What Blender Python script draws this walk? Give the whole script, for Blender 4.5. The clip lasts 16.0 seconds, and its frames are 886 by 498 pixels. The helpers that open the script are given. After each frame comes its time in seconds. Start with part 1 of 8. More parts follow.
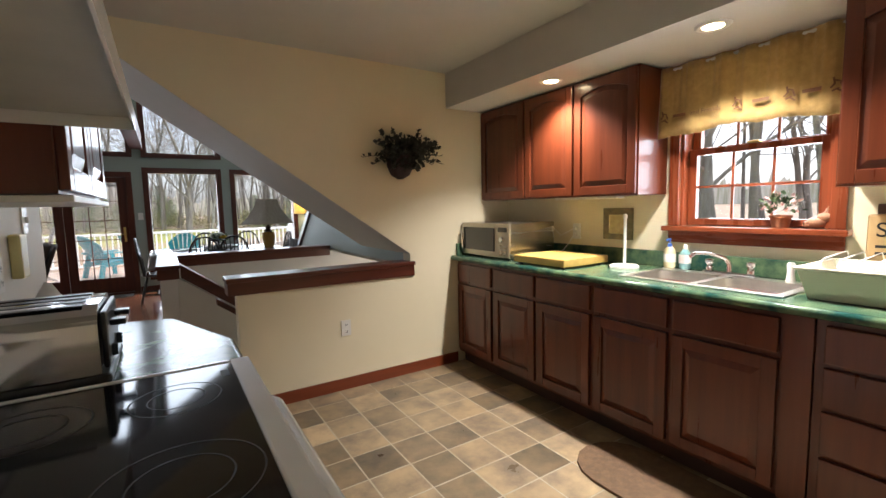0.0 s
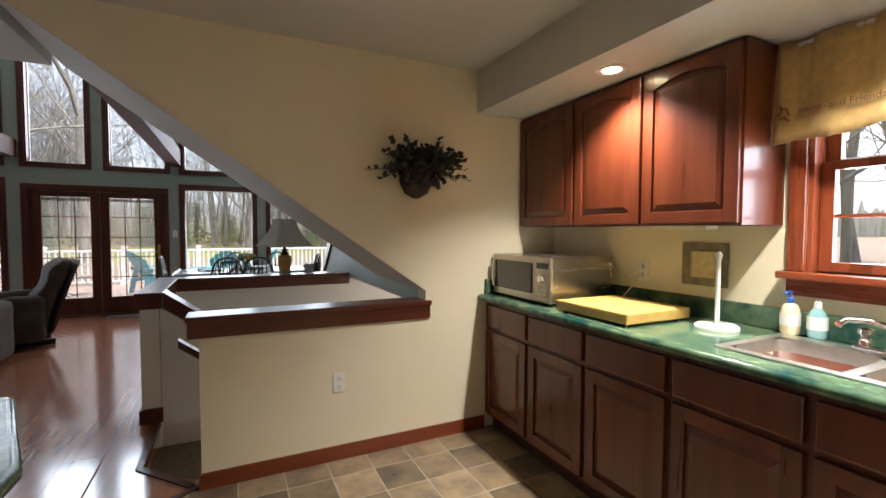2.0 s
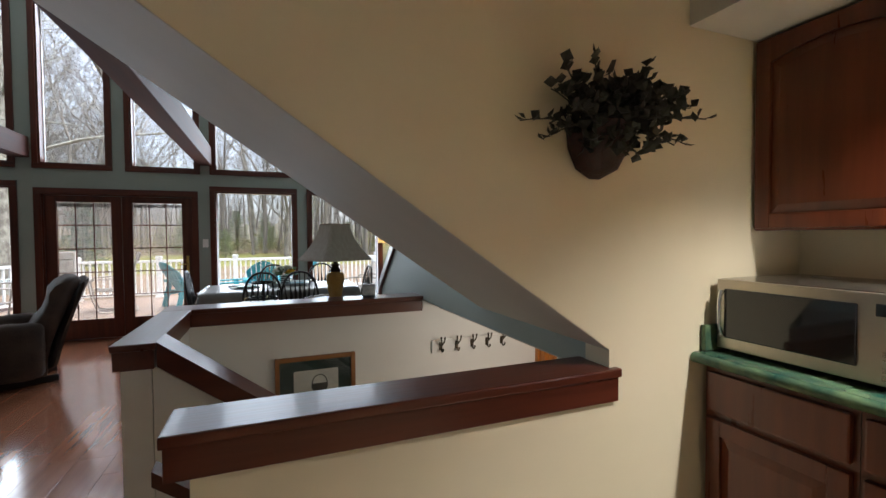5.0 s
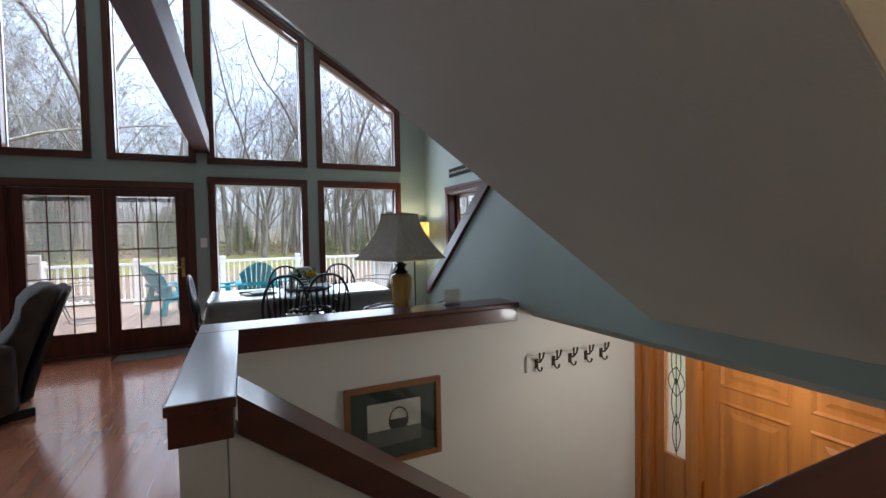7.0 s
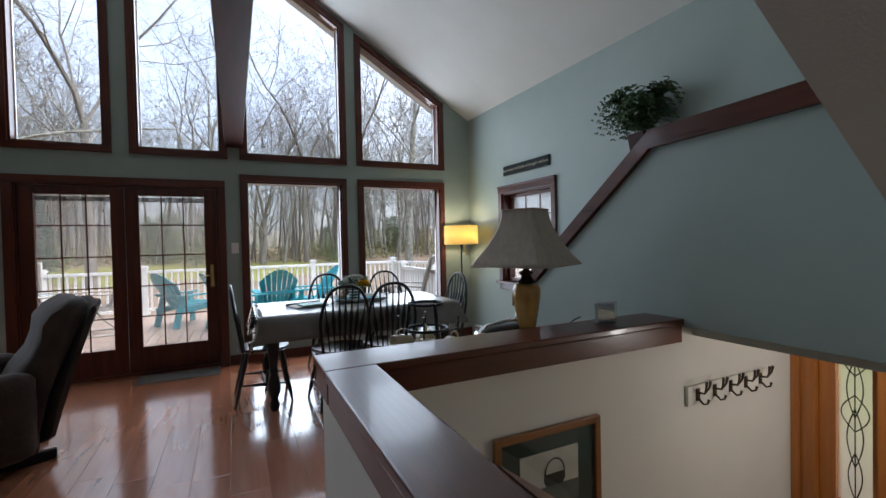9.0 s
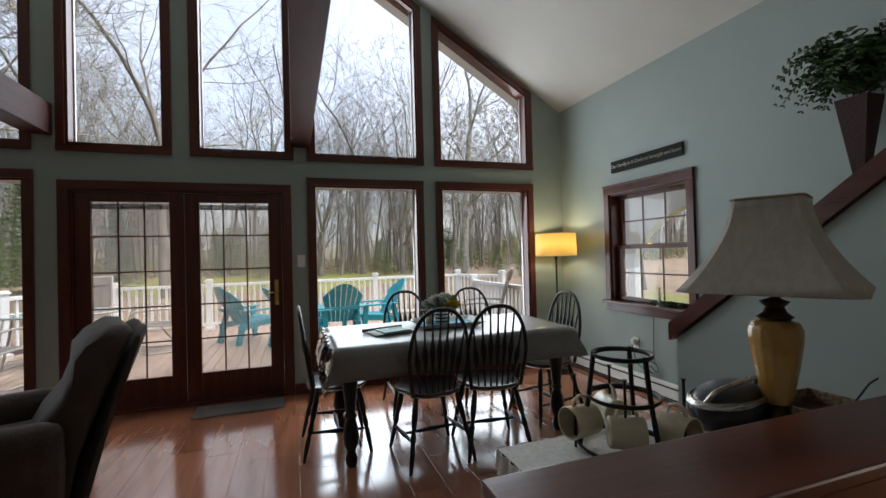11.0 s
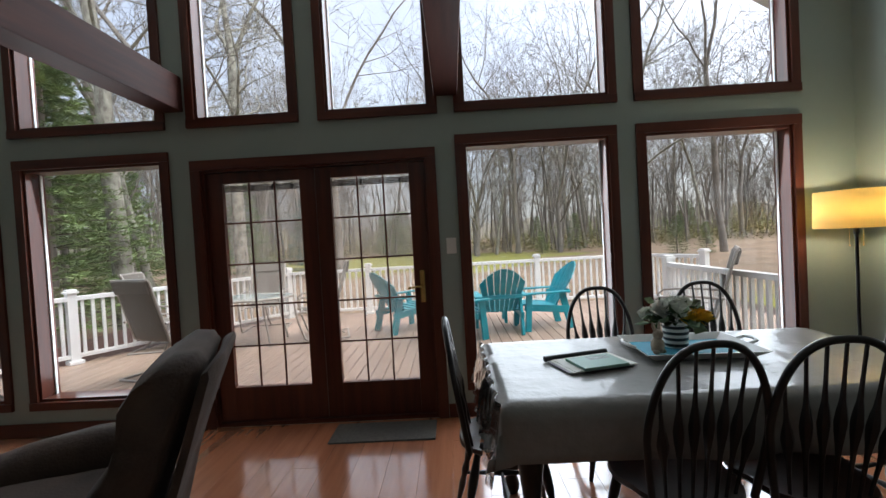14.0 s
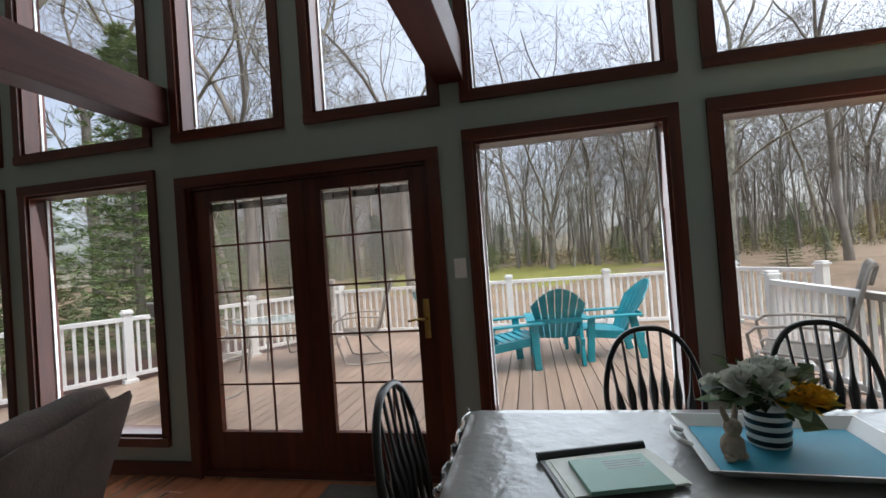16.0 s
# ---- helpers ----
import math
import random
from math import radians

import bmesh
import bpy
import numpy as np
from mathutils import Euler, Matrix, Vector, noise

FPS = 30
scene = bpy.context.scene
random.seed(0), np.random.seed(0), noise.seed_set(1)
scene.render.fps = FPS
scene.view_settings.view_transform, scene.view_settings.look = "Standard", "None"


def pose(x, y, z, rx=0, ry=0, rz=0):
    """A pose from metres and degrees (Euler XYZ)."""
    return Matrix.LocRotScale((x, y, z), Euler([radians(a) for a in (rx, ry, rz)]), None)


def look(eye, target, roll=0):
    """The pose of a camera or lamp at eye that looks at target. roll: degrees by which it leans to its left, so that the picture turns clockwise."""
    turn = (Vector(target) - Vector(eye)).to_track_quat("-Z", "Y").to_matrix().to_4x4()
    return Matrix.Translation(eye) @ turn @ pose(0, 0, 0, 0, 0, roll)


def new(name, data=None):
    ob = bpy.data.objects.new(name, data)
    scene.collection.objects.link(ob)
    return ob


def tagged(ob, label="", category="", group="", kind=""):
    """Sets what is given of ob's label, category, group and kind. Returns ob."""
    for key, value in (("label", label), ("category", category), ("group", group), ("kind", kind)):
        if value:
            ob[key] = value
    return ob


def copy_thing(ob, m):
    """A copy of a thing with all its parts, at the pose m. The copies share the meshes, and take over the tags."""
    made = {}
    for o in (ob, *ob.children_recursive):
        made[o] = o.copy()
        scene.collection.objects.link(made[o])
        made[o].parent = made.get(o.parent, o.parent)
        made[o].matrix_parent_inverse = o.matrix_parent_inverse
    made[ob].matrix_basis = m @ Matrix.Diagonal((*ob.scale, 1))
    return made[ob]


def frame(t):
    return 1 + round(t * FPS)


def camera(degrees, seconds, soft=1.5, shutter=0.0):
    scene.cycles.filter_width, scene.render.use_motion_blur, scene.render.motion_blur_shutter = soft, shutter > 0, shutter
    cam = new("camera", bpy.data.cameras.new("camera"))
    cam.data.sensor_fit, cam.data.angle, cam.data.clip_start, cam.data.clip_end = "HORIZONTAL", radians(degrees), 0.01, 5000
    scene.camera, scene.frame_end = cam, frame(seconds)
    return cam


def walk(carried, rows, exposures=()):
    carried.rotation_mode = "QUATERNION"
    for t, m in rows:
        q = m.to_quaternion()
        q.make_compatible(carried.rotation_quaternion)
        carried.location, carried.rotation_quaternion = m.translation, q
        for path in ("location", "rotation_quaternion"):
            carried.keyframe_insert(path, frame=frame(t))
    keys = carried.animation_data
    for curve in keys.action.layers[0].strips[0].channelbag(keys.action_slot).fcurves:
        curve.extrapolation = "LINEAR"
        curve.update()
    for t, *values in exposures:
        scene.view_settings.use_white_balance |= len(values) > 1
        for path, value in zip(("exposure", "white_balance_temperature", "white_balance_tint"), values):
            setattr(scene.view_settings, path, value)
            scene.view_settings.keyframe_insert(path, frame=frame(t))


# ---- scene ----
cam = camera(90.9, 16.0)
PATH = [
    (0, (0.494, 0.757, 1.314), (1.563, 2.437, 1.122), -1.3),
    (0.5, (0.622, 0.834, 1.3), (1.406, 2.661, 1.089), -0.9),
    (1, (0.707, 0.96, 1.314), (1.559, 2.76, 1.124), -0.5),
    (1.5, (0.824, 1.086, 1.317), (1.603, 2.924, 1.185), -0.2),
    (2, (1.008, 1.256, 1.332), (1.878, 3.054, 1.249), 0.2),
    (2.5, (1.088, 1.445, 1.323), (2.068, 3.187, 1.242), 0.5),
    (3, (1.087, 1.68, 1.339), (1.998, 3.46, 1.274), -0.8),
    (3.5, (1.091, 1.915, 1.328), (1.848, 3.765, 1.263), -1.2),
    (4, (1.111, 2.156, 1.35), (1.817, 4.026, 1.294), -1.2),
    (4.2, (1.103, 2.238, 1.353), (1.808, 4.108, 1.287), -1.0),
    (6.3, (0.76, 3.219, 1.335), (1.589, 5.038, 1.285), -0.6),
    (6.5, (0.692, 3.303, 1.336), (1.542, 5.112, 1.275), -1.0),
    (7, (0.602, 3.503, 1.316), (1.437, 5.319, 1.249), -1.1),
    (7.5, (0.505, 3.691, 1.329), (1.327, 5.513, 1.265), -0.9),
    (8, (0.362, 3.847, 1.335), (1.211, 5.657, 1.282), -1.0),
    (8.2, (0.297, 3.923, 1.329), (1.183, 5.716, 1.275), -0.9),
    (10.3, (0.068, 4.88, 1.28), (0.876, 6.71, 1.283), -2.0),
    (10.5, (0.037, 4.951, 1.301), (0.844, 6.781, 1.311), -2.0),
    (11, (0.106, 5.165, 1.304), (0.754, 7.057, 1.326), -1.5),
    (11.5, (0.138, 5.341, 1.287), (0.591, 7.289, 1.282), -1.0),
    (12, (0.108, 5.537, 1.309), (0.492, 7.5, 1.323), -0.9),
    (12.5, (0.109, 5.719, 1.299), (0.353, 7.704, 1.308), -1.4),
    (13, (0.17, 5.933, 1.311), (0.282, 7.93, 1.313), -2.2),
    (13.5, (0.177, 6.148, 1.324), (0.161, 8.147, 1.258), -2.6),
    (14, (0.179, 6.37, 1.326), (0.137, 8.369, 1.278), -3.2),
    (14.5, (0.254, 6.538, 1.324), (0.184, 8.536, 1.283), -3.4),
    (15, (0.415, 6.710, 1.345), (0.290, 8.706, 1.328), -3.05),
    (15.5, (0.510, 6.860, 1.360), (0.313, 8.850, 1.359), -3.2),
    (16, (0.582, 7.040, 1.350), (0.193, 9.000, 1.381), -4.2),
]
walk(cam, [(t, look(eye, target, roll)) for t, eye, target, roll in PATH],
     [(0.0, 1.9, 6100, 12), (4.2, 1.75, 6100, 11), (6.5, 1.7, 5700, 10), (8.2, 1.53, 5600, 10), (10.5, 1.2, 6250, 10), (14.5, 1.16, 6250, 10), (16.0, 1.0, 6250, 10)])
SKY, DAY, KITCHEN, CORNER, FOYER = 0.140, 7.8, 42.0, 4.2, 4.0
# ---------------------------------------------------------------- sky and sun
world = bpy.data.worlds.new("overcast_sky")
scene.world = world
world.use_nodes = True
wn, wl = world.node_tree.nodes, world.node_tree.links
bg = wn["Background"]
sky = wn.new("ShaderNodeTexSky")
sky.sky_type = "NISHITA"
sky.sun_disc = False
sky.sun_elevation, sky.sun_rotation = radians(62), radians(70)
sky.air_density, sky.dust_density, sky.ozone_density = 1.0, 4.0, 1.0
hsv = wn.new("ShaderNodeHueSaturation")
hsv.inputs["Saturation"].default_value = 0.48
hsv.inputs["Value"].default_value = 0.98
geo = wn.new("ShaderNodeTexCoord")
cloud = wn.new("ShaderNodeTexNoise")
cloud.inputs["Scale"].default_value = 2.2
cloud.inputs["Detail"].default_value = 5
cramp = wn.new("ShaderNodeValToRGB")
cramp.color_ramp.elements[0].position, cramp.color_ramp.elements[0].color = 0.3, (0.82, 0.86, 0.92, 1)
cramp.color_ramp.elements[1].position, cramp.color_ramp.elements[1].color = 0.7, (1.12, 1.12, 1.1, 1)
mul = wn.new("ShaderNodeMix")
mul.data_type, mul.blend_type = "RGBA", "MULTIPLY"
mul.inputs["Factor"].default_value = 1.0
wl.new(sky.outputs[0], hsv.inputs["Color"])
wl.new(geo.outputs["Generated"], cloud.inputs["Vector"])
wl.new(cloud.outputs["Fac"], cramp.inputs[0])
wl.new(hsv.outputs[0], mul.inputs["A"])
wl.new(cramp.outputs[0], mul.inputs["B"])
wl.new(mul.outputs["Result"], bg.inputs["Color"])
bg.inputs["Strength"].default_value = SKY

sun_data = bpy.data.lights.new("sun", "SUN")
sun_data.energy, sun_data.angle, sun_data.color = 1.7, radians(40), (1.0, 0.97, 0.92)
sun = new("sun", sun_data)
sun.matrix_world = look((6, 4, 20), (0, 13, 0))


# daylight entering at the gable windows
for x, z, sx, sz, watts in ((0.83, 1.15, 1.0, 1.6, 1.0), (2.14, 1.15, 1.0, 1.6, 1.0), (-2.47, 1.15, 1.0, 1.6, 1.0), (0.83, 3.2, 1.0, 1.6, 1.0),
                            (2.14, 2.75, 0.9, 0.8, 0.5), (-0.33, 3.5, 0.7, 2.2, 1.0), (-1.3, 3.5, 0.7, 2.2, 1.0), (-2.47, 3.2, 1.0, 1.6, 1.0)):
    d = bpy.data.lights.new("window_daylight", "AREA")
    d.shape, d.size, d.size_y, d.energy, d.color = "RECTANGLE", sx, sz, DAY * watts, (0.86, 0.94, 1.0)
    new("window_daylight", d).matrix_world = look((x, 9.58 + 0.17, z), (x, 0, z - 1.5))


def recessed_lamp(x, y, watts):
    d = bpy.data.lights.new("recessed_lamp_bulb", "SPOT")
    d.energy, d.color, d.spot_size, d.spot_blend, d.shadow_soft_size = watts, (1.0, 0.93, 0.83), radians(122), 0.85, 0.035
    new("recessed_lamp_bulb", d).matrix_world = look((x, y, 2.075), (x, y, 0))


# daylight at the kitchen and dining windows, and the lamp over the foyer
for y, z, sy, sz, watts in ((1.855, 1.5, 0.6, 0.7, 0.5), (8.3, 1.3, 0.8, 0.9, 0.1)):
    d = bpy.data.lights.new("window_daylight", "AREA")
    d.shape, d.size, d.size_y, d.energy, d.color = "RECTANGLE", sy, sz, DAY * watts, (0.86, 0.94, 1.0)
    new("window_daylight", d).matrix_world = look((3.115 + 0.17, y, z), (0, y, z - 0.8))
d = bpy.data.lights.new("foyer_lamp_bulb", "POINT")
d.energy, d.color, d.shadow_soft_size = FOYER, (1.0, 0.91, 0.78), 0.06
new("foyer_lamp_bulb", d).location = (2.62, 4.75, 0.66)

# the last two are added fill lamps, unseen and without a fixture
for y in (2.80, 1.82, 0.84, -0.14):
    recessed_lamp(2.64, y, KITCHEN)


# ---------------------------------------------------------------- mesh helpers
def box(bm, x0, x1, y0, y1, z0, z1, bevel=0.0):
    """A box, with bevelled edges if asked."""
    vs = [bm.verts.new((x, y, z)) for x in (x0, x1) for y in (y0, y1) for z in (z0, z1)]
    fs = [bm.faces.new([vs[i] for i in q]) for q in
          ((0, 1, 3, 2), (4, 6, 7, 5), (0, 4, 5, 1), (2, 3, 7, 6), (0, 2, 6, 4), (1, 5, 7, 3))]
    if bevel:
        es = list({e for f in fs for e in f.edges})
        bmesh.ops.bevel(bm, geom=es, offset=bevel, segments=2, profile=0.6, affect="EDGES")
    return bm


def prism(bm, pts, axis, a, b):
    """A flat outline swept along an axis from a to b. Points are (x, z) for y, (y, z) for x, (x, y) for z."""
    def at(p, c):
        return {"y": (p[0], c, p[1]), "x": (c, p[0], p[1]), "z": (p[0], p[1], c)}[axis]
    lo = [bm.verts.new(at(p, a)) for p in pts]
    hi = [bm.verts.new(at(p, b)) for p in pts]
    n = len(pts)
    fs = [bm.faces.new(lo), bm.faces.new(hi[::-1])]
    fs += [bm.faces.new((lo[i], hi[i], hi[(i + 1) % n], lo[(i + 1) % n])) for i in range(n)]
    bmesh.ops.recalc_face_normals(bm, faces=fs)
    return bm


def lathe(bm, profile, seg=20, at=(0, 0, 0), cap=True, wave=None):
    """A turned shape: profile rows of (radius, z). wave(angle) scales the radius."""
    rings = []
    for r, z in profile:
        ring = []
        for i in range(seg):
            a = 2 * math.pi * i / seg
            k = r * (wave(a) if wave else 1)
            ring.append(bm.verts.new((at[0] + k * math.cos(a), at[1] + k * math.sin(a), at[2] + z)))
        rings.append(ring)
    for p, q in zip(rings, rings[1:]):
        for i in range(seg):
            bm.faces.new((p[i], p[(i + 1) % seg], q[(i + 1) % seg], q[i]))
    if cap:
        bm.faces.new(rings[0][::-1])
        bm.faces.new(rings[-1])
    return bm


def tube(bm, pts, radius, seg=8, closed=False, flat=1.0):
    """A round bar along points; radius is one number or one for each point."""
    pts = [Vector(p) for p in pts]
    n = len(pts)
    rad = radius if isinstance(radius, (list, tuple)) else [radius] * n
    rings, ref = [], None
    for i, p in enumerate(pts):
        a = pts[i - 1] if (i or closed) else p
        b = pts[(i + 1) % n] if (i < n - 1 or closed) else p
        d = (b - a).normalized()
        if ref is None:
            ref = d.orthogonal().normalized()
        ref = (ref - d * ref.dot(d)).normalized()
        up = d.cross(ref)
        rings.append([bm.verts.new(p + rad[i] * (math.cos(t) * ref + flat * math.sin(t) * up))
                      for t in (2 * math.pi * k / seg for k in range(seg))])
    for i in range(n if closed else n - 1):
        p, q = rings[i], rings[(i + 1) % n]
        for k in range(seg):
            bm.faces.new((p[k], p[(k + 1) % seg], q[(k + 1) % seg], q[k]))
    if not closed:
        bm.faces.new(rings[0][::-1])
        bm.faces.new(rings[-1])
    return bm


def moved(bm, m):
    bmesh.ops.transform(bm, matrix=m, verts=bm.verts)
    return bm


def mesh_of(bm, name, material, smooth=0):
    me = bpy.data.meshes.new(name)
    bm.normal_update()
    bm.to_mesh(me)
    bm.free()
    me.materials.append(material)
    if smooth:
        me.shade_smooth()
        me.set_sharp_from_angle(angle=radians(smooth))
    return me


def part(name, bm, material, parent=None, label="", smooth=0):
    """One mesh object under a thing or a part."""
    ob = new(name, mesh_of(bm, name, material, smooth))
    if parent:
        ob.parent = parent
    if label:
        ob["label"] = label
    return ob


def thing(name, label, category, group="", kind="", at=None):
    ob = tagged(new(name), label, category, group, kind)
    ob.empty_display_size = 0.1
    if at is not None:
        ob.matrix_basis = at
    return ob


def whole(name, bm, material, label, category, group="", kind="", at=None, smooth=0):
    """A thing of a single mesh."""
    ob = tagged(part(name, bm, material, None, "", smooth), label, category, group, kind)
    if at is not None:
        ob.matrix_basis = at
    return ob


def B():
    return bmesh.new()


def bx(*a):
    return box(B(), *a)


# ---------------------------------------------------------------- materials
def material(name, base, other=None, rough=0.5, metal=0.0, scale=6.0, stretch=(1, 1, 1), bump=0.05, fine=60.0, spec=0.5,
             coat=0.0, rough_var=0.08, random=0.0, sheen=0.0):
    """Two base colours mixed by noise at one scale, a finer grain in bump and roughness, and a shift from object to object."""
    m = bpy.data.materials.new(name)
    m.use_nodes = True
    n, l = m.node_tree.nodes, m.node_tree.links
    p = n["Principled BSDF"]
    other = other or tuple(min(1, c * 0.82) for c in base)
    tc = n.new("ShaderNodeTexCoord")
    mp = n.new("ShaderNodeMapping")
    mp.inputs["Scale"].default_value = stretch
    l.new(tc.outputs["Object"], mp.inputs["Vector"])
    big = n.new("ShaderNodeTexNoise")
    big.inputs["Scale"].default_value, big.inputs["Detail"].default_value = scale, 6
    big.inputs["Roughness"].default_value = 0.6
    l.new(mp.outputs[0], big.inputs["Vector"])
    ramp = n.new("ShaderNodeValToRGB")
    e = ramp.color_ramp.elements
    e[0].position, e[0].color = 0.36, (*other, 1)
    e[1].position, e[1].color = 0.64, (*base, 1)
    l.new(big.outputs["Fac"], ramp.inputs[0])
    colour = ramp.outputs[0]
    if random:
        info = n.new("ShaderNodeObjectInfo")
        rng = n.new("ShaderNodeMapRange")
        rng.inputs["To Min"].default_value, rng.inputs["To Max"].default_value = 1 - random, 1 + random
        l.new(info.outputs["Random"], rng.inputs["Value"])
        h = n.new("ShaderNodeHueSaturation")
        l.new(rng.outputs[0], h.inputs["Value"])
        l.new(colour, h.inputs["Color"])
        add = n.new("ShaderNodeVectorMath")
        add.operation = "ADD"
        comb = n.new("ShaderNodeMath")
        comb.operation = "MULTIPLY"
        comb.inputs[1].default_value = 37.0
        l.new(info.outputs["Random"], comb.inputs[0])
        l.new(mp.outputs[0], add.inputs[0])
        l.new(comb.outputs[0], add.inputs[1])
        l.new(add.outputs[0], big.inputs["Vector"])
        colour = h.outputs[0]
    l.new(colour, p.inputs["Base Color"])
    grain = n.new("ShaderNodeTexNoise")
    grain.inputs["Scale"].default_value, grain.inputs["Detail"].default_value = fine, 4
    l.new(mp.outputs[0], grain.inputs["Vector"])
    if bump:
        b = n.new("ShaderNodeBump")
        b.inputs["Strength"].default_value, b.inputs["Distance"].default_value = bump, 0.01
        l.new(grain.outputs["Fac"], b.inputs["Height"])
        l.new(b.outputs[0], p.inputs["Normal"])
    rr = n.new("ShaderNodeMapRange")
    rr.inputs["To Min"].default_value = max(0.02, rough - rough_var)
    rr.inputs["To Max"].default_value = min(1, rough + rough_var)
    l.new(big.outputs["Fac"], rr.inputs["Value"])
    l.new(rr.outputs[0], p.inputs["Roughness"])
    p.inputs["Metallic"].default_value = metal
    p.inputs["Specular IOR Level"].default_value = spec
    p.inputs["Coat Weight"].default_value = coat
    p.inputs["Coat Roughness"].default_value = 0.08
    p.inputs["Sheen Weight"].default_value = sheen
    return m


def wood(name, light, dark, rough=0.35, axis=2, scale=9.0, coat=0.2, random=0.0, bump=0.06):
    st = [14.0, 14.0, 14.0]
    st[axis] = 1.0
    return material(name, light, dark, rough, scale=scale / 9, stretch=tuple(st), bump=bump, fine=6, coat=coat, random=random)


def glass_pane(name, tint=(1, 1, 1), gloss=1.0):
    """A thin clear pane: straight through, with a reflection that grows at grazing angles."""
    m = bpy.data.materials.new(name)
    m.use_nodes = True
    n, l = m.node_tree.nodes, m.node_tree.links
    n.remove(n["Principled BSDF"])
    t, g, mix, f = (n.new("ShaderNodeBsdfTransparent"), n.new("ShaderNodeBsdfGlossy"), n.new("ShaderNodeMixShader"), n.new("ShaderNodeLayerWeight"))
    t.inputs[0].default_value = (*tint, 1)
    g.inputs["Roughness"].default_value = 0.02
    pw, k = n.new("ShaderNodeMath"), n.new("ShaderNodeMath")
    pw.operation, pw.inputs[1].default_value = "POWER", 5.0
    k.operation, k.inputs[1].default_value, k.inputs[2].default_value = "MULTIPLY_ADD", 0.8 * gloss, 0.035 * gloss
    l.new(f.outputs["Facing"], pw.inputs[0])
    l.new(pw.outputs[0], k.inputs[0])
    l.new(k.outputs[0], mix.inputs[0])
    l.new(t.outputs[0], mix.inputs[1])
    l.new(g.outputs[0], mix.inputs[2])
    l.new(mix.outputs[0], n["Material Output"].inputs[0])
    return m


def glow(name, colour, strength):
    m = bpy.data.materials.new(name)
    m.use_nodes = True
    p = m.node_tree.nodes["Principled BSDF"]
    p.inputs["Base Color"].default_value = (0.9, 0.9, 0.88, 1)
    p.inputs["Emission Color"].default_value = (*colour, 1)
    p.inputs["Emission Strength"].default_value = strength
    return m


WALL_GREEN = material("sage_wall_paint", (0.31, 0.36, 0.325), (0.285, 0.335, 0.30), 0.55, scale=1.5, bump=0.08, fine=220)
WALL_CREAM = material("cream_wall_paint", (0.76, 0.685, 0.50), (0.73, 0.655, 0.47), 0.6, scale=1.5, bump=0.08, fine=220)
WALL_WHITE = material("white_wall_paint", (0.74, 0.73, 0.68), (0.70, 0.69, 0.64), 0.6, scale=1.5, bump=0.08, fine=220)
CEILING = material("ceiling_paint", (0.60, 0.59, 0.55), (0.565, 0.555, 0.515), 0.7, scale=2.0, bump=0.15, fine=160)
STAIN = wood("dark_red_stained_wood", (0.105, 0.026, 0.013), (0.062, 0.015, 0.008), 0.32, coat=0.15)
STAIN_H = wood("dark_red_stained_wood_level", (0.105, 0.026, 0.013), (0.062, 0.015, 0.008), 0.32, axis=0, coat=0.15)
STAIN_Y = wood("dark_red_stained_wood_long", (0.105, 0.026, 0.013), (0.062, 0.015, 0.008), 0.3, axis=1, coat=0.2)
BEAM = wood("red_brown_beam", (0.10, 0.034, 0.025), (0.06, 0.020, 0.015), 0.55, axis=1, coat=0.0)
for m_, gloss in ((STAIN, 0.35), (STAIN_H, 0.35), (STAIN_Y, 0.4), (BEAM, 0.2)):
    m_.node_tree.nodes["Principled BSDF"].inputs["Specular IOR Level"].default_value = gloss
CHERRY = wood("cherry_cabinet_wood", (0.135, 0.031, 0.011), (0.088, 0.019, 0.007), 0.3, coat=0.3, random=0.06)
OAK = wood("golden_oak", (0.50, 0.19, 0.035), (0.36, 0.12, 0.02), 0.35, coat=0.3)
LAMINATE = wood("laminate_floor", (0.44, 0.175, 0.09), (0.34, 0.125, 0.062), 0.2, axis=1, coat=1.0, random=0.10, bump=0.02)
LAMINATE.node_tree.nodes["Principled BSDF"].inputs["Coat IOR"].default_value = 2.2
LAMINATE.node_tree.nodes["Principled BSDF"].inputs["Coat Roughness"].default_value = 0.12
GLASS = glass_pane("window_glass")
GLASS_HAZY = glass_pane("door_glass", (0.97, 0.95, 0.93))

# ---------------------------------------------------------------- the shell
XR, YG, RIDGE_X = 3.115, 9.58, -0.8225      # right wall, gable wall, middle of the gable
XL = 2 * RIDGE_X - XR
PITCH = 0.612


def roof_z(x):
    return 2.94 + PITCH * (XR - RIDGE_X - abs(x - RIDGE_X))


def trim_z(x):
    return roof_z(x) - 0.045


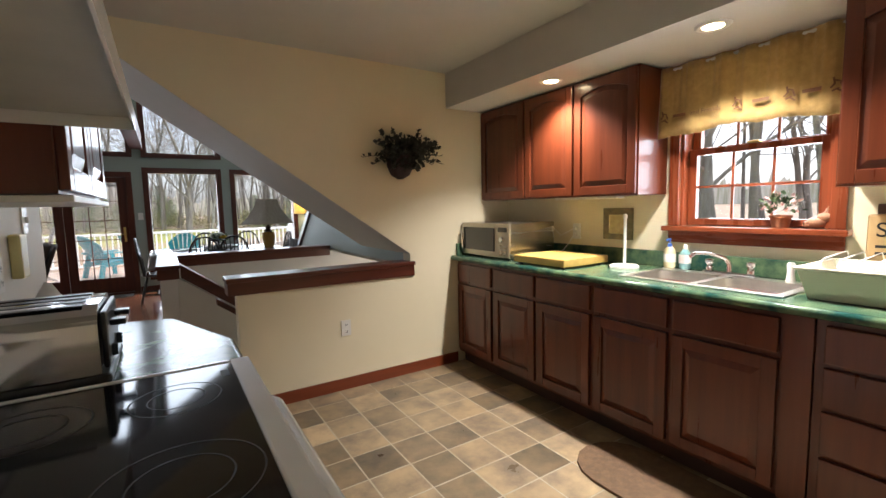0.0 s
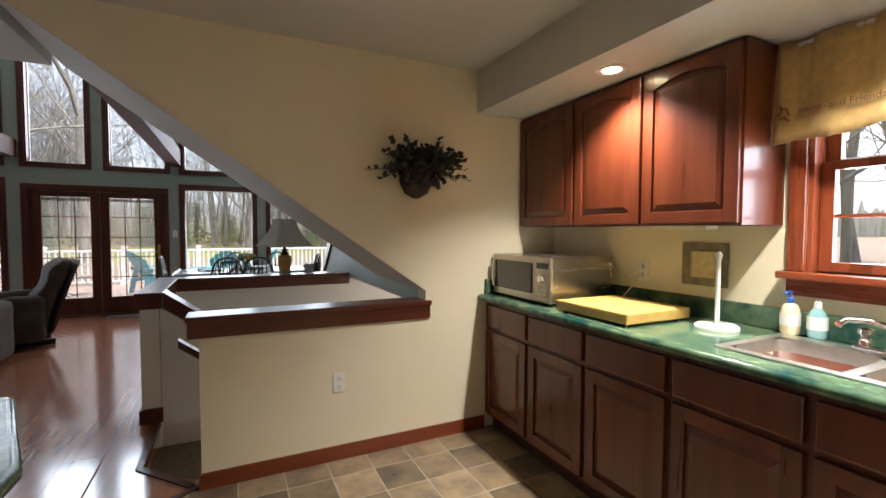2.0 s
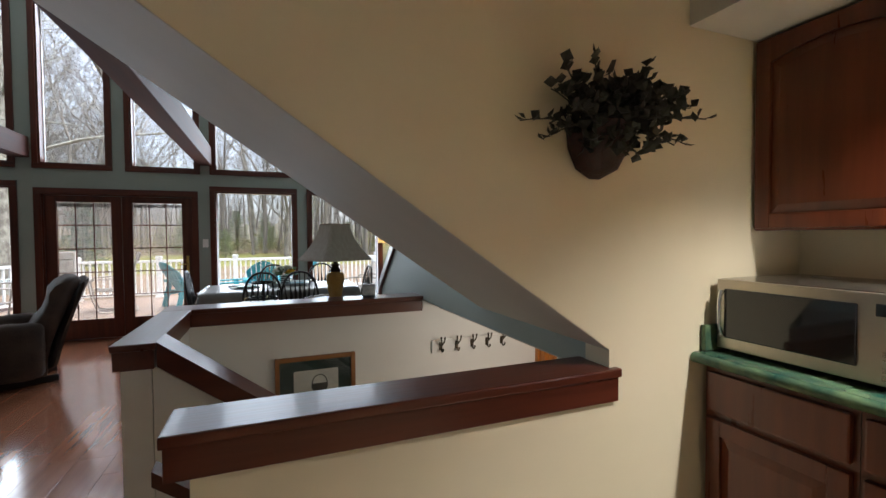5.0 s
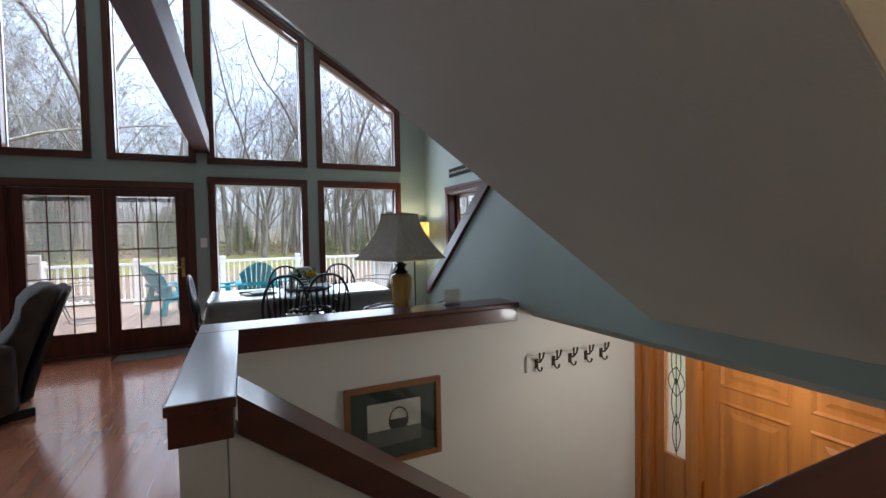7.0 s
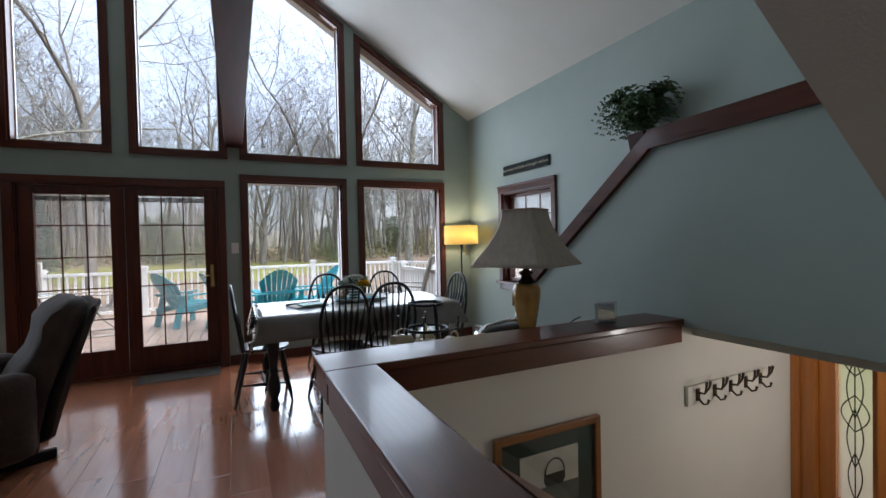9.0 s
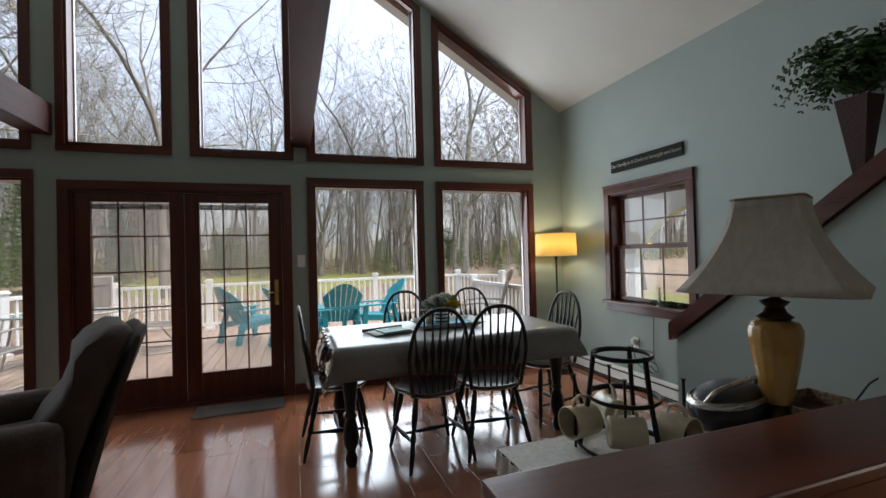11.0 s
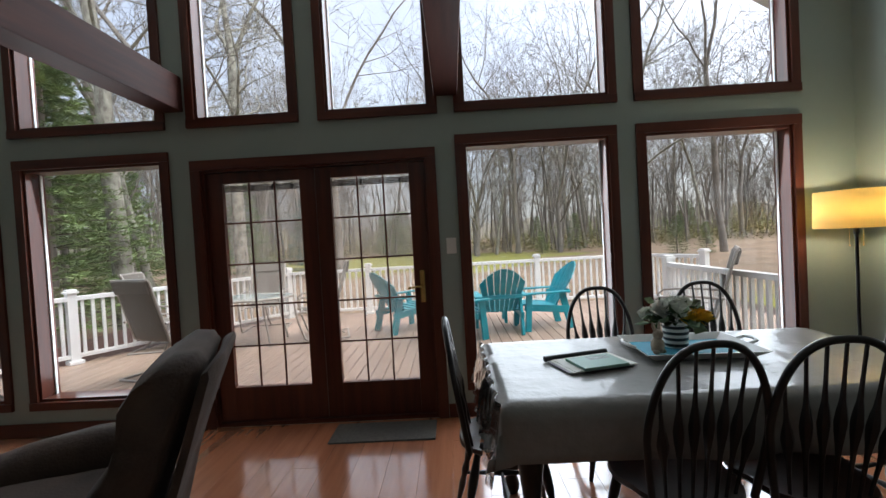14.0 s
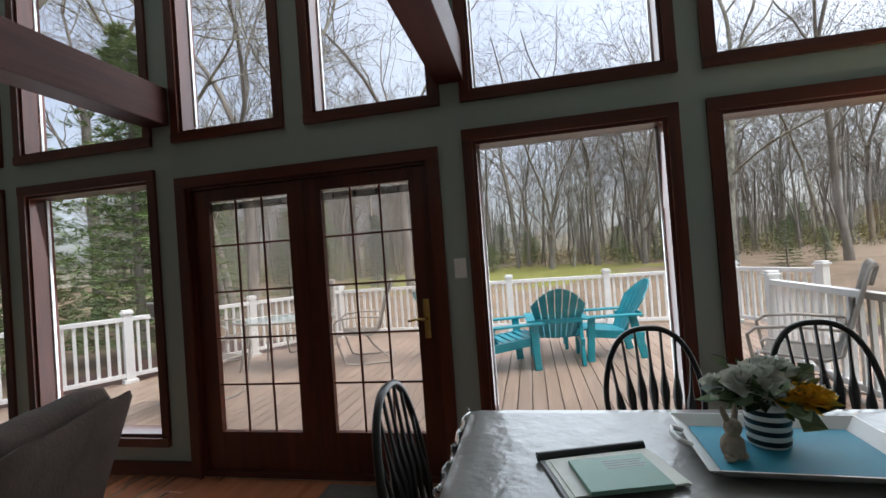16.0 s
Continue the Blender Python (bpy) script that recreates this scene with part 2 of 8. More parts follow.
def wall_with_holes(name, a0, a1, holes, top, put, material, label, base=0.0):
    """A wall cut into upright strips round its openings. holes: (a0, a1, z0, z1 or a function of a)."""
    cuts = sorted({a0, a1, RIDGE_X if put == "y" else a0, *[c for h in holes for c in h[:2]]})
    cuts = [c for c in cuts if a0 <= c <= a1]
    bm = B()
    for p, q in zip(cuts, cuts[1:]):
        if q - p < 1e-5:
            continue
        mid = (p + q) / 2
        here = sorted([h for h in holes if h[0] < mid < h[1]], key=lambda h: h[2])
        edges = [(lambda a: base)]
        for h in here:
            edges += [(lambda a, h=h: h[2]), (lambda a, h=h: h[3](a) if callable(h[3]) else h[3])]
        edges.append(top if callable(top) else (lambda a: top))
        for lo, hi in zip(edges[::2], edges[1::2]):
            if hi(mid) - lo(mid) < 1e-4:
                continue
            pts = [(p, lo(p)), (q, lo(q)), (q, hi(q)), (p, hi(p))]
            if put == "y":
                prism(bm, pts, "y", YG, YG + 0.16)
            else:
                prism(bm, pts, "x", XR, XR + 0.16)
    return whole(name, bm, material, label, "wall", kind="structure")


# gable openings: lower and upper windows, and the double door
W = 0.06                                     # casing width
LOWER = [(0.238, 1.413), (1.55, 2.727)]
LOWER += [(2 * RIDGE_X - b, 2 * RIDGE_X - a) for a, b in LOWER]
UPPER = [(0.245, 1.425), (1.547, 2.732), (-0.752, 0.126)]
UPPER += [(2 * RIDGE_X - b, 2 * RIDGE_X - a) for a, b in UPPER[:2]] + [(-1.725, -0.893)]
DOOR = (-1.722, 0.092, 1.998)
holes = [(a + W, b - W, 0.26, 2.015) for a, b in LOWER]
holes += [(a + W, b - W, 2.298, lambda x: trim_z(x) - W * 1.15) for a, b in UPPER]
holes += [(DOOR[0] + 0.05, DOOR[1] - 0.05, 0.0, DOOR[2] - 0.05)]
wall_with_holes("wall_north", XL, XR + 0.16, holes, lambda x: roof_z(x) + 0.1, "y", WALL_GREEN,
                "sage green gable wall with two rows of windows", base=-0.3)

# right wall, seen along y
KWIN = (1.50, 2.21, 1.17, 1.98)
DWIN = (7.84, 8.75, 0.80, 1.85)
FDOOR = (4.20, 5.70, -1.26, 0.80)
wall_with_holes("wall_east", 3.82, YG, [(FDOOR[0], FDOOR[1], FDOOR[2], FDOOR[3]), (DWIN[0], DWIN[1], DWIN[2], DWIN[3])],
                3.05, "x", WALL_GREEN, "pale sage wall beside the dining table", base=-1.3)
wall_with_holes("wall_kitchen_east", -1.5, 3.82, [KWIN], 2.6, "x", WALL_CREAM, "cream kitchen wall behind the counter", base=-0.1)


def window_gable(a, b, upper, index):
    """One fixed window: casing boards, jamb lining and pane."""
    w = thing("window_%d" % index, "fixed window in dark red-stained wooden casing, bare woods outside", "window", "gable windows", "structure")
    z0 = 2.238 if upper else 0.20
    top = trim_z if upper else (lambda x: 2.075)
    for name, p, q in (("casing", a, a + W), ("casing", b - W, b)):
        bm = B()
        prism(bm, [(p, z0 + W), (q, z0 + W), (q, top(q) - W * 1.15), (p, top(p) - W * 1.15)], "y", YG - 0.02, YG)
        part(name, bm, STAIN, w)
    bm = B()
    prism(bm, [(a, top(a) - W * 1.15), (b, top(b) - W * 1.15), (b, top(b)), (a, top(a))], "y", YG - 0.024, YG)
    part("casing", bm, STAIN_H, w)
    part("sill" if not upper else "casing", bx(a, b, YG - 0.03, YG, z0, z0 + W, 0.004), STAIN_H, w)
    i0, i1, j = a + W, b - W, 0.02
    zb = z0 + W
    for p, q in ((i0, i0 + j), (i1 - j, i1)):
        bm = B()
        prism(bm, [(p, zb), (q, zb), (q, top(q) - W * 1.15), (p, top(p) - W * 1.15)], "y", YG, YG + 0.155)
        part("jamb", bm, STAIN, w)
    bm = B()
    prism(bm, [(i0 + j, top(i0 + j) - W * 1.15 - j), (i1 - j, top(i1 - j) - W * 1.15 - j), (i1 - j, top(i1 - j) - W * 1.15), (i0 + j, top(i0 + j) - W * 1.15)], "y", YG, YG + 0.155)
    part("jamb", bm, STAIN_H, w)
    part("jamb", bx(i0 + j, i1 - j, YG, YG + 0.155, zb, zb + j), STAIN_H, w)
    bm = B()
    prism(bm, [(i0 + j, zb + j), (i1 - j, zb + j), (i1 - j, top(i1 - j) - W * 1.15 - j), (i0 + j, top(i0 + j) - W * 1.15 - j)], "y", YG + 0.10, YG + 0.108)
    pane = part("pane", bm, GLASS, w)
    pane.visible_shadow = False
    bm = B()
    g0, g1 = i0 + j, i1 - j
    for p, q in ((g0, g0 + 0.009), (g1 - 0.009, g1)):
        prism(bm, [(p, zb + j), (q, zb + j), (q, top(q) - W * 1.15 - j), (p, top(p) - W * 1.15 - j)], "y", YG + 0.112, YG + 0.13)
    part("glazing_strip", bm, VINYL, w, "white outer glazing strip")


VINYL = material("white_vinyl", (0.80, 0.81, 0.80), (0.75, 0.76, 0.76), 0.35, scale=3, bump=0.02)
for i, (a, b) in enumerate(LOWER):
    window_gable(a, b, False, i + 1)
for i, (a, b) in enumerate(UPPER):
    window_gable(a, b, True, i + 1 + len(LOWER))

# roof, kitchen ceiling, loft edge, back and left walls
bm = B()
prism(bm, [(XR + 0.5, roof_z(XR + 0.5)), (RIDGE_X, roof_z(RIDGE_X)), (XL - 0.5, roof_z(XL - 0.5)),
           (XL - 0.5, roof_z(XL - 0.5) + 0.2), (RIDGE_X, roof_z(RIDGE_X) + 0.2), (XR + 0.5, roof_z(XR + 0.5) + 0.2)], "y", 3.7, YG + 0.5)
whole("ceiling_roof", bm, CEILING, "off-white sloping cathedral ceiling", "ceiling", kind="structure")
LOFT_Z = 2.337
whole("ceiling_kitchen", bx(0.0, XR + 0.16, -1.5, 3.765, 2.37, 2.5), CEILING, "cream flat kitchen ceiling", "ceiling", kind="structure")
whole("ceiling_loft", bx(XL, 0.03, 0.0, 4.75, LOFT_Z, 2.62), CEILING, "off-white underside of the loft", "ceiling", kind="structure")
whole("wall_loft", bx(XL, XR, 3.72, 3.76, 2.62, 5.6), WALL_GREEN, "plain wall above the loft edge", "wall", kind="structure")
whole("wall_west", bx(XL - 0.16, XL, -1.5, YG + 0.16, -0.1, 3.1), WALL_GREEN, "sage green living room wall", "wall", kind="structure")
whole("wall_south", bx(XL, XR + 0.16, -1.66, -1.5, -0.1, 2.6), WALL_CREAM, "cream wall at the back of the kitchen", "wall", kind="structure")
whole("ceiling_south", bx(XL, 0.0, -1.5, 0.0, LOFT_Z, 2.5), CEILING, "off-white flat ceiling", "ceiling", kind="structure")
whole("wall_range", bx(-0.10, 0.02, -1.5, 3.42, 0.0, 2.369), WALL_WHITE, "white kitchen wall behind the range", "wall", kind="structure")
whole("ceiling_soffit", bx(2.462, XR, -1.5, 3.761, 2.10, 2.369), CEILING, "boxed soffit over the wall cabinets", "ceiling", kind="structure")

# half wall and sloping wall between kitchen and stairs
SLOPE = 0.689
bm = B()
prism(bm, [(0.85, 0.0), (XR, 0.0), (XR, 2.37), (0.053, 2.37), (2.10, 0.958), (2.10, 0.87), (0.85, 0.87)], "y", 3.762, 3.882)
whole("wall_plant", bm, WALL_CREAM, "cream kitchen wall cut off along the stair slope", "wall", kind="structure")
bm = B()
prism(bm, [(2.10, 0.955), (0.09, 2.340), (0.09, 2.62), (2.10, 1.24)], "y", 3.765, 4.75)
whole("ceiling_stair", bm, CEILING, "smooth sloping underside of the upper stairs", "ceiling", kind="structure")
whole("ceiling_foyer", bx(2.225, XR, 3.884, 5.72, 0.80, 0.86), CEILING, "off-white underside of the stair landing", "ceiling", kind="structure")
bm = B()
prism(bm, [(7.04, 0.0), (7.04, 0.80), (5.84, 1.745), (3.884, 1.80), (3.884, 0.862), (5.80, 0.862), (5.80, 0.0)], "x", 2.102, 2.222)
whole("wall_stair", bm, WALL_GREEN, "pale sage knee wall beside the upper stairs", "wall", kind="structure")
bm = B()
for (ya, za), (yb, zb) in (((7.07, 0.79), (5.84, 1.745)), ((5.84, 1.745), (3.90, 1.80))):
    prism(bm, [(ya, za), (yb, zb), (yb, zb + 0.095), (ya, za + 0.095)], "x", 2.075, 2.25)
whole("trim_stair", bm, STAIN_Y, "dark red-stained sloping cap on the stair knee wall", "trim", kind="structure")


def cap(name, x0, x1, y0, y1, label, z=0.895):
    bm = B()
    box(bm, x0, x1, y0, y1, z - 0.03, z, 0.006)
    box(bm, x0 + 0.008, x1 - 0.008, y0 + 0.008, y1 - 0.008, z - 0.112, z - 0.03, 0.003)
    return whole(name, bm, STAIN_H if x1 - x0 > y1 - y0 else STAIN_Y, label, "wall cap", kind="structure")


whole("wall_half_hall", bx(0.435, 0.548, 4.80, 5.845, 0.0, 0.80), WALL_WHITE, "white half wall at the head of the stairs", "wall", kind="structure")
whole("wall_half_dining", bx(0.548, 2.10, 5.722, 5.845, -1.3, 0.80), WALL_WHITE, "white half wall behind the console", "wall", kind="structure")
whole("wall_foyer", bx(2.10, XR, 5.722, 5.845, -1.3, 0.86), WALL_WHITE, "white foyer wall with coat hooks", "wall", kind="structure")
cap("trim_cap_hall", 0.41, 0.575, 4.75, 5.66, "glossy dark red-stained cap on the half wall", 0.905)
cap("trim_cap_dining", 0.41, 2.085, 5.66, 5.88, "glossy dark red-stained cap on the half wall", 0.905)
cap("trim_cap_kitchen", 0.79, 2.135, 3.738, 3.925, "glossy dark red-stained cap on the half wall", 0.896)

# sloping rail wall going down the stairs
bm = B()
prism(bm, [(0.552, -0.2), (0.552, 0.80), (2.1, -0.36), (2.1, -1.3), (1.2, -1.3)], "y", 4.80, 4.90)
whole("wall_stair_rail", bm, WALL_WHITE, "white sloping wall along the stairs going down", "wall", kind="structure")
bm = B()
prism(bm, [(0.577, 0.80), (0.577, 0.905), (2.15, -0.275), (2.15, -0.38)], "y", 4.76, 4.94)
whole("trim_stair_rail", bm, STAIN_H, "dark red-stained sloping cap beside the stairs", "trim", kind="structure")
bm = B()
prism(bm, [(0.745, 0.715), (0.745, 0.755), (2.1, -0.26), (2.1, -0.30)], "y", 3.885, 3.945)
whole("handrail", bm, STAIN_H, "dark red-stained sloping handrail on the stair wall", "handrail")

# stairs down and foyer floor
CARPET = material("brown_stair_carpet", (0.20, 0.15, 0.10), (0.14, 0.10, 0.07), 0.95, scale=40, bump=0.5, fine=300)
stairs = thing("stairs", "brown carpeted steps going down to the foyer", "stairs", kind="structure")
for k in range(7):
    x0 = 0.52 + 0.27 * k
    z = -0.18 * (k + 1)
    part("step", bx(x0, x0 + 0.30 if k < 6 else XR, 3.884, 4.798, z - 0.2, z, 0.012), CARPET, stairs)
whole("floor_foyer", bx(0.5, XR + 0.16, 3.884, 5.722, -1.5, -1.27), CARPET, "brown carpeted foyer floor", "floor", kind="structure")
whole("wall_stair_head", bx(0.46, 0.518, 3.884, 5.72, -1.3, -0.17), WALL_WHITE, "white wall under the stair head", "wall", kind="structure")
whole("wall_foyer_south", bx(0.8, XR, 3.764, 3.882, -1.3, -0.02), WALL_WHITE, "white wall beside the stairs", "wall", kind="structure")

# ceiling beams
for x in (0.105, -1.92):
    whole("beam", bx(x, x + 0.17, 3.77, YG - 0.001, 2.365, 2.62, 0.006), BEAM, "red-brown stained ceiling beam running to the gable", "beam", "ceiling beams", "structure")

# skirting
bm = B()
box(bm, 0.85, 2.53, 3.748, 3.761, 0.0, 0.085, 0.003)
box(bm, 0.838, 0.849, 3.748, 3.90, 0.0, 0.085, 0.003)
whole("baseboard_kitchen", bm, wood("cherry_skirting", (0.22, 0.05, 0.018), (0.15, 0.03, 0.01), 0.3, axis=0), "cherry-stained baseboard", "baseboard", kind="structure")
bm = B()
box(bm, 0.42, 0.433, 4.78, 5.86, 0.0, 0.10, 0.003)
box(bm, 0.42, 0.56, 4.775, 4.798, 0.0, 0.10, 0.003)
box(bm, 0.42, 2.10, 5.847, 5.86, 0.0, 0.10, 0.003)
for a, b in ((XL, DOOR[0] - 0.002), (DOOR[1] + 0.002, XR)):
    box(bm, a, b, YG - 0.016, YG - 0.001, 0.0, 0.10, 0.003)
whole("baseboard_dining", bm, STAIN_H, "dark red-stained baseboard", "baseboard", kind="structure")

# ---------------------------------------------------------------- doors and side windows
BRASS = material("brass", (0.75, 0.52, 0.2), (0.6, 0.4, 0.14), 0.25, 1.0)
CHROME = material("chrome", (0.82, 0.82, 0.83), (0.74, 0.74, 0.76), 0.1, 1.0, bump=0.0, rough_var=0.04)
STEEL = material("brushed_steel", (0.50, 0.475, 0.44), (0.47, 0.445, 0.41), 0.27, 1.0, scale=2, stretch=(1, 1, 12), bump=0.004, rough_var=0.03)
BLACK_METAL = material("black_metal", (0.02, 0.02, 0.02), (0.012, 0.012, 0.012), 0.45, 0.6)
WHITE_PLASTIC = material("white_plastic", (0.78, 0.77, 0.73), (0.74, 0.73, 0.69), 0.35, scale=3, bump=0.01)
BLACK_PLASTIC = material("black_plastic", (0.015, 0.015, 0.016), (0.01, 0.01, 0.01), 0.3, bump=0.01)

SCREEN = bpy.data.materials.new("insect_screen")
SCREEN.use_nodes = True
sn_, sl_ = SCREEN.node_tree.nodes, SCREEN.node_tree.links
trn, tlu, smx = sn_.new("ShaderNodeBsdfTransparent"), sn_.new("ShaderNodeBsdfTranslucent"), sn_.new("ShaderNodeMixShader")
tlu.inputs[0].default_value = (0.95, 0.90, 0.86, 1)
smx.inputs[0].default_value = 0.09
sl_.new(trn.outputs[0], smx.inputs[1])
sl_.new(tlu.outputs[0], smx.inputs[2])
sl_.new(smx.outputs[0], sn_["Material Output"].inputs[0])
door = thing("door_1", "dark red-stained double glazed garden door with grilles, closed", "door", kind="structure")
a, b, top = DOOR
for p, q, z0, z1 in ((a, a + 0.075, 0, top - 0.075), (b - 0.075, b, 0, top - 0.075), (a, b, top - 0.075, top)):
    part("casing", bx(p, q, YG - 0.025, YG - 0.001, z0, z1, 0.003), STAIN if q - p < 0.5 else STAIN_H, door)
for p, q, z0, z1 in ((a + 0.052, a + 0.09, 0, top - 0.052), (b - 0.09, b - 0.052, 0, top - 0.052), (a + 0.09, b - 0.09, top - 0.09, top - 0.052)):
    part("door_frame", bx(p, q, YG + 0.001, YG + 0.155, z0, z1), STAIN, door)
part("threshold", bx(a + 0.09, b - 0.09, YG + 0.001, YG + 0.155, -0.05, 0.03), STAIN_H, door)
mid = (a + b) / 2
for x0, x1, active in ((a + 0.092, mid - 0.002, False), (mid + 0.002, b - 0.092, True)):
    leaf = B()
    g0, g1 = x0 + 0.115, x1 - 0.115
    for p, q, z0, z1 in ((x0, g0, 0.032, 1.906), (g1, x1, 0.032, 1.906), (g0, g1, 0.032, 0.285), (g0, g1, 1.825, 1.906)):
        box(leaf, p, q, YG + 0.03, YG + 0.075, z0, z1, 0.003)
    leaf = part("leaf", leaf, STAIN, door)
    pane = part("pane", bx(g0, g1, YG + 0.056, YG + 0.061, 0.285, 1.835), GLASS_HAZY, leaf)
    pane.visible_shadow = False
    for k in (1, 2):
        x = g0 + (g1 - g0) * k / 3
        part("grille_bar", bx(x - 0.006, x + 0.006, YG + 0.045, YG + 0.054, 0.285, 1.835), STAIN, leaf)
    for k in range(1, 5):
        z = 0.285 + 1.55 * k / 5
        part("grille_bar", bx(g0, g1, YG + 0.043, YG + 0.052, z - 0.006, z + 0.006), STAIN_H, leaf)
    screen = part("insect_screen", bx(g0, g1, YG + 0.082, YG + 0.084, 0.285, 1.835), SCREEN, leaf, "fine pale insect screen")
    screen.visible_shadow = False
    shade = B()
    for k in range(4):
        box(shade, g0, g1, YG + 0.064, YG + 0.074, 1.80 - k * 0.012, 1.808 - k * 0.012)
    for k in range(4):
        x = g0 + (g1 - g0) * (k + 0.5) / 4
        box(shade, x - 0.008, x + 0.008, YG + 0.062, YG + 0.078, 1.765, 1.80)
    part("raised_blind", shade, material("dark_blind", (0.10, 0.08, 0.07), (0.05, 0.04, 0.035), 0.7), leaf, "dark slatted blind drawn up at the top")
    if active:
        plate = part("handle_plate", bx(x1 - 0.075, x1 - 0.035, YG + 0.02, YG + 0.03, 0.86, 1.10, 0.006), BRASS, leaf, "brass handle plate")
        bm = tube(B(), [(x1 - 0.055, YG + 0.02, 0.98), (x1 - 0.055, YG - 0.03, 0.98), (x1 - 0.09, YG - 0.035, 0.985), (x1 - 0.16, YG - 0.03, 0.975)], [0.009, 0.009, 0.009, 0.007])
        part("lever", bm, BRASS, plate, "", 40)

whole("doormat", bx(-0.72, 0.0, 9.22, 9.52, 0.0, 0.012, 0.004), material("grey_doormat", (0.09, 0.085, 0.075), (0.06, 0.055, 0.05), 0.95, scale=60, bump=0.6, fine=250),
      "dark grey flat doormat on the laminate floor", "doormat")


def sash_window(name, label, y0, y1, z0, z1, wood_mat, wood_h, meet, cols, wide):
    """A double-hung window in the right wall: casing, stool, apron, jambs, two sashes with grille bars."""
    w = thing(name, label, "window", kind="structure")
    c = wide
    for p, q in ((y0 - c, y0), (y1, y1 + c)):
        part("casing", bx(XR - 0.022, XR - 0.001, p, q, z0, z1, 0.004), wood_mat, w)
    part("casing", bx(XR - 0.026, XR - 0.001, y0 - c, y1 + c, z1, z1 + c, 0.004), wood_h, w)
    part("casing", bx(XR - 0.034, XR - 0.001, y0 - c - 0.005, y1 + c + 0.005, z1 + c, z1 + c + 0.02, 0.004), wood_h, w)
    part("stool", bx(XR - 0.065, XR + 0.15, y0 - c - 0.02, y1 + c + 0.02, z0 - 0.03, z0, 0.006), wood_h, w)
    part("apron", bx(XR - 0.02, XR - 0.001, y0 - c, y1 + c, z0 - 0.10, z0 - 0.031, 0.004), wood_h, w)
    for p, q in ((y0, y0 + 0.018), (y1 - 0.018, y1)):
        part("jamb", bx(XR - 0.001, XR + 0.155, p, q, z0, z1), wood_mat, w)
    part("jamb", bx(XR - 0.001, XR + 0.155, y0 + 0.018, y1 - 0.018, z1 - 0.018, z1), wood_h, w)
    i0, i1 = y0 + 0.02, y1 - 0.02
    for s0, s1, x in ((z0 + 0.002, meet + 0.015, XR + 0.05), (meet - 0.015, z1 - 0.02, XR + 0.09)):
        bm = B()
        for p, q, e, f in ((i0, i0 + 0.045, s0, s1), (i1 - 0.045, i1, s0, s1), (i0 + 0.045, i1 - 0.045, s0, s0 + 0.04), (i0 + 0.045, i1 - 0.045, s1 - 0.035, s1)):
            box(bm, x, x + 0.035, p, q, e, f, 0.003)
        sash = part("sash", bm, wood_mat, w)
        pane = part("pane", bx(x + 0.016, x + 0.02, i0 + 0.045, i1 - 0.045, s0 + 0.04, s1 - 0.035), GLASS, sash)
        pane.visible_shadow = False
        for k in range(1, cols):
            y = i0 + 0.045 + (i1 - i0 - 0.09) * k / cols
            part("grille_bar", bx(x + 0.008, x + 0.015, y - 0.007, y + 0.007, s0 + 0.04, s1 - 0.035), wood_mat, sash)
        zc = (s0 + 0.04 + s1 - 0.035) / 2
        part("grille_bar", bx(x + 0.007, x + 0.014, i0 + 0.045, i1 - 0.045, zc - 0.007, zc + 0.007), wood_h, sash)
    part("sash_lock", bx(XR + 0.04, XR + 0.075, (i0 + i1) / 2 - 0.03, (i0 + i1) / 2 + 0.03, meet + 0.016, meet + 0.03, 0.004), BRASS, w)
    return w


CHERRY_Y = wood("cherry_window_wood", (0.27, 0.062, 0.022), (0.17, 0.036, 0.012), 0.28, axis=1, coat=0.4)
CHERRY_Z = wood("cherry_window_wood_upright", (0.27, 0.062, 0.022), (0.17, 0.036, 0.012), 0.28, axis=2, coat=0.4)
sash_window("window_20", "cherry-stained double-hung kitchen window with grilles over the sink", *KWIN, CHERRY_Z, CHERRY_Y, 1.60, 3, 0.06)
sash_window("window_21", "dark red-stained double-hung dining room window with grilles", *DWIN, STAIN, STAIN_Y, 1.325, 3, 0.07)

# front door with a leaded sidelight, half hidden under the stairs
fd = thing("door_2", "golden oak six-panel front door with a leaded glass sidelight", "door", kind="structure")
y0, y1, z0, z1 = FDOOR
for p, q in ((y0, y0 + 0.05), (y1 - 0.09, y1), (5.26, 5.34)):
    part("door_frame", bx(XR + 0.001, XR + 0.155, p, q, z0, z1), OAK, fd)
part("casing", bx(XR - 0.02, XR - 0.001, y1 - 0.02, y1 + 0.02, z0, z1, 0.003), OAK, fd)
part("casing", bx(XR - 0.02, XR - 0.001, y0 - 0.05, y0, z0, z1, 0.003), OAK, fd)
slab = B()
box(slab, XR + 0.05, XR + 0.09, y0 + 0.052, 5.258, z0, z1 - 0.02)
slab = part("slab", slab, OAK, fd)
PANELS = [(za, zb, ya, yb) for za, zb in ((-1.1, -0.45), (-0.36, 0.30), (0.38, 0.72)) for ya, yb in ((y0 + 0.14, y0 + 0.50), (y0 + 0.58, 5.258 - 0.10))]


